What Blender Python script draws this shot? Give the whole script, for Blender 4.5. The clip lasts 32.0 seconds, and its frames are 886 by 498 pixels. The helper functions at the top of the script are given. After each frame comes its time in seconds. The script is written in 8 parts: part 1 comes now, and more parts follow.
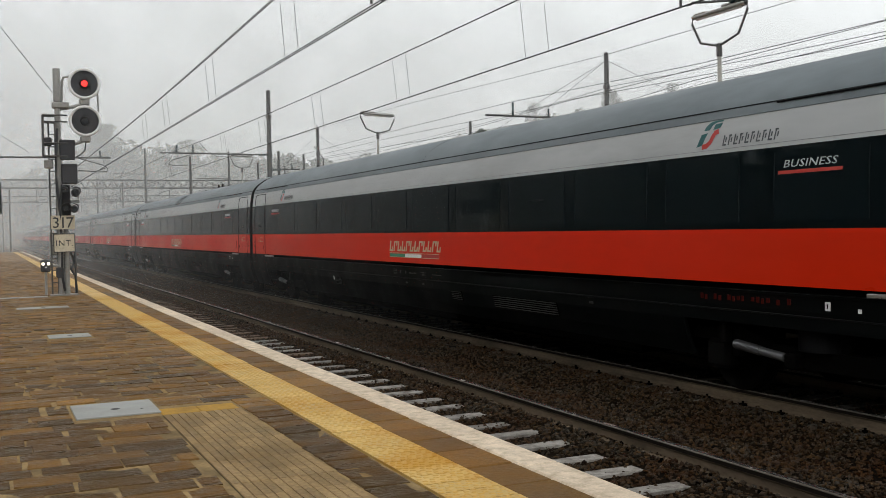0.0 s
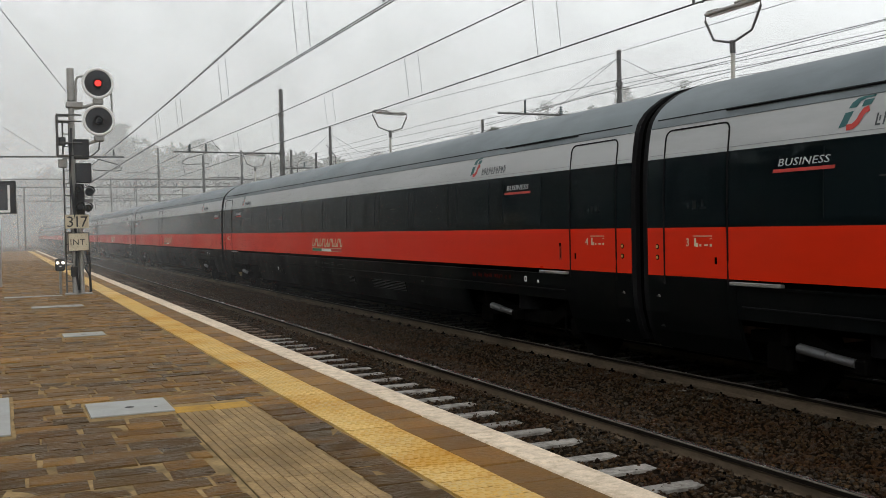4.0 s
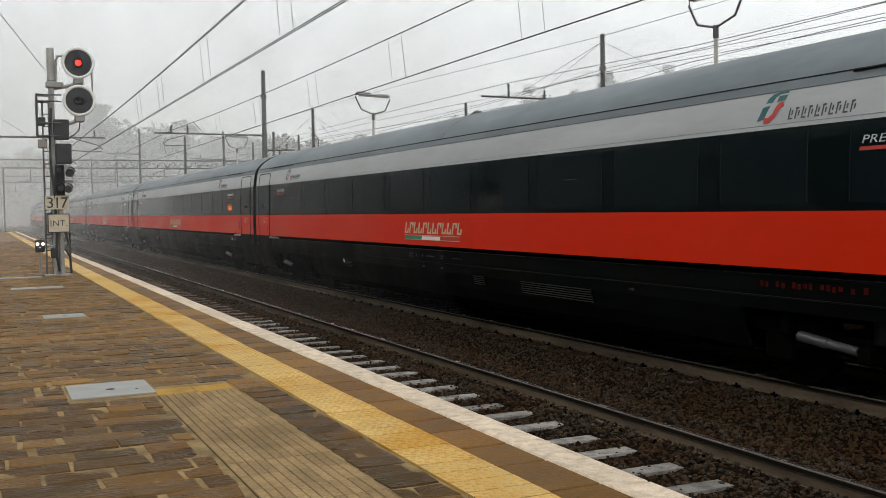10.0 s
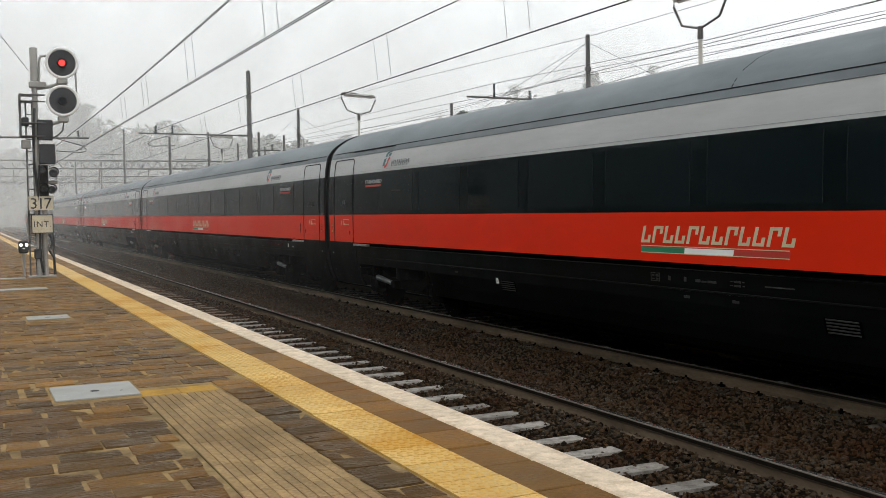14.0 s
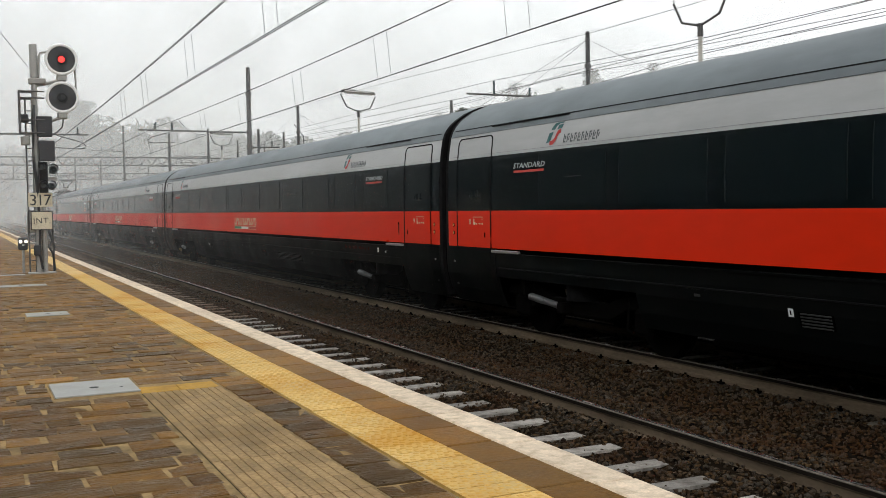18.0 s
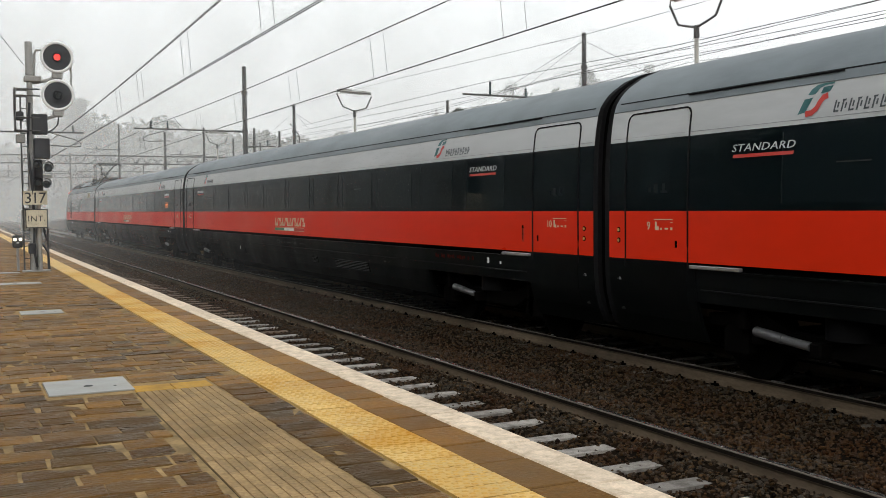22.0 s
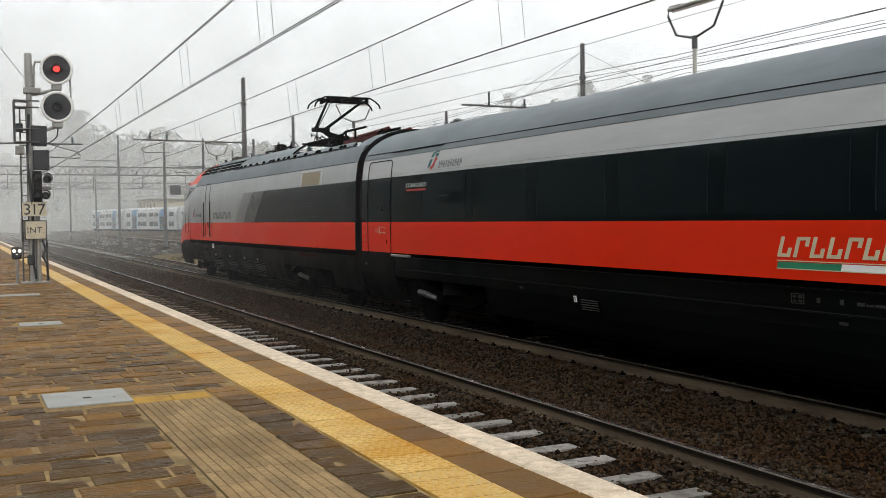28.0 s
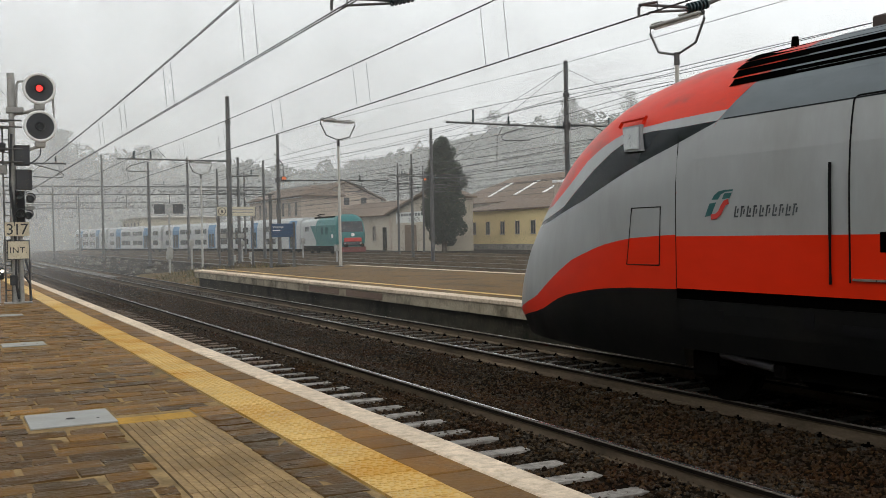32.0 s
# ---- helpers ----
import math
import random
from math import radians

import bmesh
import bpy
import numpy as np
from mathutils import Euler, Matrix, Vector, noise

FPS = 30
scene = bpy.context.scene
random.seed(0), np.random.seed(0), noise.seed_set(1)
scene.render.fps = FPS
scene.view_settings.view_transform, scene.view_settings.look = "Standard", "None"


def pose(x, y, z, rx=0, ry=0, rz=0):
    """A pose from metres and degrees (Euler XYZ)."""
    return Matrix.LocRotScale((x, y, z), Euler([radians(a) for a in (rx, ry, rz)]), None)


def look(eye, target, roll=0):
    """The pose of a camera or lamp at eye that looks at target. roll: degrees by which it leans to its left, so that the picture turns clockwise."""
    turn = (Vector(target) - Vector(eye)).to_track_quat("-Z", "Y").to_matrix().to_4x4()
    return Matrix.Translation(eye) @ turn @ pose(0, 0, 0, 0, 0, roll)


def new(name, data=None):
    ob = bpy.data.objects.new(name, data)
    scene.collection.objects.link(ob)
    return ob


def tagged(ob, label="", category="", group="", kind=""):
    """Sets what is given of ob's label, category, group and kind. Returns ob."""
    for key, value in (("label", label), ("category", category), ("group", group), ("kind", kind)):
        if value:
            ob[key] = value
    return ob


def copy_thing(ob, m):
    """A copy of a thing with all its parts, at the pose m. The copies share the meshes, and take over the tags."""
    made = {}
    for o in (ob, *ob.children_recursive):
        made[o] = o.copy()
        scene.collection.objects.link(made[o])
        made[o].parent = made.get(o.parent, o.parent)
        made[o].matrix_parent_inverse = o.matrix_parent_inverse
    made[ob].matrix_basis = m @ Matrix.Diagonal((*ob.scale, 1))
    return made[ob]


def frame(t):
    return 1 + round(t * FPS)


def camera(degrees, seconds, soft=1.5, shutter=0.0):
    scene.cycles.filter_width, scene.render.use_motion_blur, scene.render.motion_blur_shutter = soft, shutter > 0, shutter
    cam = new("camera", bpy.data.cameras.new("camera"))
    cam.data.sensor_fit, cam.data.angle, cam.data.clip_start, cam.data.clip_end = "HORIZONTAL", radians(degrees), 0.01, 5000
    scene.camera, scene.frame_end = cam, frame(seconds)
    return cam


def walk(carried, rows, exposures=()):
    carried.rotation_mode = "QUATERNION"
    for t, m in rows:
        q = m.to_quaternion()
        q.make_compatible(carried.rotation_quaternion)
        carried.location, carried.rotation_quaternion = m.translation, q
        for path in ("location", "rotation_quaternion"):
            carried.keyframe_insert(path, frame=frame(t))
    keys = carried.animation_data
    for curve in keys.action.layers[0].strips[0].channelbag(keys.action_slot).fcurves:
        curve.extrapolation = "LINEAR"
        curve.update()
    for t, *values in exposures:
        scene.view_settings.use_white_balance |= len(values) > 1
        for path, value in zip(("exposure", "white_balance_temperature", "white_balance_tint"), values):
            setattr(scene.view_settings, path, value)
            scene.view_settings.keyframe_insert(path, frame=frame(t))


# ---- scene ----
EYE = (0.0, 0.0, 1.95)
# seconds, yaw, pitch, roll of the hand-held camera
AIM = [
    (0, -24.52, -1.18, -1.1), (0.5, -24.31, -1.21, -1.34), (1, -23.93, -0.94, -1.51), (1.5, -23.66, -1.31, -1.05),
    (2, -23.76, -1.4, -1.16), (2.5, -23.66, -1.28, -1.28), (4.5, -23.93, -1.27, -1.13), (5, -24.15, -1.38, -0.96),
    (5.5, -24.64, -1.49, -1.15), (6, -24.48, -1.34, -1.12), (6.5, -24.28, -1.41, -1), (7, -24.35, -1.43, -0.94),
    (7.5, -24.52, -1.5, -0.79), (8, -24.53, -1.44, -0.67), (8.5, -24.62, -1.49, -0.71), (9, -24.58, -1.82, -0.78),
    (9.5, -24.74, -2.09, -0.91), (10, -24.78, -2.25, -0.91), (10.5, -24.72, -2.36, -1.1), (11, -24.76, -2.39, -0.7),
    (11.5, -25.08, -2.21, -0.81), (12, -25.4, -2.31, -0.84), (12.5, -25.43, -2.36, -0.83), (13, -25.39, -2.42, -0.92),
    (13.5, -25.36, -2.42, -0.98), (14, -25.59, -2.24, -0.96), (14.5, -25.44, -2.25, -1.21), (16.5, -25.15, -2.42, -1.33),
    (17, -25.22, -2.12, -1.35), (17.5, -25.24, -2.09, -1.19), (18, -25.61, -2.41, -0.9), (18.5, -25.47, -2.44, -0.89),
    (19, -25.78, -2.47, -0.84), (19.5, -25.81, -2.18, -0.65), (20, -25.98, -2.17, -0.42), (20.5, -26.19, -2.43, -0.43),
    (21, -26.03, -2.39, -0.62), (21.5, -26.06, -2.44, -0.61), (22, -25.88, -2.4, -0.57), (22.5, -26.08, -2.46, -0.68),
    (23, -26.09, -2.35, -0.32), (23.5, -26.28, -2.08, -0.47), (24, -26.3, -2.22, -1.07), (24.5, -26.26, -1.78, -0.67),
    (26.5, -26.07, -1.78, -0.41), (27, -26.04, -1.59, -0.45), (27.5, -26.04, -1.67, -0.28), (28, -25.93, -1.8, -0.71),
    (28.5, -26.09, -1.61, -0.58), (29, -26.18, -1.51, -0.44), (29.5, -26.38, -1.39, -0.74), (30, -26.44, -1.34, -0.93),
    (30.5, -26.2, -1.17, -0.97), (31, -26.36, -0.93, -0.84), (31.5, -26.41, -0.82, -0.92), (32, -26.79, -0.83, -1.09),
]
# seconds and the way that the train has run: where its reference coupling stands along the track
RUN = [
    (0, 30.48), (0.5, 24.344), (1, 18.375), (1.5, 12.444), (2, 6.496), (2.5, 0.63),
    (4.5, -20.68), (5, -26.197), (5.5, -31.65), (6, -36.928), (6.5, -42.022), (7, -47.012),
    (7.5, -51.921), (8, -56.678), (8.5, -61.29), (9, -65.856), (9.5, -70.449), (10, -74.969),
    (10.5, -79.316), (11, -83.559), (11.5, -87.789), (12, -92.041), (12.5, -96.359), (13, -100.644),
    (13.5, -104.801), (14, -108.912), (14.5, -112.99), (16.5, -129.182), (17, -133.13), (17.5, -137.119),
    (18, -141.097), (18.5, -145.056), (19, -149), (19.5, -152.881), (20, -156.767), (20.5, -160.623),
    (21, -164.41), (21.5, -168.196), (22, -171.947), (22.5, -175.656), (23, -179.421), (23.5, -183.197),
    (24, -186.955), (24.5, -190.648), (26.5, -204.99), (27, -208.607), (27.5, -212.152), (28, -215.642),
    (28.5, -219.098), (29, -222.513), (29.5, -225.882), (30, -229.202), (30.5, -232.538), (31, -235.82),
    (31.5, -239.04), (32, -242.24),
]


def aimed(yaw, pitch, roll):
    """The pose of the camera, which stands still and only turns."""
    y, p = radians(yaw), radians(pitch)
    way = (-math.sin(y) * math.cos(p), math.cos(y) * math.cos(p), math.sin(p))
    return look(EYE, [e + 5 * w for e, w in zip(EYE, way)], roll)


cam = camera(47.8, 32.0, soft=0.5, shutter=0.0)
walk(cam, [(t, aimed(*a)) for t, *a in AIM], exposures=[(0.0, -0.06), (6.0, 0.0), (9.0, 0.05), (13.0, 0.20), (19.0, 0.26), (28.0, 0.27), (30.0, 0.20), (31.0, 0.12), (32.0, 0.0)])

# ---- sky and light: an overcast, foggy day ----
world = bpy.data.worlds.new("overcast")
scene.world = world
world.use_nodes = True
wn, wl = world.node_tree.nodes, world.node_tree.links
wn.clear()
w_out, w_bg = wn.new("ShaderNodeOutputWorld"), wn.new("ShaderNodeBackground")
w_sky = wn.new("ShaderNodeTexSky")
w_sky.sky_type, w_sky.sun_disc = "NISHITA", False
w_sky.sun_elevation, w_sky.sun_rotation, w_sky.dust_density = radians(38), radians(200), 6.0
w_mix, w_tc, w_sep, w_ramp = wn.new("ShaderNodeMixRGB"), wn.new("ShaderNodeTexCoord"), wn.new("ShaderNodeSeparateXYZ"), wn.new("ShaderNodeValToRGB")
w_ramp.color_ramp.elements[0].position, w_ramp.color_ramp.elements[0].color = 0.0, (6.9, 7.15, 7.2, 1)
w_ramp.color_ramp.elements[1].position, w_ramp.color_ramp.elements[1].color = 0.75, (6.9, 7.15, 7.3, 1)
w_mid = w_ramp.color_ramp.elements.new(0.25)
w_mid.color = (9.2, 9.5, 9.55, 1)
wl.new(w_tc.outputs["Generated"], w_sep.inputs[0])
wl.new(w_sep.outputs["Z"], w_ramp.inputs[0])
w_mix.inputs[0].default_value = 0.93
wl.new(w_sky.outputs[0], w_mix.inputs[1])
wl.new(w_ramp.outputs[0], w_mix.inputs[2])
wl.new(w_mix.outputs[0], w_bg.inputs[0])
w_bg.inputs[1].default_value = 0.127
scene.cycles.transparent_max_bounces = 48
wl.new(w_bg.outputs[0], w_out.inputs[0])
sun_data = bpy.data.lights.new("sun", "SUN")
sun_data.energy, sun_data.angle, sun_data.color = 0.5, radians(60), (1.0, 0.98, 0.95)
sun = new("sun", sun_data)
sun.matrix_world = look((-20, -30, 60), (8, 20, 0))


# ---- materials ----
MATS = {}


def mat(name, color, rough=0.6, metal=0.0, vary=0.15, scale=3.0, bump=0.0, bscale=40.0, per=0.0, coat=0.0, spec=0.5, stain=None, sscale=0.6, samount=0.5, stretch=(1, 1, 1), rvary=0.1, alt=None, world=False):
    """A surface: colour that varies at two scales, stains of a second colour, wear in the gloss and fine relief."""
    if name in MATS:
        return MATS[name]
    m = bpy.data.materials.new(name)
    m.use_nodes = True
    n, l = m.node_tree.nodes, m.node_tree.links
    b = n["Principled BSDF"]
    tc, mp = n.new("ShaderNodeTexCoord"), n.new("ShaderNodeMapping")
    mp.inputs["Scale"].default_value = stretch
    if world:  # pieces that share a mesh take the pattern of the place where they lie
        l.new(n.new("ShaderNodeNewGeometry").outputs["Position"], mp.inputs[0])
    else:
        l.new(tc.outputs["Object"], mp.inputs[0])
    big, fine = n.new("ShaderNodeTexNoise"), n.new("ShaderNodeTexNoise")
    big.inputs["Scale"].default_value, fine.inputs["Scale"].default_value = scale, scale * 9
    for t in (big, fine):
        t.inputs["Detail"].default_value = 5
        l.new(mp.outputs[0], t.inputs["Vector"])
    add = n.new("ShaderNodeMath")
    add.operation = "ADD"
    l.new(big.outputs[0], add.inputs[0])
    l.new(fine.outputs[0], add.inputs[1])
    val = n.new("ShaderNodeMapRange")
    val.inputs[1].default_value, val.inputs[2].default_value = 0.6, 1.4
    val.inputs[3].default_value, val.inputs[4].default_value = 1 - vary, 1 + vary
    l.new(add.outputs[0], val.inputs[0])
    last = val.outputs[0]
    if per:
        info, pr, mul = n.new("ShaderNodeObjectInfo"), n.new("ShaderNodeMapRange"), n.new("ShaderNodeMath")
        geo, plus, fr = n.new("ShaderNodeNewGeometry"), n.new("ShaderNodeMath"), n.new("ShaderNodeMath")
        l.new(info.outputs["Random"], plus.inputs[0])
        l.new(geo.outputs["Random Per Island"], plus.inputs[1])
        fr.operation = "FRACT"
        l.new(plus.outputs[0], fr.inputs[0])
        pr.inputs[3].default_value, pr.inputs[4].default_value = 1 - per, 1 + per
        l.new(fr.outputs[0], pr.inputs[0])
        mul.operation = "MULTIPLY"
        l.new(last, mul.inputs[0])
        l.new(pr.outputs[0], mul.inputs[1])
        last = mul.outputs[0]
    col = n.new("ShaderNodeMixRGB")
    col.blend_type, col.inputs[0].default_value = "MULTIPLY", 1.0
    col.inputs[1].default_value = (*color, 1)
    l.new(last, col.inputs[2])
    out = col.outputs[0]
    if per and alt:
        am, af, ar, ax = n.new("ShaderNodeMath"), n.new("ShaderNodeMath"), n.new("ShaderNodeMapRange"), n.new("ShaderNodeMixRGB")
        am.operation, am.inputs[1].default_value, af.operation = "MULTIPLY", 17.3, "FRACT"
        l.new(fr.outputs[0], am.inputs[0])
        l.new(am.outputs[0], af.inputs[0])
        ar.inputs[1].default_value, ar.inputs[2].default_value, ar.inputs[4].default_value = 0.35, 1.0, 0.9
        l.new(af.outputs[0], ar.inputs[0])
        l.new(ar.outputs[0], ax.inputs[0])
        l.new(out, ax.inputs[1])
        ax.inputs[2].default_value = (*alt, 1)
        out = ax.outputs[0]
    if stain:
        sn, sr, sm = n.new("ShaderNodeTexNoise"), n.new("ShaderNodeValToRGB"), n.new("ShaderNodeMixRGB")
        sn.inputs["Scale"].default_value, sn.inputs["Detail"].default_value, sn.inputs["Roughness"].default_value = sscale, 7, 0.65
        l.new(mp.outputs[0], sn.inputs["Vector"])
        sr.color_ramp.elements[0].position, sr.color_ramp.elements[1].position = 0.45, 0.68
        sr.color_ramp.elements[1].color = (samount, samount, samount, 1)
        l.new(sn.outputs[0], sr.inputs[0])
        l.new(sr.outputs[0], sm.inputs[0])
        l.new(out, sm.inputs[1])
        sm.inputs[2].default_value = (*stain, 1)
        out = sm.outputs[0]
    l.new(out, b.inputs["Base Color"])
    rr = n.new("ShaderNodeMapRange")
    rr.inputs[1].default_value, rr.inputs[2].default_value = 0.3, 0.7
    rr.inputs[3].default_value, rr.inputs[4].default_value = max(0.02, rough - rvary), min(1, rough + rvary)
    l.new(big.outputs[0], rr.inputs[0])
    l.new(rr.outputs[0], b.inputs["Roughness"])
    b.inputs["Metallic"].default_value = metal
    b.inputs["Specular IOR Level"].default_value = spec
    b.inputs["Coat Weight"].default_value = coat
    b.inputs["Coat Roughness"].default_value = 0.08
    if bump:
        bn, bp = n.new("ShaderNodeTexNoise"), n.new("ShaderNodeBump")
        bn.inputs["Scale"].default_value, bn.inputs["Detail"].default_value = bscale, 6
        l.new(mp.outputs[0], bn.inputs["Vector"])
        bp.inputs["Strength"].default_value, bp.inputs["Distance"].default_value = bump, 0.02
        l.new(bn.outputs[0], bp.inputs["Height"])
        l.new(bp.outputs[0], b.inputs["Normal"])
    MATS[name] = m
    return m


def glow(name, color, strength):
    m = bpy.data.materials.new(name)
    m.use_nodes = True
    b = m.node_tree.nodes["Principled BSDF"]
    b.inputs["Base Color"].default_value = (*[c * 0.3 for c in color], 1)
    b.inputs["Emission Color"].default_value = (*color, 1)
    b.inputs["Emission Strength"].default_value = strength
    MATS[name] = m
    return m


RED = mat("red_paint", (0.65, 0.022, 0.003), 0.36, vary=0.07, scale=0.7, coat=0.03, spec=0.14, stain=(0.55, 0.028, 0.006), sscale=0.8, samount=0.35, stretch=(1, 0.35, 1))
NOSESILVER = mat("silver_nose_paint", (0.305, 0.318, 0.316), 0.4, vary=0.07, scale=0.7, coat=0.2, stain=(0.24, 0.245, 0.235), sscale=1.1, samount=0.7, stretch=(1, 1, 0.35))
SILVER = mat("silver_paint", (0.415, 0.428, 0.428), 0.40, vary=0.06, scale=0.5, coat=0.15, stain=(0.24, 0.245, 0.24), sscale=0.55, samount=0.6, stretch=(1, 0.3, 1.6))
ROOF = mat("roof_grey_paint", (0.150, 0.174, 0.186), 0.55, spec=0.25, vary=0.14, scale=0.6, stain=(0.100, 0.116, 0.124), sscale=0.8, samount=0.75, stretch=(1, 0.4, 1), bump=0.03)
BLACKBAND = mat("black_gloss_band", (0.0024, 0.0052, 0.0062), 0.14, vary=0.2, scale=0.8, spec=0.17, rvary=0.04)
GLASS = mat("tinted_window_glass", (0.0040, 0.0078, 0.0092), 0.05, vary=0.1, scale=0.5, spec=0.27, rvary=0.02)
# near-black grey: the shade low on the skirts is in the colour
SKIRT = mat("shaded_grey_skirt_paint", (0.0022, 0.0030, 0.0030), 0.45, spec=0.05, vary=0.2, scale=1.2, stain=(0.005, 0.0048, 0.0042), sscale=1.5, samount=0.6)
# both steels near black: the shade under the train is in their colour
UNDER = mat("dirty_steel_shade_black", (0.0014, 0.0013, 0.0012), 0.95, vary=0.3, spec=0.0, scale=4, bump=0.05)
BOGIE = mat("grimy_bogie_steel_shade_dark", (0.0030, 0.0026, 0.0022), 0.85, spec=0.04, vary=0.5, scale=5, bump=0.1)
FAINT = mat("faint_grey_marking_and_glint", (0.020, 0.020, 0.019), 0.6, vary=0.1)
LAMP = mat("amber_side_lamp", (0.5, 0.32, 0.10), 0.4, vary=0.1)
RUBBER = mat("black_rubber", (0.005, 0.005, 0.0055), 0.75, spec=0.12, vary=0.2, scale=3)
STEEL = mat("bare_steel", (0.38, 0.38, 0.37), 0.35, metal=0.8, vary=0.15, scale=6)
DAMPER = mat("silver_damper", (0.085, 0.085, 0.085), 0.4, metal=0.2, vary=0.25, scale=9)
CREAM = mat("cream_lettering", (0.56, 0.49, 0.32), 0.5, vary=0.05)
WHITE = mat("white_paint", (0.78, 0.78, 0.76), 0.5, vary=0.06, scale=2)
GREEN = mat("green_paint", (0.02, 0.2, 0.10), 0.45, vary=0.05)
LOGOGREEN = mat("logo_green_paint", (0.015, 0.10, 0.10), 0.45, vary=0.05)
LETTERGREY = mat("dark_lettering_paint", (0.045, 0.055, 0.06), 0.45, vary=0.05)
REDMARK = mat("red_marking_paint", (0.45, 0.03, 0.02), 0.5, vary=0.1)
REDDIM = mat("dull_red_paint", (0.066, 0.006, 0.0035), 0.7, vary=0.6, scale=28, spec=0.05, stain=(0.02, 0.004, 0.003), sscale=16, samount=0.7)
AMBER = glow("amber_led", (1.0, 0.22, 0.018), 1.5)
REDLED = glow("red_led", (1.0, 0.02, 0.015), 3.5)
WHITELED = glow("white_signal_lamp", (1.0, 0.93, 0.75), 2.2)
ORANGE = glow("orange_lamp", (1.0, 0.22, 0.05), 0.4)
GALV = mat("galvanised_steel", (0.34, 0.335, 0.315), 0.55, metal=0.15, vary=0.18, scale=3, stain=(0.13, 0.12, 0.11), sscale=2, samount=0.5)
MASTG = mat("weathered_mast_steel", (0.085, 0.085, 0.085), 0.6, metal=0.2, vary=0.2, scale=2, stain=(0.06, 0.045, 0.035), sscale=1.5, samount=0.5)
WIREM = mat("copper_wire_oxidised", (0.035, 0.035, 0.035), 0.6, metal=0.3, vary=0.1)
INSUL = mat("dark_teal_insulator", (0.018, 0.036, 0.040), 0.25, vary=0.15)
CONCRETE = mat("weathered_concrete", (0.30, 0.28, 0.25), 0.85, vary=0.2, scale=2, bump=0.15, bscale=30, stain=(0.10, 0.095, 0.085), sscale=1.2, samount=0.7)
WALLDARK = mat("damp_mossy_platform_wall", (0.06, 0.052, 0.038), 0.9, spec=0.05, vary=0.3, scale=1.5, bump=0.3, bscale=18, stain=(0.016, 0.018, 0.013), sscale=1.0, samount=0.9)
KERB = mat("white_edge_stone", (0.70, 0.575, 0.435), 0.75, spec=0.05, vary=0.22, scale=9, bump=0.2, bscale=60, per=0.10, stain=(0.36, 0.28, 0.19), sscale=11.0, samount=0.7, world=True)
STUD = mat("worn_yellow_stud", (0.60, 0.385, 0.12), 0.6, spec=0.05, vary=0.25, scale=6, stain=(0.47, 0.215, 0.016), sscale=0.85, samount=1.0, world=True)
YELLOW = mat("yellow_tactile_paint", (0.63, 0.42, 0.145), 0.5, spec=0.08, vary=0.22, scale=4, bump=0.12, bscale=50, per=0.12, stain=(0.52, 0.255, 0.022), sscale=0.85, samount=1.0, world=True)
OCHRE = mat("worn_ochre_tile", (0.44, 0.25, 0.045), 0.6, spec=0.03, vary=0.3, scale=5, bump=0.1, bscale=50, stain=(0.26, 0.15, 0.04), sscale=3, samount=0.7, world=True)
TACTILE = mat("beige_grooved_tile", (0.30, 0.202, 0.100), 0.6, spec=0.03, vary=0.4, scale=5, bump=0.2, bscale=50, per=0.16, stain=(0.165, 0.105, 0.048), sscale=1.1, samount=0.75, world=True)
PAVER = mat("brown_porphyry_block", (0.215, 0.113, 0.032), 0.50, spec=0.04, alt=(0.125, 0.074, 0.032), vary=0.6, scale=8, bump=1.0, bscale=26, per=0.36, stretch=(0.7, 1.5, 1), stain=(0.110, 0.066, 0.028), sscale=0.8, samount=0.7, rvary=0.2, world=True)
WETPAVER = mat("wet_dark_porphyry_block", (0.120, 0.062, 0.017), 0.45, spec=0.045, alt=(0.072, 0.047, 0.022), vary=0.6, scale=8, bump=1.0, bscale=26, per=0.40, stretch=(0.7, 1.5, 1), stain=(0.058, 0.038, 0.018), sscale=1.2, samount=0.8, rvary=0.2, world=True)
BORDER = mat("brown_border_slab", (0.19, 0.102, 0.032), 0.5, spec=0.03, vary=0.45, scale=5, bump=0.35, bscale=30, per=0.28, alt=(0.105, 0.063, 0.028), stain=(0.25, 0.105, 0.018), sscale=0.9, samount=0.45, world=True)
MORTAR = mat("sandy_mortar", (0.31, 0.215, 0.105), 0.8, spec=0.02, vary=0.3, scale=6, bump=0.3, bscale=50, stain=(0.11, 0.082, 0.048), sscale=2.6, samount=0.9)
PLATE = mat("grey_cover_plate", (0.28, 0.28, 0.26), 0.5, vary=0.12, scale=5, bump=0.05, stain=(0.24, 0.22, 0.18), sscale=3, samount=0.5)
# brown taken near black: shade in the gaps between stones is in the colour
BALLAST = mat("brown_ballast_bed_gap_shade", (0.010, 0.0065, 0.0035), 0.9, spec=0.03, vary=0.5, scale=9, bump=1.0, bscale=24, stain=(0.006, 0.005, 0.004), sscale=1.4, samount=0.7)
STONE = mat("ballast_stone", (0.036, 0.0215, 0.0100), 0.5, spec=0.06, alt=(0.052, 0.045, 0.036), vary=0.5, scale=14, per=1.0, stain=(0.040, 0.0140, 0.0035), sscale=0.8, samount=0.7, rvary=0.2, world=True)
SLEEPER = mat("grey_concrete_sleeper", (0.27, 0.255, 0.23), 0.75, spec=0.1, vary=0.35, scale=7, bump=0.15, bscale=40, per=0.25, stain=(0.07, 0.060, 0.05), sscale=6, samount=0.85, world=True)
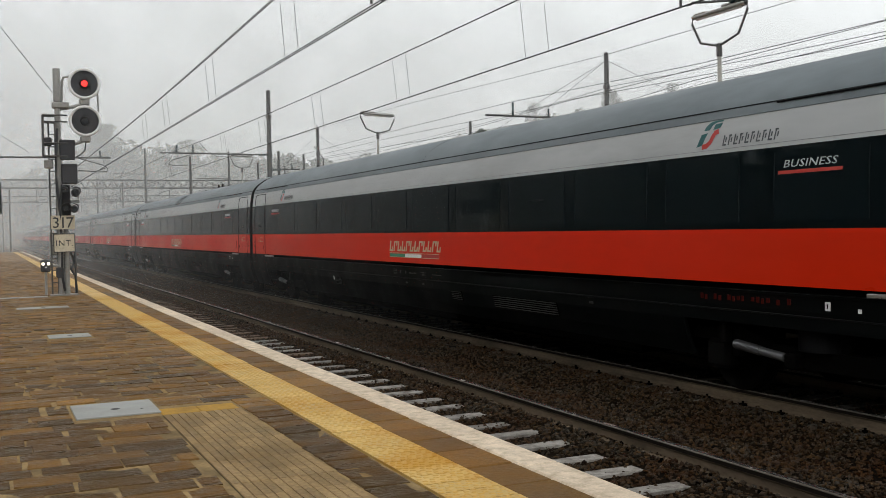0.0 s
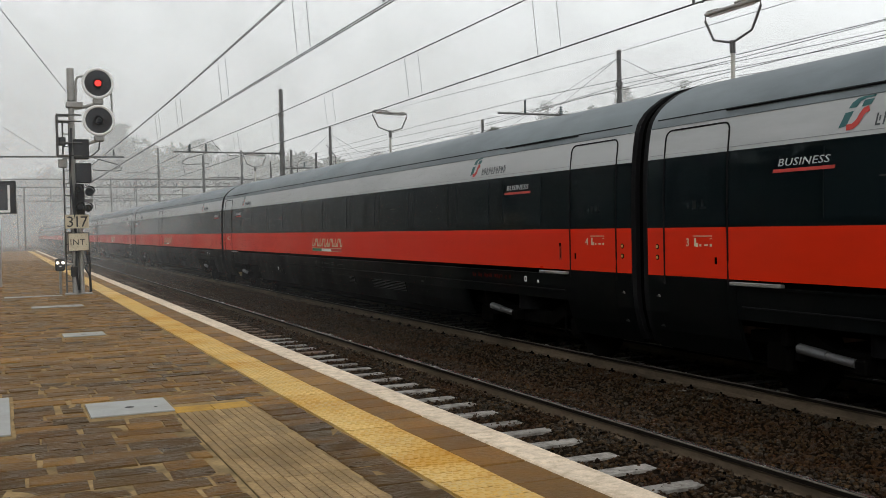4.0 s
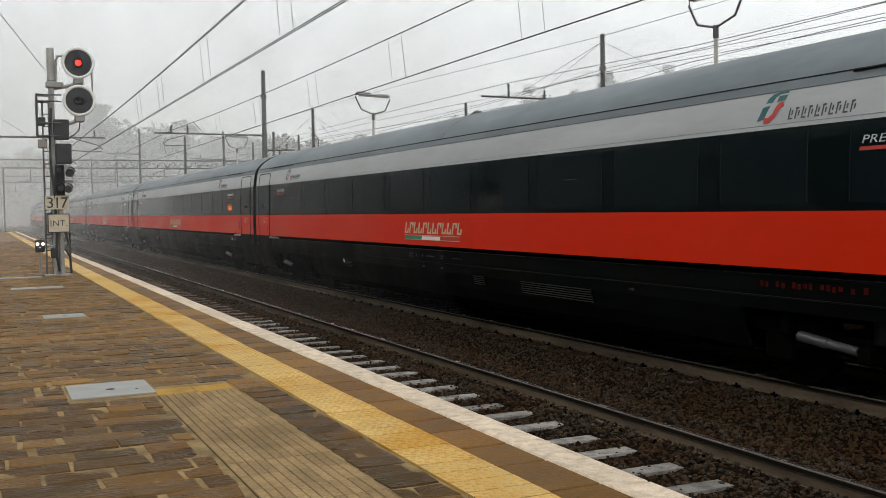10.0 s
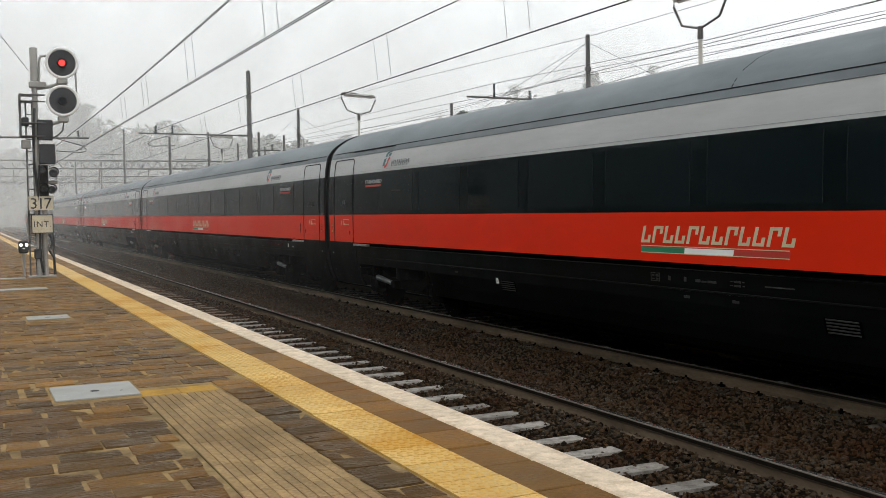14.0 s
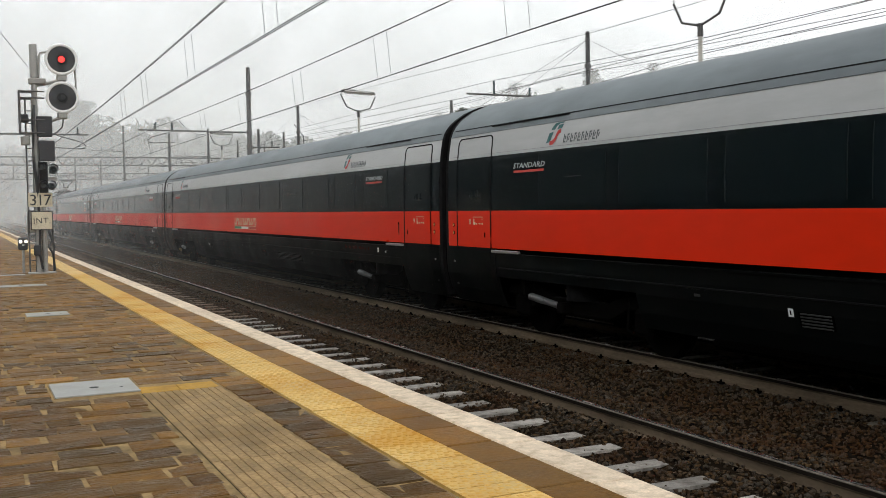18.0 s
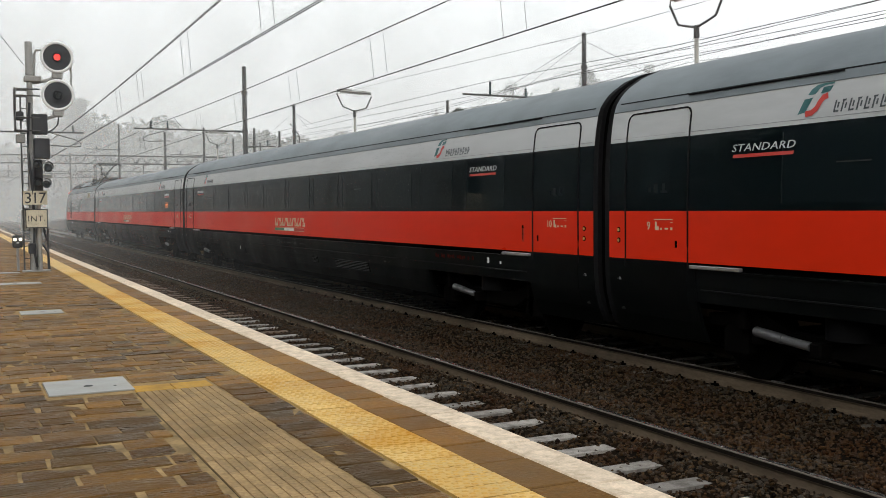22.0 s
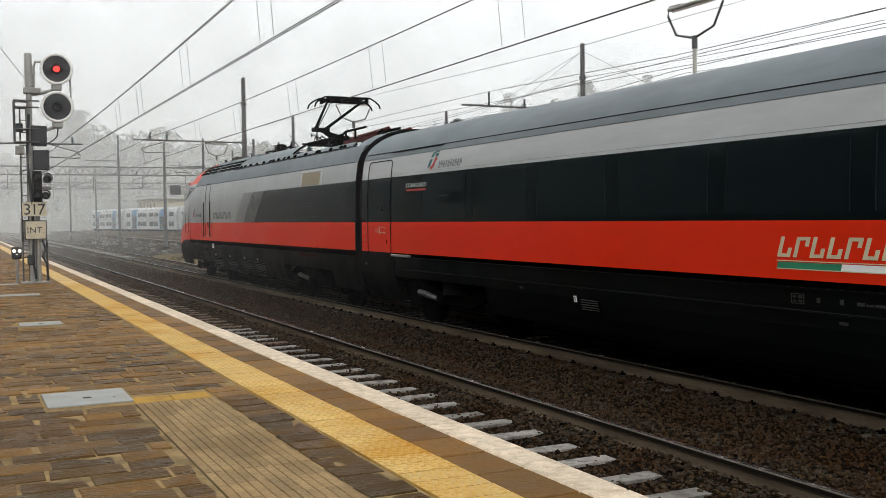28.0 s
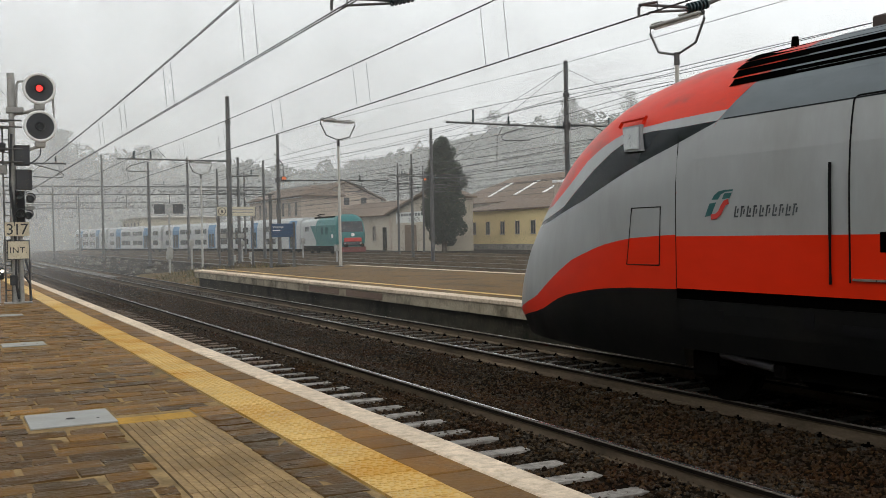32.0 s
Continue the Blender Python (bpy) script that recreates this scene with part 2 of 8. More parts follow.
# darker copy of SLEEPER: shade under the train put into the colour
TRAINSHADE = mat("train_shaded_sleeper", (0.105, 0.095, 0.080), 0.85, spec=0.05, vary=0.5, scale=7, bump=0.15, bscale=40, per=0.25, stain=(0.012, 0.010, 0.008), sscale=5, samount=0.9, world=True)
WOODSL = mat("old_timber_sleeper", (0.10, 0.065, 0.04), 0.85, vary=0.3, scale=4, bump=0.3, stretch=(0.3, 2, 2))
RAILHEAD = mat("dark_rusty_rail_head", (0.012, 0.009, 0.007), 0.7, spec=0.05, vary=0.2, scale=5)
RAILTOP = mat("polished_rail_strip", (0.52, 0.51, 0.49), 0.22, metal=0.9, vary=0.08, scale=3)
# pale tone painted for the glint along the head's near edge
RAILGLINT = mat("rail_edge_glint", (0.115, 0.098, 0.080), 0.5, spec=0.12, vary=0.3, scale=4)
RAILSIDE = mat("rusty_rail_web", (0.135, 0.102, 0.070), 0.85, spec=0.03, vary=0.3, scale=5, bump=0.15, stain=(0.035, 0.028, 0.021), sscale=2, samount=0.6, stretch=(1, 0.3, 1))
EARTH = mat("brown_earth_and_weeds", (0.12, 0.080, 0.036), 0.95, spec=0.02, vary=0.4, scale=1.5, bump=0.8, bscale=6, stain=(0.045, 0.055, 0.022), sscale=0.8, samount=0.8)
YARD = mat("dark_yard_ballast", (0.017, 0.012, 0.008), 0.9, spec=0.02, vary=0.5, scale=1.4, bump=0.6, bscale=8, stain=(0.075, 0.066, 0.053), sscale=0.55, samount=0.5, stretch=(1, 0.16, 1))
SIGNALBLACK = mat("matt_black_signal_paint", (0.022, 0.024, 0.028), 0.6, vary=0.2, scale=4)
SIGNCREAM = mat("cream_enamel_sign", (0.60, 0.54, 0.40), 0.55, vary=0.08, scale=5, stain=(0.33, 0.28, 0.2), sscale=6, samount=0.4)
BLUE = mat("blue_enamel", (0.010, 0.045, 0.11), 0.5, vary=0.08)
TRAINWHITE = mat("white_coach_paint", (0.43, 0.445, 0.44), 0.45, vary=0.05)
TRAINBLUE = mat("blue_coach_paint", (0.085, 0.20, 0.34), 0.45, vary=0.05)
TEAL = mat("teal_loco_paint", (0.012, 0.15, 0.15), 0.45, vary=0.08)
DKWIN = mat("dark_coach_window", (0.04, 0.045, 0.05), 0.2, vary=0.1)
YWALL = mat("pale_yellow_plaster", (0.76, 0.60, 0.30), 0.85, vary=0.08, scale=0.6, stain=(0.42, 0.34, 0.18), sscale=0.3, samount=0.5)
GWALL = mat("grey_beige_plaster", (0.44, 0.39, 0.31), 0.85, vary=0.1, scale=0.6, stain=(0.24, 0.215, 0.18), sscale=0.3, samount=0.6)
PWALL = mat("pale_pink_plaster", (0.40, 0.33, 0.27), 0.85, vary=0.08, scale=0.5, stain=(0.28, 0.23, 0.19), sscale=0.3, samount=0.5)
TILE = mat("old_clay_roof_tiles", (0.165, 0.115, 0.078), 0.85, vary=0.25, scale=1.5, bump=0.6, bscale=9, stain=(0.105, 0.078, 0.058), sscale=0.4, samount=0.8, stretch=(1, 3, 1))
TILERED = mat("new_clay_roof_tiles", (0.30, 0.13, 0.075), 0.85, vary=0.2, scale=1.5, bump=0.6, bscale=9, stain=(0.19, 0.10, 0.065), sscale=0.5, samount=0.6, stretch=(1, 3, 1))
BARK = mat("grey_brown_bark", (0.07, 0.055, 0.04), 0.9, vary=0.3, scale=6, bump=0.4)
LEAF = mat("dark_conifer_foliage", (0.030, 0.042, 0.024), 0.8, vary=0.4, scale=1.5, per=0.35)
SCREEN = mat("dark_windscreen_glass", (0.006, 0.010, 0.012), 0.16, vary=0.2, scale=0.8, spec=0.08, rvary=0.05)
RUSTRED = mat("rust_red_paint", (0.075, 0.014, 0.013), 0.65, spec=0.2, vary=0.3, scale=4)
SLATGREY = mat("dark_grey_slat", (0.032, 0.032, 0.031), 0.6, spec=0.1)
WINSEAL = mat("dull_window_seal", (0.009, 0.0125, 0.0135), 0.6, spec=0.1, vary=0.1)
NOSESKIRT = mat("charcoal_nose_fairing", (0.0065, 0.0067, 0.0064), 0.5, spec=0.06, vary=0.25, scale=1.5, stain=(0.013, 0.0118, 0.010), sscale=1.3, samount=0.6)
SOOTRED = mat("sooty_red_paint", (0.66, 0.030, 0.006), 0.42, spec=0.2, vary=0.08, scale=0.8, stain=(0.13, 0.06, 0.05), sscale=0.9, samount=1.0, stretch=(0.6, 0.6, 1.6))
PALEMARK = mat("dulled_white_paint", (0.46, 0.47, 0.47), 0.6, vary=0.25, scale=14)
SEAM_PALE = mat("grey_panel_seam", (0.24, 0.25, 0.25), 0.6, spec=0.1, vary=0.1)
SEAM = mat("dark_seam_line", (0.02, 0.022, 0.024), 0.7, spec=0.1, vary=0.1)
LEAF2 = mat("dull_winter_foliage", (0.045, 0.058, 0.036), 0.85, vary=0.4, scale=0.6, per=0.4)


# ---- building helpers ----
def mesh_of(name, bm, material, smooth=False):
    me = bpy.data.meshes.new(name)
    bmesh.ops.recalc_face_normals(bm, faces=bm.faces)
    bm.to_mesh(me)
    bm.free()
    me.materials.append(material)
    if smooth:
        me.polygons.foreach_set("use_smooth", [True] * len(me.polygons))
        me.set_sharp_from_angle(angle=radians(38))
    return me


def part(name, bm, material, parent, label="", smooth=False, m=None):
    """Links a bmesh as one mesh object under a thing or under a part."""
    ob = new(name, mesh_of(name, bm, material, smooth))
    ob.parent = parent
    if m is not None:
        ob.matrix_basis = m
    if label:
        tagged(ob, label)
    return ob


def thing(name, label, category, group="", kind="", m=None):
    ob = new(name)
    ob.empty_display_size = 0.1
    tagged(ob, label, category, group, kind)
    if m is not None:
        ob.matrix_basis = m
    return ob


def single(name, bm, material, label, category="", group="", kind="", smooth=False, m=None):
    ob = new(name, mesh_of(name, bm, material, smooth))
    tagged(ob, label, category, group, kind)
    if m is not None:
        ob.matrix_basis = m
    return ob


def box(bm, x0, x1, y0, y1, z0, z1, bevel=0.0):
    vs = [bm.verts.new((x, y, z)) for x in (x0, x1) for y in (y0, y1) for z in (z0, z1)]
    fs = [bm.faces.new([vs[i] for i in f]) for f in ((0, 1, 3, 2), (4, 6, 7, 5), (0, 4, 5, 1), (2, 3, 7, 6), (0, 2, 6, 4), (1, 5, 7, 3))]
    if bevel:
        es = list({e for f in fs for e in f.edges})
        bmesh.ops.bevel(bm, geom=es, offset=bevel, segments=1, affect="EDGES")
    return bm


def cyl(bm, p0, p1, r0, r1=None, n=10, caps=True):
    p0, p1 = Vector(p0), Vector(p1)
    r1 = r0 if r1 is None else r1
    d = (p1 - p0).normalized()
    a = d.orthogonal().normalized()
    b = d.cross(a)
    rings = []
    for p, r in ((p0, r0), (p1, r1)):
        rings.append([bm.verts.new(p + r * (math.cos(2 * math.pi * i / n) * a + math.sin(2 * math.pi * i / n) * b)) for i in range(n)])
    for i in range(n):
        bm.faces.new((rings[0][i], rings[0][(i + 1) % n], rings[1][(i + 1) % n], rings[1][i]))
    if caps:
        bm.faces.new(rings[0][::-1])
        bm.faces.new(rings[1])
    return bm


def tube(bm, pts, r, n=6):
    """A round bar or wire bent along points."""
    pts = [Vector(p) for p in pts]
    rings = []
    for i, p in enumerate(pts):
        d = (pts[min(i + 1, len(pts) - 1)] - pts[max(i - 1, 0)]).normalized()
        a = d.cross(Vector((0, 0, 1)))
        a = a.normalized() if a.length > 1e-3 else Vector((1, 0, 0))
        b = d.cross(a)
        rings.append([bm.verts.new(p + r * (math.cos(2 * math.pi * k / n) * a + math.sin(2 * math.pi * k / n) * b)) for k in range(n)])
    for g, h in zip(rings, rings[1:]):
        for k in range(n):
            bm.faces.new((g[k], g[(k + 1) % n], h[(k + 1) % n], h[k]))
    bm.faces.new(rings[0][::-1])
    bm.faces.new(rings[-1])
    return bm


def prism(bm, outline, y0, y1, axis="y"):
    """An outline of (a, b) pairs pulled along one axis: y (outline x, z), x (outline y, z) or z (outline x, y)."""
    put = {"y": lambda a, b, c: (a, c, b), "x": lambda a, b, c: (c, a, b), "z": lambda a, b, c: (a, b, c)}[axis]
    g = [bm.verts.new(put(a, b, y0)) for a, b in outline]
    h = [bm.verts.new(put(a, b, y1)) for a, b in outline]
    n = len(g)
    for i in range(n):
        bm.faces.new((g[i], g[(i + 1) % n], h[(i + 1) % n], h[i]))
    bm.faces.new(g[::-1])
    bm.faces.new(h)
    return bm


def sheet(bm, grid):
    """Quads between rows of points."""
    vs = [[bm.verts.new(p) for p in row] for row in grid]
    for g, h in zip(vs, vs[1:]):
        for i in range(len(g) - 1):
            bm.faces.new((g[i], g[i + 1], h[i + 1], h[i]))
    return bm


def B():
    return bmesh.new()


def lettering(text, size, material, parent, m, name="lettering", label="", shear=0.0, spacing=1.0):
    """Raised letters of the built-in font, as a mesh."""
    cu = bpy.data.curves.new("text", "FONT")
    cu.body, cu.size, cu.extrude, cu.shear, cu.space_character = text, size, 0.002, shear, spacing
    cu.align_x, cu.resolution_u = "CENTER", 2
    tmp = bpy.data.objects.new("text", cu)
    me = bpy.data.meshes.new_from_object(tmp)
    bpy.data.objects.remove(tmp)
    me.materials.append(material)
    ob = new(name, me)
    ob.parent = parent
    ob.matrix_basis = m
    if label:
        tagged(ob, label)
    return ob


def joined(name, verts, faces, material, label, category="", kind="stuff", parent=None):
    me = bpy.data.meshes.new(name)
    me.from_pydata(verts, [], faces)
    me.materials.append(material)
    ob = new(name, me)
    if parent:
        ob.parent = parent
    return tagged(ob, label, category, "", kind)


PLAT = 0.55          # platform top over the rails
T1, T2 = 4.75, 8.80  # middle of the near track and of the train's track
FAR0, FAR1 = 10.42, 18.0  # far platform's edges
FAREND = 46.0

# ---- ground, one sheet to the horizon ----
ground_rows = []
for y in [-60, -20, 0, 10, 20, 30, 40, 50, 60, 80, 100, 130, 170, 230, 320, 500, 900]:
    ground_rows.append([(x, y, -0.30 - (0.1 if x < -3 else 0)) for x in [-500, -60, -8, 3.1, 4, 7, 11, 15, 20, 30, 45, 60, 90, 150, 300, 900]])
single("ground", sheet(B(), ground_rows), YARD, "dark gravelly railway yard ground reaching into the fog", "ground", kind="structure")

# ballast beds of the two near tracks: a shouldered bank, hollow between the tracks
bed = []
prof = [(2.9, -0.24), (3.3, -0.215), (3.7, -0.205), (5.0, -0.20), (5.15, -0.172), (5.35, -0.15), (5.75, -0.15), (6.15, -0.17), (6.8, -0.27), (7.35, -0.205), (7.65, -0.188), (7.95, -0.185), (8.2, -0.19), (9.8, -0.19), (10.5, -0.26)]
for y in np.linspace(-12, 240, 127):
    bed.append([(x, float(y), z + 0.02 * noise.noise((x * 1.3, float(y) * 0.9, 0))) for x, z in prof])
single("ballast_bed", sheet(B(), bed), BALLAST, "rust-brown crushed stone ballast bed of the tracks", "ballast", kind="structure", smooth=True)


# ---- rails and sleepers ----
def rail_bm(y0, y1, sharp):
    """Foot and web, or the polished head."""
    bm = B()
    if sharp:
        o = [(-0.036, -0.044), (0.036, -0.044), (0.036, -0.006), (0.028, 0.0), (-0.028, 0.0), (-0.036, -0.006)]
    else:
        o = [(-0.075, -0.172), (0.075, -0.172), (0.075, -0.160), (0.012, -0.138), (0.010, -0.066), (0.030, -0.052), (0.030, -0.0445), (-0.030, -0.0445), (-0.030, -0.052), (-0.010, -0.066), (-0.012, -0.138), (-0.075, -0.160)]
    return prism(bm, o, y0, y1)


def track(center, y0, y1, label, sl_from, sl_to):
    tr = thing("railway_track", label, "track", "tracks of the station", m=pose(center, 0, 0))
    for s in (-0.7525, 0.7525):
        r = part("rail", rail_bm(y0, y1, False), RAILSIDE, tr, "rusty steel rail", m=pose(s, 0, 0))
        part("rail_head", rail_bm(y0, y1, True), RAILHEAD, r, "dark rail head")
        part("worn_strip", box(B(), -0.018, 0.014, y0, y1, -0.002, 0.0025), RAILTOP, r, "polished running strip")
        part("worn_edge", prism(B(), [(-0.0375, -0.012), (-0.0375, -0.005), (-0.0290, 0.0012), (-0.0272, 0.0005), (-0.0345, -0.007)], y0, y1), RAILGLINT, r)
    hw = 0.098 if center == T1 else 0.085
    bm = prism(B(), [(-1.15, -0.36), (1.15, -0.36), (1.15, -0.20), (1.08, -0.178), (-1.08, -0.178), (-1.15, -0.20)], -hw, hw)
    me = mesh_of("sleeper", bm, SLEEPER if center == T1 else TRAINSHADE)
    wd = mesh_of("sleeper", box(B(), -1.25, 1.25, -0.12, 0.12, -0.34, -0.182, 0.015), WOODSL)
    fb = cyl(box(B(), -0.03, 0.03, -0.045, 0.045, -0.178, -0.15, 0.008), (0, 0, -0.15), (0, 0, -0.125), 0.016, n=6)
    fme = mesh_of("fastening", fb, UNDER)
    rng = random.Random(int(center * 100))
    for i in range(int((sl_to - sl_from) / 0.6)):
        y = sl_from + 0.6 * i
        wood = center == T1 and (y > 19.6 or 16.2 < y < 17.2)
        s = new("sleeper", wd if wood else me)
        s.parent = tr
        s.matrix_basis = pose(rng.uniform(-0.02, 0.02), y + rng.uniform(-0.03, 0.03), rng.uniform(-0.006, 0.006), 0, 0, rng.uniform(-0.8, 0.8))
        for q in (-0.8625, -0.6425, 0.6425, 0.8625) if y < 26 else ():
            f = new("rail_fastening", fme)
            f.parent = s
            f.matrix_basis = pose(q, 0, 0)
    rest = B()
    for i in range(int((y1 - sl_to) / 0.6)):
        y = sl_to + 0.6 * i
        box(rest, -1.15, 1.15, y - 0.09, y + 0.09, -0.34, -0.178)
    part("far_sleeper", rest, WOODSL if center == T1 else SLEEPER, tr)["kind"] = "stuff"
    return tr


track(T1, -12, 230, "near railway track on concrete sleepers beside the platform", -10.8, 61.2)
track(T2, -40, 260, "second railway track on concrete sleepers, used by the train", -11.3, 61.3)
for c, y0, y1 in ((20.6, -10, 240), (25.0, -10, 240), (29.5, 5, 260), (34.0, 20, 260), (39.0, 30, 260), (44.5, 40, 260)):
    yard = thing("yard_track", "distant rusty yard track in dark ballast", "track", "yard tracks", m=pose(c, 0, 0.12))
    for s in (-0.7525, 0.7525):
        part("rail", prism(B(), [(-0.04, -0.2), (0.04, -0.2), (0.036, 0), (-0.036, 0)], y0, y1), RAILSIDE, yard, m=pose(s, 0, 0))
    sl = B()
    for i in range(int((min(y1, 140) - max(y0, 10)) / 0.6)):
        y = max(y0, 10) + 0.6 * i
        box(sl, -1.15, 1.15, y - 0.12, y + 0.12, -0.25, -0.15)
    part("sleeper", sl, SLEEPER, yard)["kind"] = "stuff"
    part("ballast", prism(B(), [(-1.9, -0.45), (1.9, -0.45), (1.5, -0.19), (-1.5, -0.19)], y0, y1), YARD, yard)

# ballast stones
ico = bmesh.new()
bmesh.ops.create_icosphere(ico, subdivisions=1, radius=1)
IV = np.array([v.co for v in ico.verts])
IF = np.array([[v.index for v in f.verts] for f in ico.faces])
ico.free()


def stones(name, count, xs, ys, zf, size, label, seed, near=1.0, first=None):
    rng = np.random.default_rng(seed)
    u = rng.random(count) ** near
    y = ys[0] + (ys[1] - ys[0]) * u
    x = rng.uniform(*xs, count)
    if first is not None:  # few stones lie on the sleepers
        off = np.abs((y - first + 0.3) % 0.6 - 0.3)
        keep = (off > 0.135) | (rng.random(count) < 0.16) | ((x > 5.2) & (x < 7.7) & (rng.random(count) < 0.8))
        x, y = x[keep], y[keep]
        count = len(x)
    r = rng.uniform(size[0], size[1], count)[:, None, None]
    v = IV[None] * r * rng.uniform(0.65, 1.2, (count, 1, 3)) * rng.uniform(0.5, 1.3, (count, len(IV), 1))
    a = rng.uniform(0, 6.28, count)
    c, s = np.cos(a)[:, None], np.sin(a)[:, None]
    v = np.stack([v[..., 0] * c - v[..., 1] * s, v[..., 0] * s + v[..., 1] * c, v[..., 2] * 0.8], -1)
    z = zf(x) + rng.uniform(-0.012, 0.02, count)
    v = v + np.stack([x, y, z], -1)[:, None]
    f = IF[None] + (np.arange(count) * len(IV))[:, None, None]
    return joined(name, v.reshape(-1, 3).tolist(), f.reshape(-1, 3).tolist(), STONE, label, "ballast")


def bed_z(x):
    return np.interp(x, [p[0] for p in prof], [p[1] for p in prof])


stones("ballast_stones", 52000, (5.12, 8.0), (2.5, 38), lambda x: bed_z(x) + 0.005, (0.011, 0.028), "loose brown ballast stones between the two tracks", 1, 1.5)
stones("ballast_stones", 19000, (4.35, 5.3), (2.0, 36), lambda x: bed_z(x) + 0.003, (0.011, 0.028), "loose grey-brown ballast stones between the near rails", 2, 1.4, 1.2)
stones("ballast_stones", 22000, (7.6, 10.4), (4.0, 60), lambda x: bed_z(x) + 0.004, (0.014, 0.032), "loose dark ballast stones under the train's track", 3, 1.4, 1.3)
stones("ballast_stones", 15000, (4.35, 8.0), (33, 88), lambda x: bed_z(x) + 0.004, (0.022, 0.040), "loose brown ballast stones farther along the tracks", 4, 1.3)

# ---- near platform ----
slab = thing("platform", "near station platform with brown stone paving and pale edge stones", "platform", kind="structure")
part("platform_body", box(B(), -14, 2.80, -14, 100, -0.4, PLAT - 0.07), CONCRETE, slab)
part("mortar_bed", box(B(), -14, 2.125, -14, 100, PLAT - 0.066, PLAT - 0.008), MORTAR, slab)
part("platform_wall", box(B(), 2.80, 2.98, -14, 100, -0.4, PLAT - 0.075), WALLDARK, slab)

# plain unseen wall behind the platform, added to block sky light and tint reflections
single("station_wall", box(B(), -13.9, -13.2, -60, 170, -0.4, 8.0), mat("cool_grey_blocker", (0.095, 0.115, 0.115), 0.9, vary=0.15, scale=0.5, stain=(0.05, 0.062, 0.060), sscale=0.3, samount=0.8), "plain grey wall added out of view to block sky light", "wall", kind="structure")

# ---- far platform ----
fslab = thing("far_platform", "low island platform with pale concrete edge and stained wall", "platform", kind="structure")
part("platform_body", box(B(), FAR0 + 0.25, FAR1 - 0.2, -40, FAREND, -0.4, PLAT - 0.05), WALLDARK, fslab)
part("paving", box(B(), FAR0 + 0.45, FAR1 - 0.3, -40, FAREND, PLAT - 0.046, PLAT), mat("wet_brown_far_paving", (0.150, 0.090, 0.036), 0.6, spec=0.03, vary=0.55, scale=3.5, bump=0.5, bscale=14, stain=(0.060, 0.046, 0.026), sscale=0.7, samount=0.85), fslab)

# ---- the train ----
PITCH, CAR = 26.10, 25.74
# half cross-section: half width at a height, for the power car and, with a flatter roof, for the coaches
WIDE_CAR = [(0.30, 1.20), (0.45, 1.27), (0.62, 1.345), (0.85, 1.405), (1.05, 1.425), (1.28, 1.43), (1.88, 1.43), (2.20, 1.43), (2.45, 1.4235), (2.72, 1.406), (2.92, 1.382), (3.10, 1.35), (3.20, 1.315), (3.30, 1.27), (3.42, 1.20), (3.52, 1.12), (3.70, 0.93), (3.86, 0.66), (3.95, 0.38), (3.985, 0.0)]


def flat(z):
    """A height of the coach's roof from that of the power car's."""
    return z if z < 3.2 else 3.2 + 0.70 * (z - 3.2)


COACH_CAR = [(flat(a), b) for a, b in WIDE_CAR]
SECTION = {"now": COACH_CAR}


def half(z):
    return float(np.interp(z, [a for a, _ in SECTION["now"]], [b for _, b in SECTION["now"]]))


def band(z0, z1, y0, y1, out=0.0, steps=3, both=True, thick=0.03):
    """A strip of the side wall from one height to another, with thickness, on one side or on both."""
    bm = B()
    for s in (-1, 1) if both else (-1,):
        zs = [z0 + (z1 - z0) * i / steps for i in range(steps + 1)]
        o = [(s * (half(z) + out), z) for z in zs] + [(s * (half(z) + out - thick), z) for z in zs[::-1]]
        prism(bm, o, y0, y1)
    return bm


def roof_bm(y0, y1, z0=3.10):
    bm = B()
    zs = [z for z, _ in SECTION["now"] if z >= z0]
    o = [(-half(z), z) for z in zs] + [(half(z), z) for z in zs[-2::-1]]
    return prism(bm, o, y0, y1)


def frame_line(y0, y1, z0, z1, r=0.10, out=0.003, w=0.022, bottom=False):
    """A dark rubber line round a door: up one side, across with rounded corners, down the other."""
    bm = B()
    pts = [(y0, z0)] + [(y0 + r - r * math.cos(a), z1 - r + r * math.sin(a)) for a in np.linspace(0, math.pi / 2, 6)]
    pts += [(y1 - r + r * math.cos(a), z1 - r + r * math.sin(a)) for a in np.linspace(math.pi / 2, 0, 6)] + [(y1, z0)]
    if bottom:
        pts = [(y0 + r, z0)] + [(y0 + r - r * math.sin(a), z0 + r - r * math.cos(a)) for a in np.linspace(0, math.pi / 2, 6)] + pts[1:-1]
        pts += [(y1 - r + r * math.cos(a), z0 + r - r * math.sin(a)) for a in np.linspace(0, math.pi / 2, 6)] + [(y0 + r, z0)]
    dense = []
    for (a, b), (c, d) in zip(pts, pts[1:]):
        n = max(1, int(abs(d - b) / 0.15))
        dense += [(a + (c - a) * i / n, b + (d - b) * i / n) for i in range(n)]
    dense.append(pts[-1])
    tube(bm, [(-(half(z) + out), y, z) for y, z in dense], w / 2, 5)
    return bm


def flat_on_side(bm, y0, y1, z0, z1, out=0.004, thick=0.006):
    prism(bm, [(-(half(z0) + out), z0), (-(half(z1) + out), z1), (-(half(z1) + out - thick), z1), (-(half(z0) + out - thick), z0)], y0, y1)
    return bm


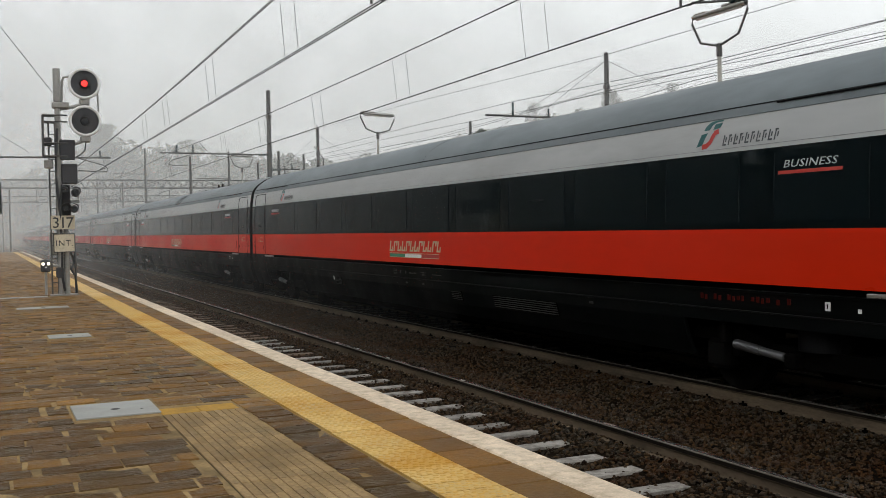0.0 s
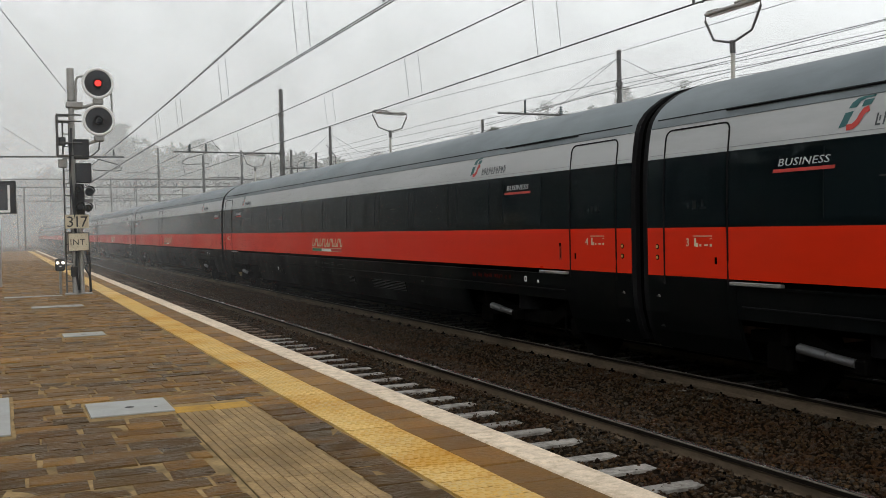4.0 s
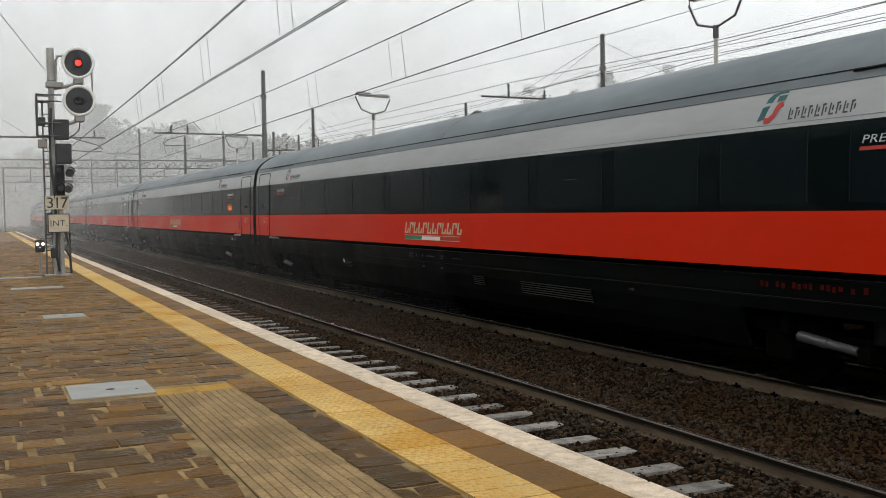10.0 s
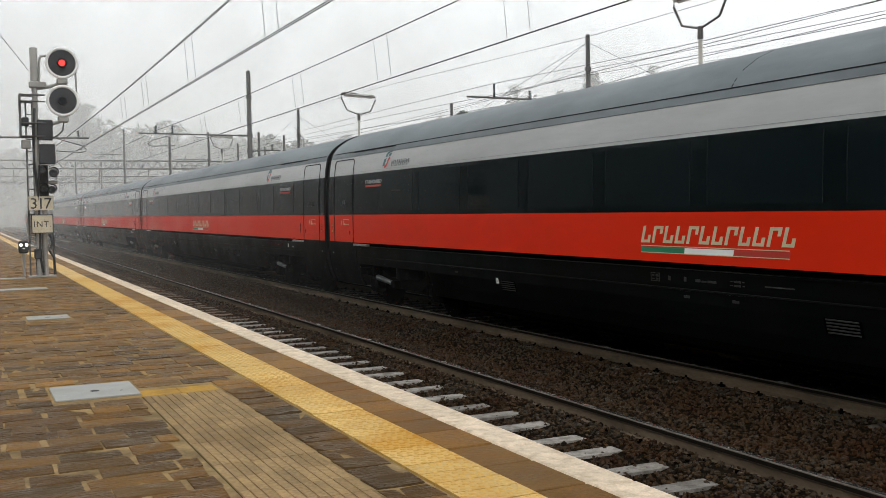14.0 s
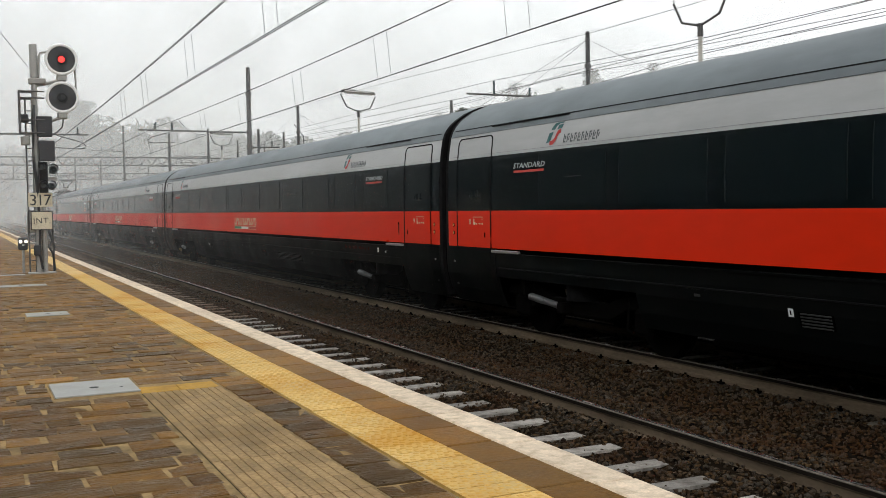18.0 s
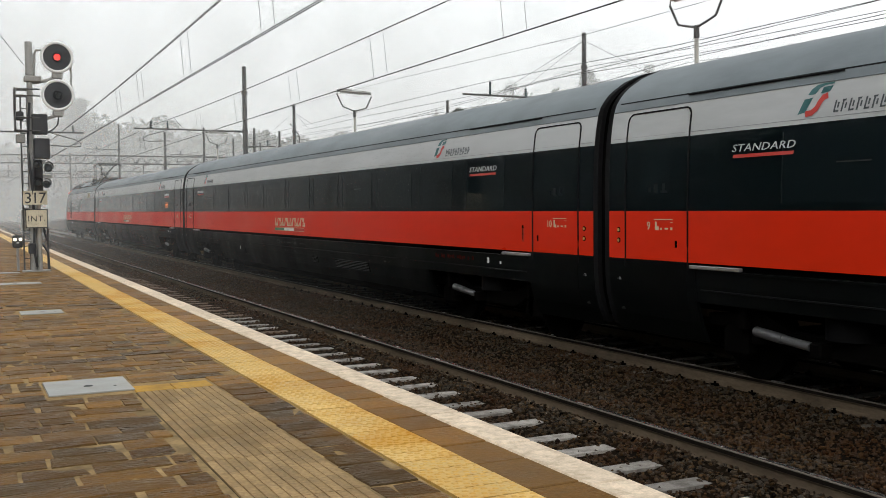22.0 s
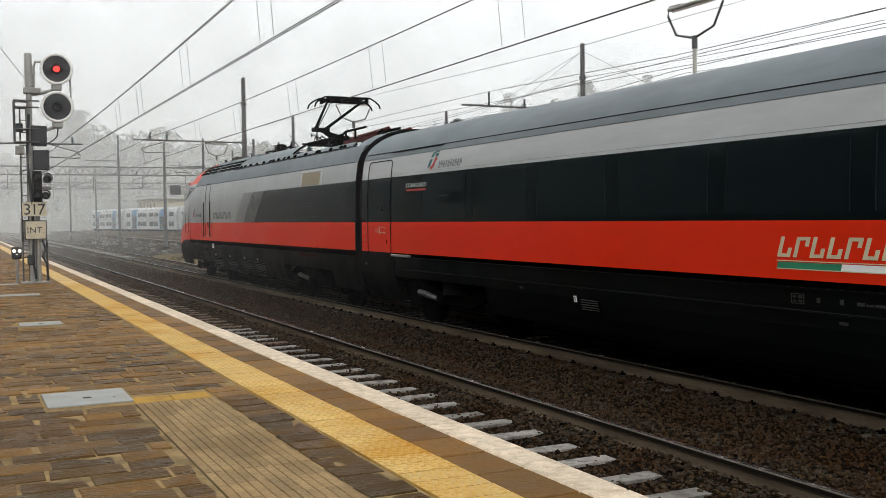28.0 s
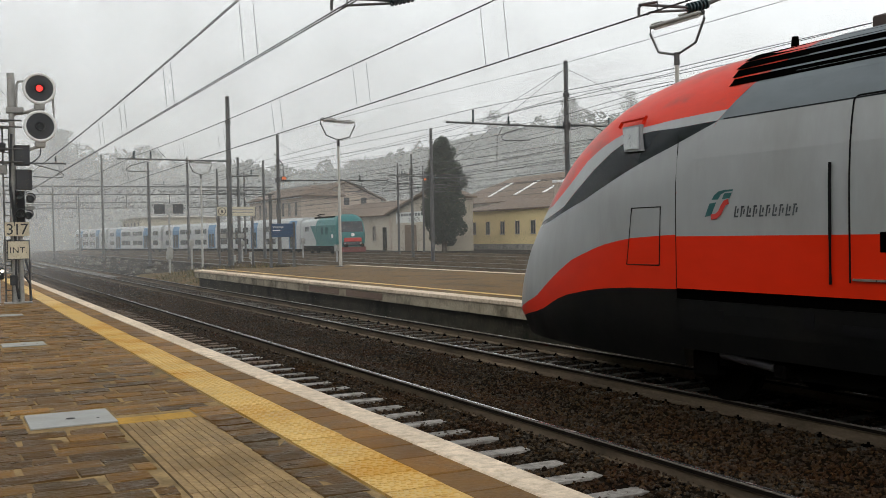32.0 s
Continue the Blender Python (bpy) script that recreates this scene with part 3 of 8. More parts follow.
def slanted(bm, y0, y1, z0, z1, lean, out=0.004):
    """A slanted flat bar on the side: y runs away from the reader's left, so the lean goes to smaller y."""
    pts = [(y0, z0), (y1, z0), (y1 - lean, z1), (y0 - lean, z1)]
    g = [bm.verts.new((-(half(z) + out), y, z)) for y, z in pts]
    h = [bm.verts.new((-(half(z) + out - 0.006), y, z)) for y, z in pts]
    for i in range(4):
        bm.faces.new((g[i], g[(i + 1) % 4], h[(i + 1) % 4], h[i]))
    bm.faces.new(g[::-1])
    bm.faces.new(h)
    return bm


def SIDE(y, z, out=0.003):
    """The pose of writing on the train's platform side, level, read from the platform."""
    return Matrix.Translation((-(half(z) + out), y, z)) @ pose(0, 0, 0, 90, 0, -90)


def brand_bars(parent, yl, yr, z0, z1, material, name="brand_mark", count=12, lean=0.06, label="brand mark of slanted bars"):
    """A brand word drawn as plain slanted bars, a tall thin one and a short thick one by turns; yl is its start, further along the train than yr."""
    w, h = (yl - yr) / count, z1 - z0
    mark = None
    for i in range(count):
        y = yl - w * i
        low = i % 3 != 1
        a, b = (z0, z0 + 0.46 * h) if low else (z0 + 0.54 * h, z1)
        c, d = (z0, z0 + 0.17 * h) if low else (z1 - 0.17 * h, z1)
        for bm in (slanted(B(), y - w * 0.22, y, z0, z1, lean), slanted(B(), y - w * 0.80 - lean * (a - z0) / h, y - w * 0.58 - lean * (a - z0) / h, a, b, lean * 0.46), slanted(B(), y - w * 0.60 - lean * (c - z0) / h, y - w * 0.20 - lean * (c - z0) / h, c, d, lean * 0.17)):
            if mark is None:
                mark = part(name, bm, material, parent, label)
            else:
                part("mark_bar", bm, material, mark)
    return mark


def ribbon(bm, yl, z, s, path, width, out=0.004):
    """A bent flat band on the side: path points are to the right of yl and above z, in the mark's size."""
    left, right = [], []
    for i, (a, b) in enumerate(path):
        d = Vector(path[min(i + 1, len(path) - 1)]) - Vector(path[max(i - 1, 0)])
        n = Vector((-d.y, d.x)).normalized() * width / 2
        left.append((a + n.x, b + n.y))
        right.append((a - n.x, b - n.y))
    rows = []
    for a, b in zip(left, right):
        rows.append([(-(half(z + q * s) + out), yl - p * s, z + q * s) for p, q in (a, b)])
    return sheet(bm, rows)


def decal(yl, z, s, outline, out=0.004):
    """A flat painted shape on the side: its points are to the right of yl and above z, in the mark's size."""
    bm = B()
    f = [bm.verts.new((-(half(z + q * s) + out), yl - p * s, z + q * s)) for p, q in outline]
    g = [bm.verts.new((-(half(z + q * s) - 0.004), yl - p * s, z + q * s)) for p, q in outline]
    bm.faces.new(f)
    for i in range(len(f)):
        bm.faces.new((f[i], g[i], g[(i + 1) % len(f)], f[(i + 1) % len(f)]))
    return bm


def operator_mark(parent, yl, z, s=1.0):
    """The operator's mark as bent bands in green and red with white gaps, with short bars for its word."""
    stem = part("green_stem", decal(yl, z, s, [(0.0, 0.015), (0.075, 0.155), (0.175, 0.165), (0.095, 0.03)]), LOGOGREEN, parent, "green lower band of the operator's mark")
    part("green_bend", decal(yl, z, s, [(0.110, 0.195), (0.150, 0.245), (0.215, 0.280), (0.30, 0.292), (0.425, 0.292), (0.418, 0.275), (0.31, 0.270), (0.245, 0.245), (0.200, 0.195)]), LOGOGREEN, stem)
    part("green_bar", decal(yl, z, s, [(0.265, 0.195), (0.30, 0.255), (0.410, 0.258), (0.375, 0.205)]), LOGOGREEN, stem)
    part("red_ribbon", ribbon(B(), yl, z, s, [(0.10, 0.012), (0.175, 0.018), (0.235, 0.055), (0.275, 0.115), (0.31, 0.155), (0.365, 0.170)], 0.058, 0.006), REDMARK, parent, "red bent band of the operator's mark")
    mark = None
    for i in range(10):
        y = yl - (0.44 + 0.088 * i) * s
        up = i % 2
        for bm in (slanted(B(), y - 0.015 * s, y, z, z + 0.115 * s, 0.025 * s), slanted(B(), y - 0.058 * s, y - 0.017 * s, z + (0.098 if up else 0.0) * s, z + (0.115 if up else 0.017) * s, 0.004 * s), slanted(B(), y - 0.058 * s, y - 0.043 * s, z + (0.03 if up else 0.04) * s, z + (0.08 if up else 0.09) * s, 0.012 * s)):
            if mark is None:
                mark = part("brand_mark", bm, LETTERGREY, parent, "dark slanted bars of the operator's word")
            else:
                part("mark_bar", bm, LETTERGREY, mark)


def wheelset(parent, y, r=0.46):
    bm = B()
    for s in (-1, 1):
        cyl(bm, (s * 0.69, y, r), (s * 0.82, y, r), r, n=28)
        cyl(bm, (s * 0.66, y, r), (s * 0.69, y, r), r + 0.028, n=28)
        cyl(bm, (s * 0.80, y, r), (s * 0.86, y, r), 0.14, n=14)
    cyl(bm, (-0.7, y, r), (0.7, y, r), 0.09, n=10)
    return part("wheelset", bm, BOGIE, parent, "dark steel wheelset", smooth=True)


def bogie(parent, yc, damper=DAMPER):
    bg = part("bogie", box(B(), -0.55, 0.55, yc - 0.4, yc + 0.4, 0.55, 0.85, 0.03), BOGIE, parent, "grimy two-axle bogie, with under-train shade in its colour")
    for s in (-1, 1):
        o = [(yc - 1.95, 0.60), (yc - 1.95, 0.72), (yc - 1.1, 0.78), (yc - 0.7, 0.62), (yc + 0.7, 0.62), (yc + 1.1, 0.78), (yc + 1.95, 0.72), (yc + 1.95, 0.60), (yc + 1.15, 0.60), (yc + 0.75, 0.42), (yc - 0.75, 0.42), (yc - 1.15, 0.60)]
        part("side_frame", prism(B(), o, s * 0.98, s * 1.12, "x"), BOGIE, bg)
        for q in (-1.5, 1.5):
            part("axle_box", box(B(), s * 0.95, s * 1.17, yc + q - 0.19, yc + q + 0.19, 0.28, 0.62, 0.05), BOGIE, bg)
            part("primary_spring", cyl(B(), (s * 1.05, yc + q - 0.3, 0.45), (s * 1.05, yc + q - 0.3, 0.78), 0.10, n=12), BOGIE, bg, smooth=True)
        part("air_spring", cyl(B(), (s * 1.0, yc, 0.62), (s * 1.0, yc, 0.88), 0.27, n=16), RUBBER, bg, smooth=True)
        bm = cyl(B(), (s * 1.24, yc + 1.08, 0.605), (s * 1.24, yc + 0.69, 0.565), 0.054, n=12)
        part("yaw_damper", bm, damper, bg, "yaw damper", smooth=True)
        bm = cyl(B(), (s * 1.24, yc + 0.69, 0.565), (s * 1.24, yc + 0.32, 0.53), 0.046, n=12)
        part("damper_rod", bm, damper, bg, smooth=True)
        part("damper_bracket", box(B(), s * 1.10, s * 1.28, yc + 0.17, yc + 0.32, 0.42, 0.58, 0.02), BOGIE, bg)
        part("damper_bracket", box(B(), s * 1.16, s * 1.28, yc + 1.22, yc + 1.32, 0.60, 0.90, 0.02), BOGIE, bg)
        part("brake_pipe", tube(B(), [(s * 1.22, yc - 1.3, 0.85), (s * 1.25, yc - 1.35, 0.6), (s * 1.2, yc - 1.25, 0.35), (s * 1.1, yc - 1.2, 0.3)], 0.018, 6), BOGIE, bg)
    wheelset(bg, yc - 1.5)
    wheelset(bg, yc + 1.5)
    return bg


WIN_Z = (1.96, 2.66)


def coach_base():
    """A coach without its class lettering. Its near end is at y = 0, it runs to y = CAR, and z = 0 is the rail."""
    c = thing("passenger_coach", "red, black and silver high-speed passenger coach with dark skirts", "train coach", "coaches of the train")
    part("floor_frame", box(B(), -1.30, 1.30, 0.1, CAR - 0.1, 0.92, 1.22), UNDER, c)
    part("roof", roof_bm(0.0, CAR), ROOF, c, "dark grey curved roof", smooth=True)
    part("roof_seam", tube(B(), [(-half(3.205) - 0.001, y, 3.205) for y in (0.1, CAR - 0.1)], 0.009, 5), SEAM, c)
    part("gutter", tube(B(), [(-half(3.10) - 0.002, y, 3.103) for y in (0.0, CAR)], 0.007, 5), ROOF, c)
    part("roof_joint", prism(B(), [(-(half(z) + 0.003), z) for z in (3.21, 3.3, 3.42, 3.55, 3.65)] + [(-(half(z) - 0.01), z) for z in (3.65, 3.55, 3.42, 3.3, 3.21)], 12.9, 12.915), SEAM, c)
    part("upper_panel", band(2.72, 3.10, 0, CAR, 0.0, 4), SILVER, c, "silver upper side panel", smooth=True)
    part("panel_seam", tube(B(), [(-half(2.765) - 0.001, y, 2.765) for y in (0.05, CAR - 0.05)], 0.0032, 5), SEAM_PALE, c)
    part("window_band", band(1.88, 2.72, 0, CAR, -0.002, 5), BLACKBAND, c, "glossy black window band", smooth=True)
    part("red_panel", band(1.30, 1.88, 0, CAR, 0.0, 3), RED, c, "bright red side panel", smooth=True)
    part("lower_lip", band(1.235, 1.30, 1.62, CAR - 1.62, -0.025, 1), UNDER, c)
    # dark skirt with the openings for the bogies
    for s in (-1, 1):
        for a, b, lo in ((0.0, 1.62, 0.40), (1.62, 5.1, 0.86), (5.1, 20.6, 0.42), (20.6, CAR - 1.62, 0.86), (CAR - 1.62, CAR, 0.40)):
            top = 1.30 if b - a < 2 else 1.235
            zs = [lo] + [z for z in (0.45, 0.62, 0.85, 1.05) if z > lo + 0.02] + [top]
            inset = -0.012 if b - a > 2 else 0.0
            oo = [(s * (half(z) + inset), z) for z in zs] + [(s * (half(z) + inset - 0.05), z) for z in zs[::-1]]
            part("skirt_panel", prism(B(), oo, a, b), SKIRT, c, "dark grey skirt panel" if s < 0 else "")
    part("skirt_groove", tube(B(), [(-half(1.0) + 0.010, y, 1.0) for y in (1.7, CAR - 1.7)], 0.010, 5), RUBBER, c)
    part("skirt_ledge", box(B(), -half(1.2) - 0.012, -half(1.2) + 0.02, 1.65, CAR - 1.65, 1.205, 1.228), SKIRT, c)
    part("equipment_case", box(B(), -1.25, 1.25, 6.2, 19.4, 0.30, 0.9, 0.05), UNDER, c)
    # ends with gangway
    for y0, y1 in ((0.0, 0.05), (CAR - 0.05, CAR)):
        bm = B()
        zs = [flat(z) for z in (0.9, 1.3, 1.9, 2.72, 3.10, 3.3, 3.52, 3.70, 3.86, 3.95)]
        prism(bm, [(-half(z) + 0.03, z) for z in zs] + [(half(z) - 0.03, z) for z in zs[::-1]], y0, y1)
        part("end_wall", bm, UNDER, c)
    # deep rubber rims at both ends, and a narrower black bellows between the coaches
    def ring(inset, deep, low, y0, y1):
        zs = [low] + [z for z, _ in COACH_CAR if z > low + 0.05]
        o = [(-(half(z) - inset), z) for z in zs] + [(half(z) - inset, z) for z in zs[-2::-1]]
        top = [(x, min(z, COACH_CAR[-1][0] - inset)) for x, z in o]
        inn = [(x - math.copysign(deep, x) if abs(x) > deep else 0.0, z - (deep * max(0.0, z - 2.9) / 0.85)) for x, z in top]
        bm = B()
        for i in range(len(top) - 1):
            prism(bm, [top[i], top[i + 1], inn[i + 1], inn[i]], y0, y1)
        return bm
    part("end_collar", ring(0.004, 0.10, 0.45, -0.10, -0.002), RUBBER, c, "deep black rubber rim round the coach end")
    part("end_collar", ring(0.004, 0.10, 0.45, CAR + 0.002, CAR + 0.10), RUBBER, c, "deep black rubber rim round the coach end")
    part("gangway_bellows", ring(0.07, 0.10, 0.55, CAR + 0.10, PITCH - 0.10), UNDER, c, "black bellows between two coaches")
    bogie(c, 3.30)
    bogie(c, CAR - 3.45)
    return c


def coach_windows(c, spans):
    for a, b in spans:
        w = part("window", band(WIN_Z[0], WIN_Z[1], a, b, 0.001, 4, False, 0.008), GLASS, c, "tinted window pane", smooth=True)
        for y in (a - 0.016, b + 0.004):
            part("window_seal", band(WIN_Z[0], WIN_Z[1], y, y + 0.012, 0.0015, 4, False, 0.006), WINSEAL, w)
        # grey bars painted on two panes for a lamp's reflection
        if 7.0 < a < 9.0 or a > 20.0:
            part("lamp_glint", flat_on_side(B(), a + 0.55, a + 0.95, 2.33, 2.342, 0.0018, 0.004), FAINT, w)


def coach_door(c, y0, y1, handle, low=0.62):
    """A plug door: grey top, black glass, red and dark lower part, with its rubber line, lamp and step."""
    d = part("door", band(1.30, 3.02, y0 + 0.03, y1 - 0.03, -0.012, 8, False, 0.02), RUBBER, c, "plug door in the livery's stripes")
    for z0, z1, mt in (((low, 1.295, SKIRT),) if low < 1 else ()) + ((1.345 if low > 1 else 1.305, 1.875, RED), (1.885, 2.715, BLACKBAND), (2.725, 3.02, SILVER)):
        part("door_panel", band(z0, z1, y0 + 0.03, y1 - 0.03, 0.0035, 3, False, 0.016), mt, d, smooth=True)
    glass = part("door_window", band(2.02, 2.62, y0 + 0.30, y1 - 0.30, 0.006, 4, False, 0.006), GLASS, d, smooth=True)
    # grey marks stand for faint shapes seen in the door glass
    for a, b, z0, z1 in ((0.36, 0.48, 2.09, 2.115), (0.40, 0.44, 2.115, 2.20), (0.53, 0.60, 2.09, 2.19), (0.66, 0.70, 2.10, 2.16)):
        part("window_sticker", flat_on_side(B(), y0 + a, y0 + b, z0, z1, 0.008, 0.004), WINSEAL, glass)
    part("door_line", frame_line(y0, y1, 1.20 if low < 1 else 1.34, 3.05, bottom=low > 1), RUBBER, d)
    part("door_handle", flat_on_side(B(), handle - 0.018, handle + 0.018, 1.46, 1.54, 0.008), UNDER, d)
    return d


def coach_common(c, doors=(True, True)):
    """Marks, lamps, vents and doors that all coaches carry."""
    for a, b in ((1.4, 3.6), (CAR - 3.6, CAR - 1.4)) if doors[0] else ((13.9, 16.4),):
        part("drip_rail", tube(B(), [(-half(3.19) - 0.012, y, 3.192) for y in (a, b)], 0.011, 5), RUBBER, c, "black drip rail over the door")
    if doors[0]:
        coach_door(c, 0.34, 1.50, 1.36)
        part("step", box(B(), -1.47, -1.40, 1.56, 2.35, 1.235, 1.275, 0.006), STEEL, c, "bare aluminium folding step")
    if doors[1]:
        coach_door(c, CAR - 1.50, CAR - 0.34, CAR - 1.30)
        part("step", box(B(), -1.47, -1.40, CAR - 2.35, CAR - 1.56, 1.235, 1.275, 0.006), STEEL, c, "bare aluminium folding step")
    for y in (0.20, CAR - 0.20):
        for z in (1.52, 1.65):
            part("lamp_ring", cyl(B(), (-half(z) - 0.006, y, z), (-half(z) + 0.02, y, z), 0.033, n=14), UNDER, c, smooth=True)
            part("side_lamp", cyl(B(), (-half(z) - 0.012, y, z), (-half(z) + 0.02, y, z), 0.020, n=12), LAMP, c, "small round amber side lamp", smooth=True)
        for z in (1.05, 0.68):
            eye = part("lifting_eye", slanted(B(), y - 0.042, y - 0.004, z - 0.016, z + 0.016, -0.012, 0.004), STEEL if z > 1 else FAINT, c)
            part("eye_mark", slanted(B(), y + 0.004, y + 0.042, z - 0.016, z + 0.006, 0.012, 0.004), FAINT, eye)
    recess = part("release_handle", flat_on_side(B(), 1.74, 1.81, 1.44, 1.66, 0.003), mat("dark_red_recess", (0.36, 0.018, 0.006), 0.6), c, "red release handle in a recess")
    part("handle_grip", flat_on_side(B(), 1.755, 1.795, 1.63, 1.68, 0.008), UNDER, recess)
    part("handle_stem", flat_on_side(B(), 1.768, 1.782, 1.47, 1.62, 0.007), UNDER, recess)
    for y, z in ((2.86, 1.08), (18.05, 0.80)) if doors[0] else ((2.86, 1.08),):
        part("data_label", flat_on_side(B(), y - 0.033, y + 0.033, z, z + 0.085, -0.002), WHITE, c, "small white data label")
        part("label_mark", flat_on_side(B(), y - 0.008, y + 0.008, z + 0.02, z + 0.065, 0.0, 0.005), UNDER, c)
    part("data_label", flat_on_side(B(), 2.45, 2.49, 1.08, 1.12, -0.004), WHITE, c)
    for i in range(19):
        if i not in (2, 5, 10, 15, 17):
            w = (0.045, 0.035, 0.05, 0.04)[i % 4]
            part("number_bar", slanted(B(), 4.75 - 0.075 * i - w, 4.75 - 0.075 * i, 1.095 + (0.01, 0.0, 0.018)[i % 3], 1.165 - (0.0, 0.015, 0.006)[i % 3], 0.0, -0.004), REDDIM, c, "dull red bar")
    for a, b, z0, z1, n in ((7.95, 9.95, 0.66, 0.86, 6), (11.1, 11.55, 0.70, 0.86, 5), (17.5, 17.95, 0.70, 0.86, 5)):
        g = part("vent_grille", flat_on_side(B(), a, b, z0, z1, -0.006, 0.01), UNDER, c, "louvred vent grille")
        for i in range(n):
            z = z0 + (z1 - z0) * (i + 0.5) / n
            part("slat", box(B(), -half(z) - 0.006, -half(z) + 0.01, a + 0.03, b - 0.03, z - 0.007, z + 0.007), SLATGREY, g)
    for y in (6.9, 12.6, 13.4, 19.3):
        part("service_flap", flat_on_side(B(), y, y + 0.35, 0.72, 0.98, -0.008, 0.008), SKIRT, c)
        part("flap_mark", flat_on_side(B(), y + 0.1, y + 0.2, 0.90, 0.93, -0.004, 0.006), FAINT, c)


def door_pictograms(c, y):
    """Small cream signs beside a coach number: a thin frame line with little marks under it."""
    sign = part("door_sign", flat_on_side(B(), y - 0.34, y, 1.775, 1.785, 0.007, 0.004), CREAM, c, "cream door sign of small marks")
    for a, b, z0, z1 in ((0.02, 0.05, 1.66, 1.755), (0.05, 0.085, 1.655, 1.70), (0.115, 0.145, 1.66, 1.685), (0.20, 0.26, 1.665, 1.685), (0.30, 0.335, 1.66, 1.69), (0.30, 0.34, 1.745, 1.752)):
        part("sign_mark", flat_on_side(B(), y - b, y - a, z0, z1, 0.007, 0.004), CREAM, sign)


def class_word(c, word, y, z=2.50, s=0.152):
    lettering(word, s, PALEMARK, c, SIDE(y, z) @ Matrix.Diagonal((1.08, 0.72, 1.0, 1.0)), "class_lettering", "white slanted class lettering", 0.25, 1.05)
    w = 0.053 * len(word) * s / 0.152
    part("class_underline", slanted(B(), y - w, y + w, z - 0.065, z - 0.03, 0.01), REDMARK, c)


def brand_block(c, yl, yr):
    brand_bars(c, yl, yr, 1.52, 1.72, CREAM, count=12)
    third = (yl - yr - 0.1) / 3
    for i, mt in enumerate((GREEN, WHITE, REDMARK)):
        part("tricolour_bar", slanted(B(), yl - third * (i + 1), yl - third * i, 1.405, 1.470, 0.012), mt, c)
    for z in (1.400, 1.479):
        part("tricolour_line", slanted(B(), yr + 0.1, yl, z, z + 0.009, 0.0, 0.0045), CREAM, c)
    plate = part("data_mark", flat_on_side(B(), 14.02, 14.19, 1.065, 1.072, -0.004), FAINT, c, "faint grey framed data marking")
    for y0, y1, z0, z1 in ((14.02, 14.19, 1.158, 1.165), (14.18, 14.187, 1.072, 1.158), (14.02, 14.027, 1.072, 1.158), (14.125, 14.165, 1.125, 1.145), (14.045, 14.095, 1.12, 1.148), (14.05, 14.09, 1.082, 1.105), (14.12, 14.16, 1.085, 1.10)):
        part("mark_line", flat_on_side(B(), y0, y1, z0, z1, -0.004), FAINT, plate)
    for y0, y1, z0, z1 in ((13.82, 13.86, 1.09, 1.14), (13.54, 13.58, 1.09, 1.14), (13.30, 13.38, 1.095, 1.125), (13.20, 13.28, 1.095, 1.115), (13.04, 13.18, 1.095, 1.12), (12.78, 12.82, 1.128, 1.135), (12.66, 12.76, 1.12, 1.142), (12.60, 12.63, 1.128, 1.135), (12.78, 12.82, 1.085, 1.092), (12.66, 12.76, 1.078, 1.10), (12.60, 12.63, 1.085, 1.092), (11.90, 12.30, 1.100, 1.112)):
        part("data_mark", flat_on_side(B(), y0, y1, z0, z1, -0.004), FAINT, c, "faint grey data marking")


def display(c, y):
    d = part("destination_display", flat_on_side(B(), y - 0.33, y + 0.33, 2.01, 2.27, 0.004, 0.02), BLACKBAND, c, "lit amber destination display")
    bm = B()
    rng = random.Random(4)
    for z, y0, y1, n in ((2.215, y - 0.20, y + 0.19, 1), (2.143, y - 0.26, y + 0.26, 2), (2.093, y - 0.26, y + 0.26, 2), (2.043, y - 0.26, y + 0.26, 2)):
        for r in range(n):
            yy = y1
            while yy > y0:
                w = rng.choice((0.008, 0.012, 0.022, 0.034))
                if rng.random() < 0.8:
                    flat_on_side(bm, yy - w, yy, z + 0.015 * r, z + 0.015 * r + 0.009, 0.007, 0.003)
                yy -= w + 0.009
    part("led_rows", bm, AMBER, d)


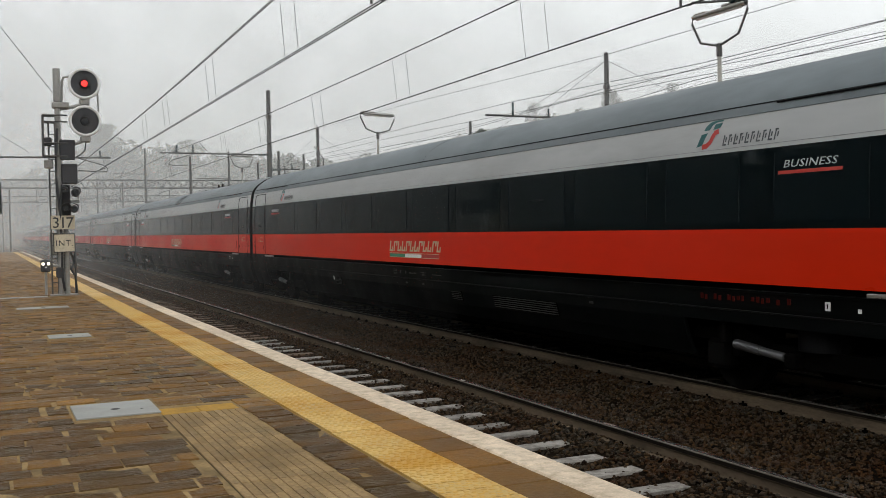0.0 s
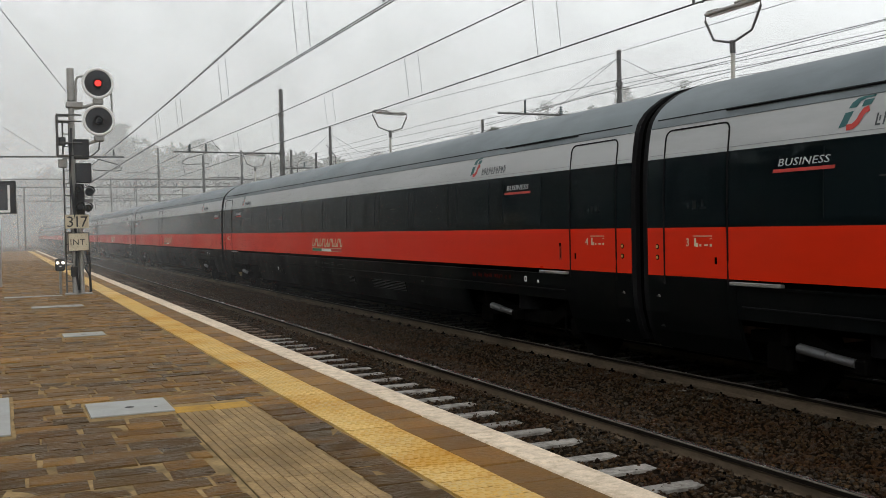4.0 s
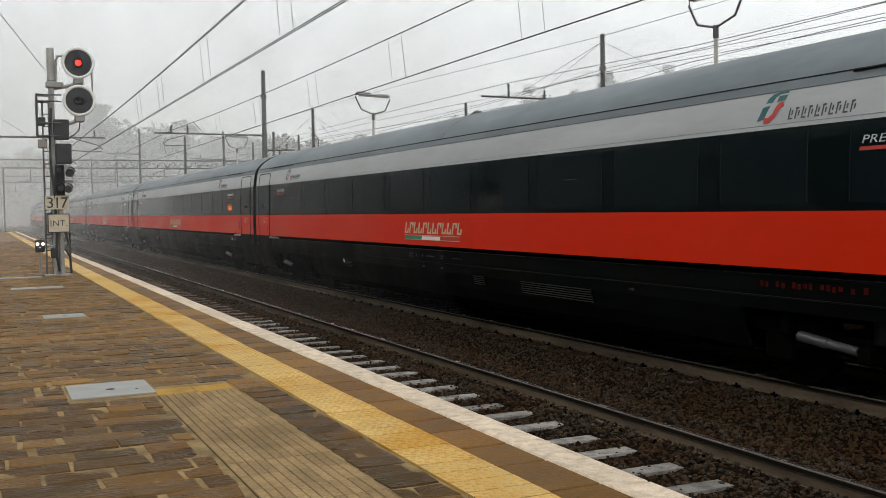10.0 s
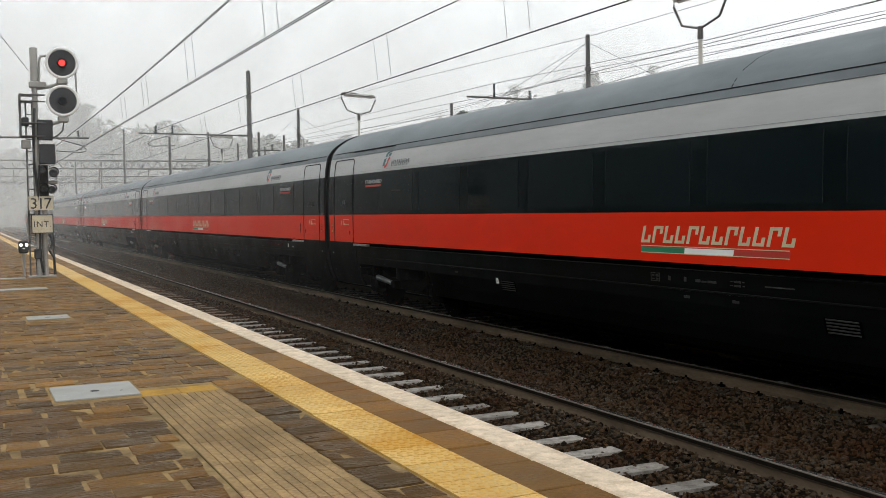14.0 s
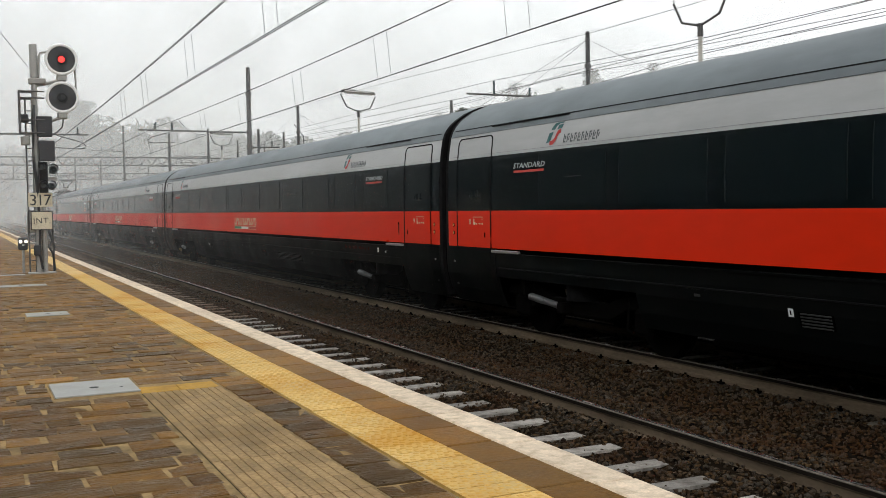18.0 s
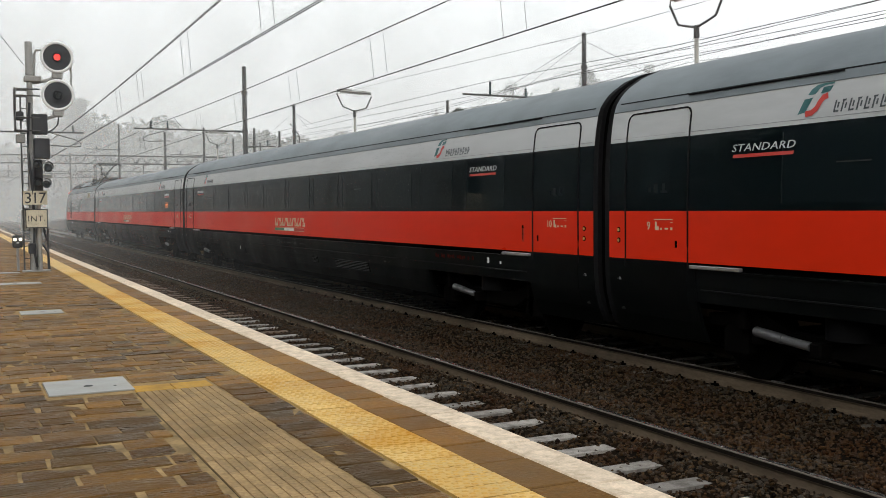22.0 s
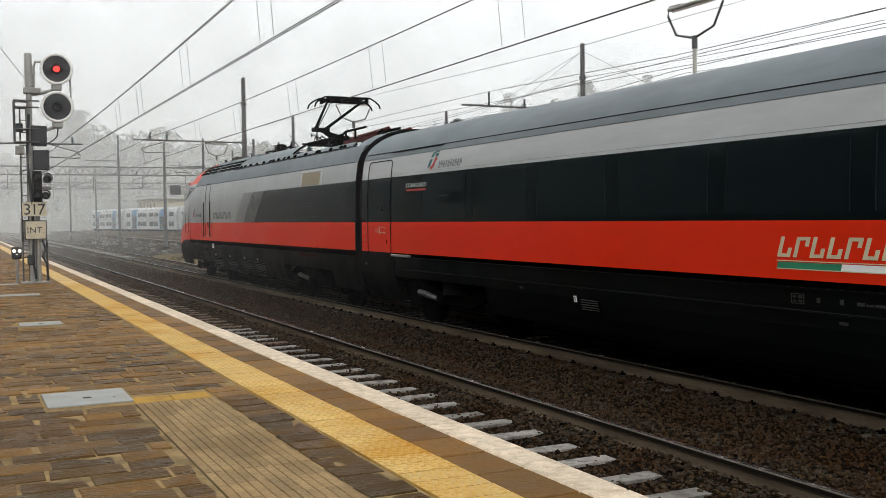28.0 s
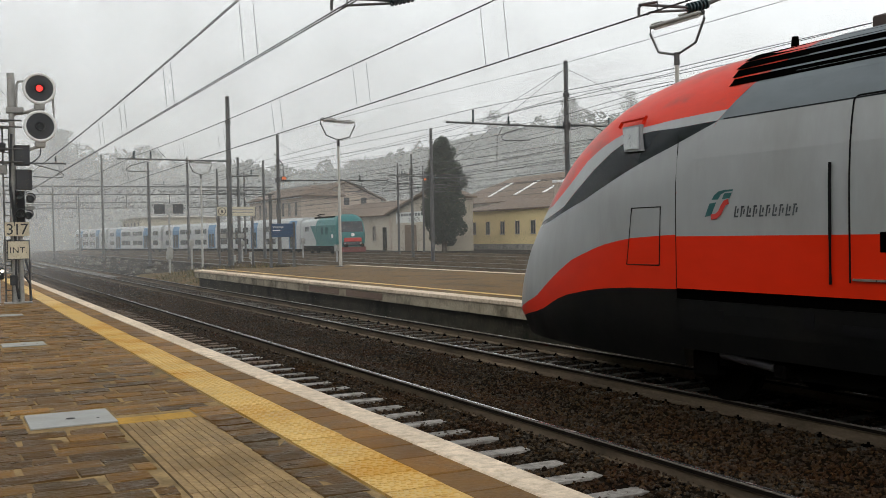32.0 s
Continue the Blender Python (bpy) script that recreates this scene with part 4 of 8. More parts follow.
WINDOWS = [(2.35, 3.55), (4.10, 5.35)] + [(5.75 + 1.93 * i, 5.75 + 1.93 * i + 1.62) for i in range(9)]
base = coach_base()
coach_windows(base, WINDOWS)
COACHES = []
for k in range(10):
    COACHES.append(base if k == 0 else copy_thing(base, pose(0, 0, 0)))
CLASSES = {0: "BUSINESS", 1: "BUSINESS", 2: "BUSINESS", 3: "BUSINESS", 4: "PREMIUM", 5: "STANDARD", 6: "STANDARD", 7: "STANDARD", 8: "STANDARD", 9: "STANDARD"}
for k, c in enumerate(COACHES):
    bistro = k == 3
    coach_common(c, (not bistro, not bistro))
    word = CLASSES[k]
    tagged(c, "red, black and silver high-speed coach lettered " + (("BUSINESS and BISTRO") if bistro else word))
    operator_mark(c, 3.95 if bistro else 4.82, 2.80)
    operator_mark(c, 23.75 if bistro else 22.65, 2.80)
    brand_block(c, *((14.12, 11.52) if bistro else (14.36, 11.85)))
    if bistro:
        class_word(c, "BUSINESS", 0.85)
        class_word(c, "BISTRO'", 25.1, 2.44, 0.235)
        coach_door(c, 14.75, 15.86, 15.60, 1.34)
    else:
        class_word(c, word, 3.02 if k > 4 else 3.08)
        class_word(c, word, 23.1)
        lettering(str(k + 2), 0.135, CREAM, c, SIDE(1.05, 1.66, 0.008), "coach_number", "white coach number")
        door_pictograms(c, 0.96)
        lettering(str(k + 2), 0.135, CREAM, c, SIDE(CAR - 0.80, 1.66, 0.008), "coach_number", "white coach number")
        door_pictograms(c, CAR - 0.90)
    if k in (5, 9):
        display(c, 3.02)
    if k == 1:
        vent = part("roof_vent", prism(B(), [(-(half(z) + 0.006), z) for z in (3.215, 3.30, 3.40, 3.50, 3.56)] + [(-(half(z) - 0.02), z) for z in (3.56, 3.50, 3.40, 3.30, 3.215)], 12.75, 13.86), UNDER, c, "dark louvred vent in the roof edge")
        for q in range(9):
            z = 3.225 + 0.037 * q
            part("slat", prism(B(), [(-(half(z) + 0.030), z), (-(half(z + 0.014) + 0.030), z + 0.014), (-half(z + 0.03), z + 0.03), (-half(z + 0.016), z + 0.016)], 12.77, 13.84), ROOF, vent)
        for y in (8.67, 7.97):
            part("roof_dome", cyl(B(), (-0.5, y, 3.62), (-0.5, y, 3.82), 0.055, 0.045, 10), UNDER, c, "small black roof antenna")
        part("roof_dome", box(B(), -0.66, -0.54, 10.52, 10.65, 3.62, 3.70, 0.01), UNDER, c)


# ---- the power car at the tail, its nose pointing away ----
RT = [(0, 1.88), (15.5, 1.90), (16.06, 1.90), (16.94, 1.86), (17.57, 1.77), (18.4, 1.56), (19.0, 1.30), (19.6, 1.02), (20.6, 0.80), (22, 0.72)]
RB = [(0, 1.30), (15.6, 1.30), (16.95, 1.27), (17.7, 1.22), (18.6, 1.09), (19.4, 0.84), (20.6, 0.66), (22, 0.60)]
W0 = [(0, 3.105), (15.40, 3.10), (16.02, 2.92), (16.85, 2.71), (18.0, 2.37), (19.28, 2.10), (21, 1.95)]
W1 = [(0, 3.11), (15.40, 3.112), (16.06, 3.10), (16.72, 3.12), (17.18, 3.05), (17.72, 2.84), (18.2, 2.57), (18.76, 2.28), (19.4, 2.16), (21, 1.98)]
W2 = [(0, 3.2), (15.2, 3.22), (16.1, 3.21), (17.26, 3.17), (18.04, 2.97), (18.6, 2.62), (19.2, 2.34), (21, 2.06)]
TIPZ = [(0.2, 20.3), (0.4, 20.9), (0.77, 21.15), (1.18, 21.05), (1.66, 20.8), (2.05, 20.45), (2.46, 20.05), (2.93, 19.55), (3.28, 19.0), (3.57, 18.45), (3.74, 17.95), (3.86, 17.4), (3.93, 16.8), (3.985, 16.2), (4.1, 15.5)]
Y0Z = [(0, 16.0), (2.4, 16.0), (3.1, 15.4), (3.6, 14.9), (4.1, 14.4)]


def curve_at(points, v):
    return float(np.interp(v, [p[0] for p in points], [p[1] for p in points]))


def hull(phi, z):
    """A point of the nose: phi 0 is the platform side where the nose begins, 90 the tip, 180 the other side."""
    y0, tip, w = curve_at(Y0Z, z), curve_at(TIPZ, z), half(min(z, 3.984))
    if z < 0.85:
        w = half(0.85) - (0.85 - z) * 0.25
    c, s = math.cos(phi), math.sin(phi)
    return (-w * math.copysign(abs(c) ** 0.9, c), y0 + (tip - y0) * abs(s) ** 1.05, z)


def nose_strip(low, high, steps, phis, out=0.0):
    """A skin of the nose between two lines that are heights along the car, or plain heights."""
    grid = []
    for ph in phis:
        ends = []
        for line in (low, high):
            z = line if isinstance(line, (int, float)) else 2.5
            if not isinstance(line, (int, float)):
                for _ in range(30):
                    z = 0.5 * z + 0.5 * curve_at(line, hull(ph, z)[1])
            ends.append(z)
        row = []
        for i in range(steps + 1):
            z = ends[0] + (ends[1] - ends[0]) * i / steps
            x, y, z = hull(ph, z)
            row.append((x * (1 + out), y + out, z))
        grid.append(row)
    return sheet(B(), grid)


def power_car():
    c = thing("power_car", "red and grey streamlined high-speed power car with raised pantograph", "locomotive")
    full = [i * math.pi / 48 for i in range(49)]
    # straight body: near end to where the nose begins; each stripe starts at the same section as the nose
    def body(z0, z1, y0, y1f, steps, mt, name, label="", out=0.0):
        for s in (-1, 1):
            grid = []
            for i in range(steps + 1):
                z = z0 + (z1 - z0) * i / steps
                y1 = curve_at(Y0Z, z) if y1f is None else y1f
                grid.append([(s * (half(z) + out), y0, z), (s * (half(z) + out), y1, z)])
            part(name, sheet(B(), grid), mt, c, label, smooth=True)
    part("frame", box(B(), -1.30, 1.30, 0.1, 16.5, 0.80, 1.24), UNDER, c)
    for z0, z1, mt, nm, lb in ((1.30, 1.88, RED, "red_panel", "bright red side panel"), (2.72, 3.11, NOSESILVER, "upper_panel", "silver upper side panel")):
        body(z0, z1, -0.14, None, 4, mt, nm, lb)
    # middle stripe: silver near the nose, black towards the coach, with slanted grey steps between
    def middle(y_lo, y_hi, y_lo2, y_hi2, mt, nm, lb="", full_front=False):
        for s in (-1, 1):
            grid = []
            for i in range(7):
                f = i / 6
                z = 1.88 + 0.84 * f
                a, b = y_lo + (y_lo2 - y_lo) * f, y_hi + (y_hi2 - y_hi) * f
                if full_front:
                    b = curve_at(Y0Z, z)
                grid.append([(s * half(z), a, z), (s * half(z), b, z)])
            part(nm, sheet(B(), grid), mt, c, lb, smooth=True)
    middle(-0.14, 7.65, -0.14, 6.65, BLACKBAND, "black_stripe", "glossy black side stripe")
    middle(7.65, 8.78, 6.65, 7.75, mat("dark_grey_paint", (0.05, 0.054, 0.054), 0.35, vary=0.06), "dark_grey_stripe")
    middle(8.78, 9.75, 7.75, 8.75, mat("mid_grey_paint", (0.16, 0.165, 0.162), 0.36, vary=0.06), "mid_grey_stripe")
    middle(9.75, 0, 8.75, 0, NOSESILVER, "silver_stripe", "silver side", True)
    # nose skins
    part("nose_skirt", nose_strip(0.42, RB, 6, full), NOSESKIRT, c, "black lower nose fairing", smooth=True)
    part("nose_red", nose_strip(RB, RT, 6, full, 0.0005), RED, c, "red sweep running down to the nose", smooth=True)
    part("nose_silver", nose_strip(RT, W0, 8, full), NOSESILVER, c, "silver nose shell", smooth=True)
    part("windscreen", nose_strip(W0, W1, 8, full, -0.0005), SCREEN, c, "dark wraparound windscreen", smooth=True)
    part("screen_edge", nose_strip(W1, W2, 2, full, 0.0015), NOSESILVER, c, "silver line over the windscreen", smooth=True)
    # roof over the cab in red, then dark grey
    part("cab_roof", nose_strip(W2, 3.98, 12, full), SOOTRED, c, "red cab roof", smooth=True)
    for s in (-1, 1):
        zs = [3.11, 3.20, 3.30, 3.40, 3.47]
        part("roof_cove", prism(B(), [(s * half(z), z) for z in zs] + [(s * (half(z) - 0.04), z) for z in zs[::-1]], -0.14, 14.5), ROOF, c, "curved dark grey roof edge", smooth=True)
    part("roof_deck", box(B(), -1.10, 1.10, 0.7, 10.6, 3.38, 3.455), UNDER, c, "dirty sunken roof deck")
    part("roof", roof_bm(10.6, 14.5, 3.40), ROOF, c, "dark grey roof", smooth=True)
    hood = [(half(z), 3.2 + 0.86 * (z - 3.2)) for z, _ in WIDE_CAR if z >= 3.20]
    bm, rows = B(), []
    for y, k in ((-0.14, 0.93), (0.55, 0.93), (0.84, 0.55)):
        rows.append([(-w, y, 3.2 + (z - 3.2) * k) for w, z in hood] + [(w, y, 3.2 + (z - 3.2) * k) for w, z in hood[-2::-1]])
    part("end_hood", sheet(bm, rows), ROOF, c, "arched grey roof hood at the coupled end", smooth=True)
    for s in (-1, 1):
        grid = []
        for z in (3.11, 3.2, 3.3, 3.45, 3.6, 3.75, 3.86, 3.95):
            grid.append([(s * half(z), 14.5, z), (s * half(z), max(14.5, min(curve_at(Y0Z, z), 16)), z)])
        part("roof_shoulder", sheet(B(), grid), ROOF, c, smooth=True)
    part("gutter", tube(B(), [(-half(3.12) - 0.001, y, 3.12) for y in (0.0, 15.3)], 0.008, 5), SEAM, c)
    # skirts
    for s in (-1, 1):
        for a, b, lo in ((-0.12, 1.4, 0.45), (1.4, 5.0, 0.82), (5.0, 12.6, 0.42), (12.6, 16.2, 0.62)):
            zs = [lo] + [z for z in (0.62, 0.85, 1.05) if z > lo + 0.02] + [1.18]
            part("skirt_panel", prism(B(), [(s * (half(z) - 0.006), z) for z in zs] + [(s * (half(z) - 0.06), z) for z in zs[::-1]], a, b), NOSESKIRT if a > 4 else SKIRT, c)
        part("lower_lip", prism(B(), [(s * 1.40, 1.18), (s * 1.40, 1.30), (s * 1.36, 1.30), (s * 1.36, 1.18)], 0, 16.2), UNDER, c)
    part("skirt_ledge", box(B(), -half(1.18) - 0.014, -half(1.18) + 0.02, 0.1, 13.2, 1.155, 1.178), SKIRT, c)
    for a in (12.57, 10.76, 9.05, 7.70):
        g = part("vent_grille", flat_on_side(B(), a - 0.92, a, 0.50, 0.80, 0.0, 0.01), UNDER, c, "louvred vent grille")
        for i in range(6):
            z = 0.525 + 0.05 * i
            part("slat", box(B(), -half(z) - 0.014, -half(z) + 0.01, a - 0.90, a - 0.02, z - 0.008, z + 0.010), mat("dusty_grey_slat", (0.075, 0.075, 0.07), 0.7, spec=0.1), g)
        part("warning_label", flat_on_side(B(), a - 0.30, a - 0.25, 0.85, 0.89, 0.004), WHITE, c)
    part("data_label", flat_on_side(B(), 12.46, 12.69, 1.07, 1.21, 0.004), WHITE, c, "white data label")
    for y, w, z0, z1 in ((13.45, 0.5, 0.95, 1.05), (12.9, 0.12, 0.98, 1.15), (14.1, 0.12, 0.98, 1.15), (13.1, 0.25, 0.80, 0.92), (15.3, 0.09, 1.0, 1.09)):
        part("skirt_recess", flat_on_side(B(), y - w / 2, y + w / 2, z0, z1, 0.004), RUBBER, c)
    for i in range(12):
        part("number_bar", slanted(B(), 3.70 - 0.115 * i - 0.075, 3.70 - 0.115 * i, 1.085, 1.16, 0.0, 0.0), REDDIM, c, "dull red bar")
    # the bar between the two groups of louvres
    part("louvre_bar", tube(B(), [(-half(z) - 0.008, 12.95 + (z - 3.48) * 0.5, z) for z in (3.48, 3.6, 3.72, 3.84)], 0.022, 5), ROOF, c)
    # driver's door, with its black grab rails in slots
    part("door", frame_line(13.02, 13.61, 1.44, 3.14, 0.06, 0.003, 0.018), RUBBER, c, "driver's door outline")
    part("door_sill", box(B(), -1.452, -1.42, 13.06, 13.57, 1.46, 1.48), STEEL, c)
    part("door_handle", flat_on_side(B(), 13.16, 13.28, 1.72, 1.90, 0.006), UNDER, c)
    part("grab_rail", tube(B(), [(-half(z) - 0.02, 13.82, z) for z in (1.42, 1.9, 2.4, 2.55)], 0.015, 6), RUBBER, c, "black grab rail")
    part("grab_rail", tube(B(), [(-half(z) - 0.02, 12.90, z) for z in (1.42, 1.9, 2.4, 2.55)], 0.015, 6), RUBBER, c, "black grab rail")
    part("body_seam", tube(B(), [(-half(z) - 0.002, 16.0, z) for z in (1.30, 1.9, 2.4, 3.0)], 0.006, 4), RUBBER, c)
    def on_nose(ph, z, o=0.004):
        x, y, z = hull(ph, z)
        return (x - o, y, z)
    for a, b, z0, z1 in ((4, 12, 1.55, 2.22),):
        pts = [on_nose(radians(a), z0), on_nose(radians(a), z1), on_nose(radians(b), z1), on_nose(radians(b), z0), on_nose(radians(a), z0)]
        part("nose_hatch", tube(B(), pts, 0.008, 4), RUBBER, c, "hatch outline on the nose")
    bm = B()
    def plate(shrink, near, far):
        quad = [(16.5, 2.89), (23.0, 2.91), (34, 3.24), (25.5, 3.23)]
        ca, cz = sum(q[0] for q in quad) / 4, sum(q[1] for q in quad) / 4
        quad = [(ca + (q[0] - ca) * shrink, cz + (q[1] - cz) * shrink) for q in quad]
        g, h = [bm.verts.new(on_nose(radians(a), z, far)) for a, z in quad], [bm.verts.new(on_nose(radians(a), z, near)) for a, z in quad]
        for i in range(4):
            bm.faces.new((g[i], g[(i + 1) % 4], h[(i + 1) % 4], h[i]))
        bm.faces.new(g)
        bm.faces.new(h)
        return bm
    mir = part("mirror", plate(1.0, 0.0, 0.045), mat("dull_grey_frame", (0.22, 0.22, 0.22), 0.5), c, "rounded rear-view camera housing under a red hood")
    bm = B()
    part("mirror_glass", plate(0.82, 0.04, 0.055), mat("misted_glass", (0.30, 0.32, 0.31), 0.35, vary=0.3, scale=9), mir, "pale misted glass")
    part("mirror_hood", tube(B(), [on_nose(radians(35), 3.24, 0.06), on_nose(radians(36), 3.31, 0.08), on_nose(radians(25), 3.30, 0.08), on_nose(radians(24), 3.22, 0.06)], 0.022, 6), RED, mir)
    brand_bars(c, 12.49, 10.16, 2.00, 2.20, LETTERGREY, count=12, lean=0.06, label="dark slanted brand bars")
    operator_mark(c, 15.52, 2.07, 1.0)
    part("filter_panel", flat_on_side(B(), 2.13, 3.46, 2.735, 3.04, 0.006, 0.012), mat("tan_filter_panel", (0.24, 0.20, 0.13), 0.7, vary=0.1), c, "tan filter panel in a silver frame")
    for a, b, z0, z1 in ((2.02, 2.13, 2.725, 3.085), (3.46, 3.57, 2.725, 3.085), (2.13, 3.46, 3.04, 3.085)):
        fr = part("panel_frame", flat_on_side(B(), a, b, z0, z1, 0.012, 0.014), SILVER, c, "silver screwed panel frame")
        for q in range(4):
            y, z = (a + (b - a) * (q + 0.5) / 4, (z0 + z1) / 2) if b - a > 0.2 else ((a + b) / 2, z0 + (z1 - z0) * (q + 0.5) / 4)
            part("screw", cyl(B(), (-half(z) - 0.010, y, z), (-half(z) - 0.016, y, z), 0.011, n=6), SEAM, fr)
    # roof louvres
    for i in range(4):
        z = 3.485 + 0.108 * i
        part("roof_louvre", prism(B(), [(-(half(z) + 0.005), z), (-(half(z + 0.084) + 0.005), z + 0.084), (-(half(z + 0.084) - 0.03), z + 0.084), (-(half(z) - 0.03), z)], 10.6, 15.42 + 0.06 * i), UNDER, c, "black roof louvre")
    # roof gear: double rail, side boards over it with black brackets, gear on the sunken deck
    for z in (3.470, 3.500):
        part("roof_rail", tube(B(), [(-half(z) - 0.004, y, z) for y in (0.80, 10.6)], 0.009, 5), SEAM, c, "thin dark roof rail")
    for s in (-1, 1):
        for a, b in ((0.80, 2.28), (2.31, 3.88), (3.91, 5.34)):
            part("side_board", prism(B(), [(s * 1.125, 3.505), (s * 1.02, 3.60), (s * 1.00, 3.595), (s * 1.10, 3.49)], a, b), ROOF, c, "low grey roof side board")
        for a, b in ((5.40, 7.28), (7.31, 9.05), (9.08, 10.58)):
            part("tall_board", prism(B(), [(s * 1.125, 3.505), (s * 0.86, 3.73), (s * 0.70, 3.83), (s * 0.60, 3.865), (s * 0.60, 3.84), (s * 0.84, 3.70), (s * 1.10, 3.48)], a, b), ROOF, c, "tall sloping grey roof board")
    part("torn_flap", tube(B(), [(-0.98, 5.40, 3.63), (-0.84, 5.34, 3.75), (-0.70, 5.22, 3.86), (-0.60, 5.16, 3.89)], 0.022, 5), UNDER, c, "bent dark end of the roof board")
    for y in (1.2, 1.42, 2.1, 2.9, 3.06, 3.9, 4.75, 5.3, 5.66, 6.2, 6.65, 6.95, 7.6, 8.3, 8.95, 9.55, 10.0, 10.35):
        part("roof_bracket", prism(B(), [(-1.165, 3.515), (-1.115, 3.57), (-1.085, 3.55), (-1.12, 3.50)], y, y + 0.085), UNDER, c, "small black bracket")
    part("gear_plinth", box(B(), -0.55, 0.55, 6.9, 10.5, 3.45, 3.78, 0.03), UNDER, c)
    part("roof_box", box(B(), -0.35, 0.20, 13.66, 14.25, 3.90, 4.07, 0.02), mat("sooty_brown_box", (0.05, 0.035, 0.03), 0.7), c, "sooty brown roof box")
    part("antenna", cyl(B(), (-0.3, 15.30, 3.9), (-0.3, 15.30, 4.06), 0.05, 0.035, 8), UNDER, c)
    part("horn", cyl(B(), (0.3, 15.0, 3.95), (0.3, 15.35, 3.95), 0.05, 0.09, 8), UNDER, c)
    part("lifting_ring", tube(B(), [(-0.62 + 0.0, 10.72 + 0.05 * math.cos(q), 3.93 + 0.05 * math.sin(q)) for q in np.linspace(0, 2 * math.pi, 11)], 0.012, 5), UNDER, c)
    drum = cyl(B(), (-0.3, 8.72, 3.78), (-0.3, 8.72, 4.12), 0.12, n=14)
    for j in range(4):
        cyl(drum, (-0.3, 8.72, 3.90 + 0.055 * j), (-0.3, 8.72, 3.93 + 0.055 * j), 0.185, n=18)
    part("bushing", drum, UNDER, c, "ribbed black high-voltage bushing", smooth=True)
    for y, h in ((10.12, 0.20), (9.82, 0.15), (9.42, 0.16), (9.20, 0.12), (8.15, 0.17), (7.72, 0.20)):
        post = cyl(B(), (-0.3, y, 3.78), (-0.3, y, 3.80 + h), 0.035, n=8)
        for j in range(3):
            cyl(post, (-0.3, y, 3.80 + h - 0.05 * (j + 1)), (-0.3, y, 3.825 + h - 0.05 * (j + 1)), 0.075, n=10)
        part("roof_insulator", post, UNDER, c, smooth=True)
    part("lifting_ring", tube(B(), [(-0.3, 7.72 + 0.045 * math.cos(q), 4.06 + 0.07 * math.sin(q)) for q in np.linspace(0, 2 * math.pi, 11)], 0.012, 5), UNDER, c)
    part("busbar", tube(B(), [(-0.3, 10.25, 3.86), (-0.3, 10.12, 4.00), (-0.3, 9.42, 3.98), (-0.3, 8.95, 4.02)], 0.022, 6), UNDER, c, "black roof busbar")
    part("busbar", tube(B(), [(-0.3, 8.60, 4.12), (-0.3, 8.42, 4.10), (-0.3, 8.25, 3.98), (-0.3, 7.72, 4.02)], 0.020, 6), UNDER, c)
    # raised single-arm pantograph
    pg = part("pantograph", box(B(), -0.55, 0.55, 4.0, 4.1, 3.86, 3.93), UNDER, c, "raised single-arm pantograph")
    for y in (4.8, 5.7):
        part("base_bar", box(B(), -0.55, 0.55, y, y + 0.1, 3.86, 3.93), UNDER, pg)
    for x in (-0.45, 0.45):
        part("base_rail", box(B(), x - 0.04, x + 0.04, 3.9, 5.9, 3.89, 3.95), UNDER, pg)
        for y in (4.1, 5.65):
            ins = cyl(B(), (x, y, 3.45), (x, y, 3.86), 0.04, n=8)
            for j in range(5):
                cyl(ins, (x, y, 3.56 + 0.055 * j), (x, y, 3.585 + 0.055 * j), 0.085, n=10)
            part("base_insulator", ins, INSUL, pg, smooth=True)
    part("lower_arm", cyl(B(), (0, 4.35, 3.93), (0, 6.06, 4.32), 0.075, 0.055, 8), UNDER, pg, "thick dark lower arm")
    part("thrust_rod", cyl(B(), (0.12, 4.9, 3.90), (0.12, 6.0, 4.20), 0.024, n=6), UNDER, pg)
    part("knee", cyl(B(), (-0.24, 6.06, 4.33), (0.24, 6.06, 4.33), 0.06, n=8), UNDER, pg)
    part("knee_rod", cyl(B(), (-0.10, 6.08, 4.30), (-0.10, 6.08, 3.94), 0.018, n=6), UNDER, pg)
    part("rest_bar", cyl(B(), (-0.10, 7.30, 4.04), (-0.10, 5.75, 3.90), 0.026, n=6), UNDER, pg)
    part("drive_box", box(B(), -0.20, 0.20, 4.35, 5.05, 3.80, 4.04, 0.04), UNDER, pg)
    part("air_hose", tube(B(), [(-0.25, 6.05, 4.24), (-0.28, 6.0, 4.14), (-0.26, 5.9, 4.18), (-0.2, 5.5, 4.05), (-0.25, 5.1, 3.96)], 0.016, 5), UNDER, pg)
    part("air_hose", tube(B(), [(-0.40, 5.4, 3.96), (-0.45, 5.2, 4.06), (-0.42, 5.0, 3.98), (-0.45, 4.7, 4.05), (-0.4, 4.5, 3.95)], 0.014, 5), UNDER, pg)
    for s in (-1, 1):
        part("upper_arm", cyl(B(), (s * 0.14, 6.06, 4.36), (s * 0.44, 4.25, 4.86), 0.042, 0.030, 8), UNDER, pg, "slender upper arm tube")
        part("stay_wire", cyl(B(), (s * 0.14, 5.9, 4.34), (s * 0.36, 4.3, 4.80), 0.012, n=5), UNDER, pg)
    part("cross_tube", cyl(B(), (-0.52, 4.25, 4.86), (0.52, 4.25, 4.86), 0.03, n=8), UNDER, pg)
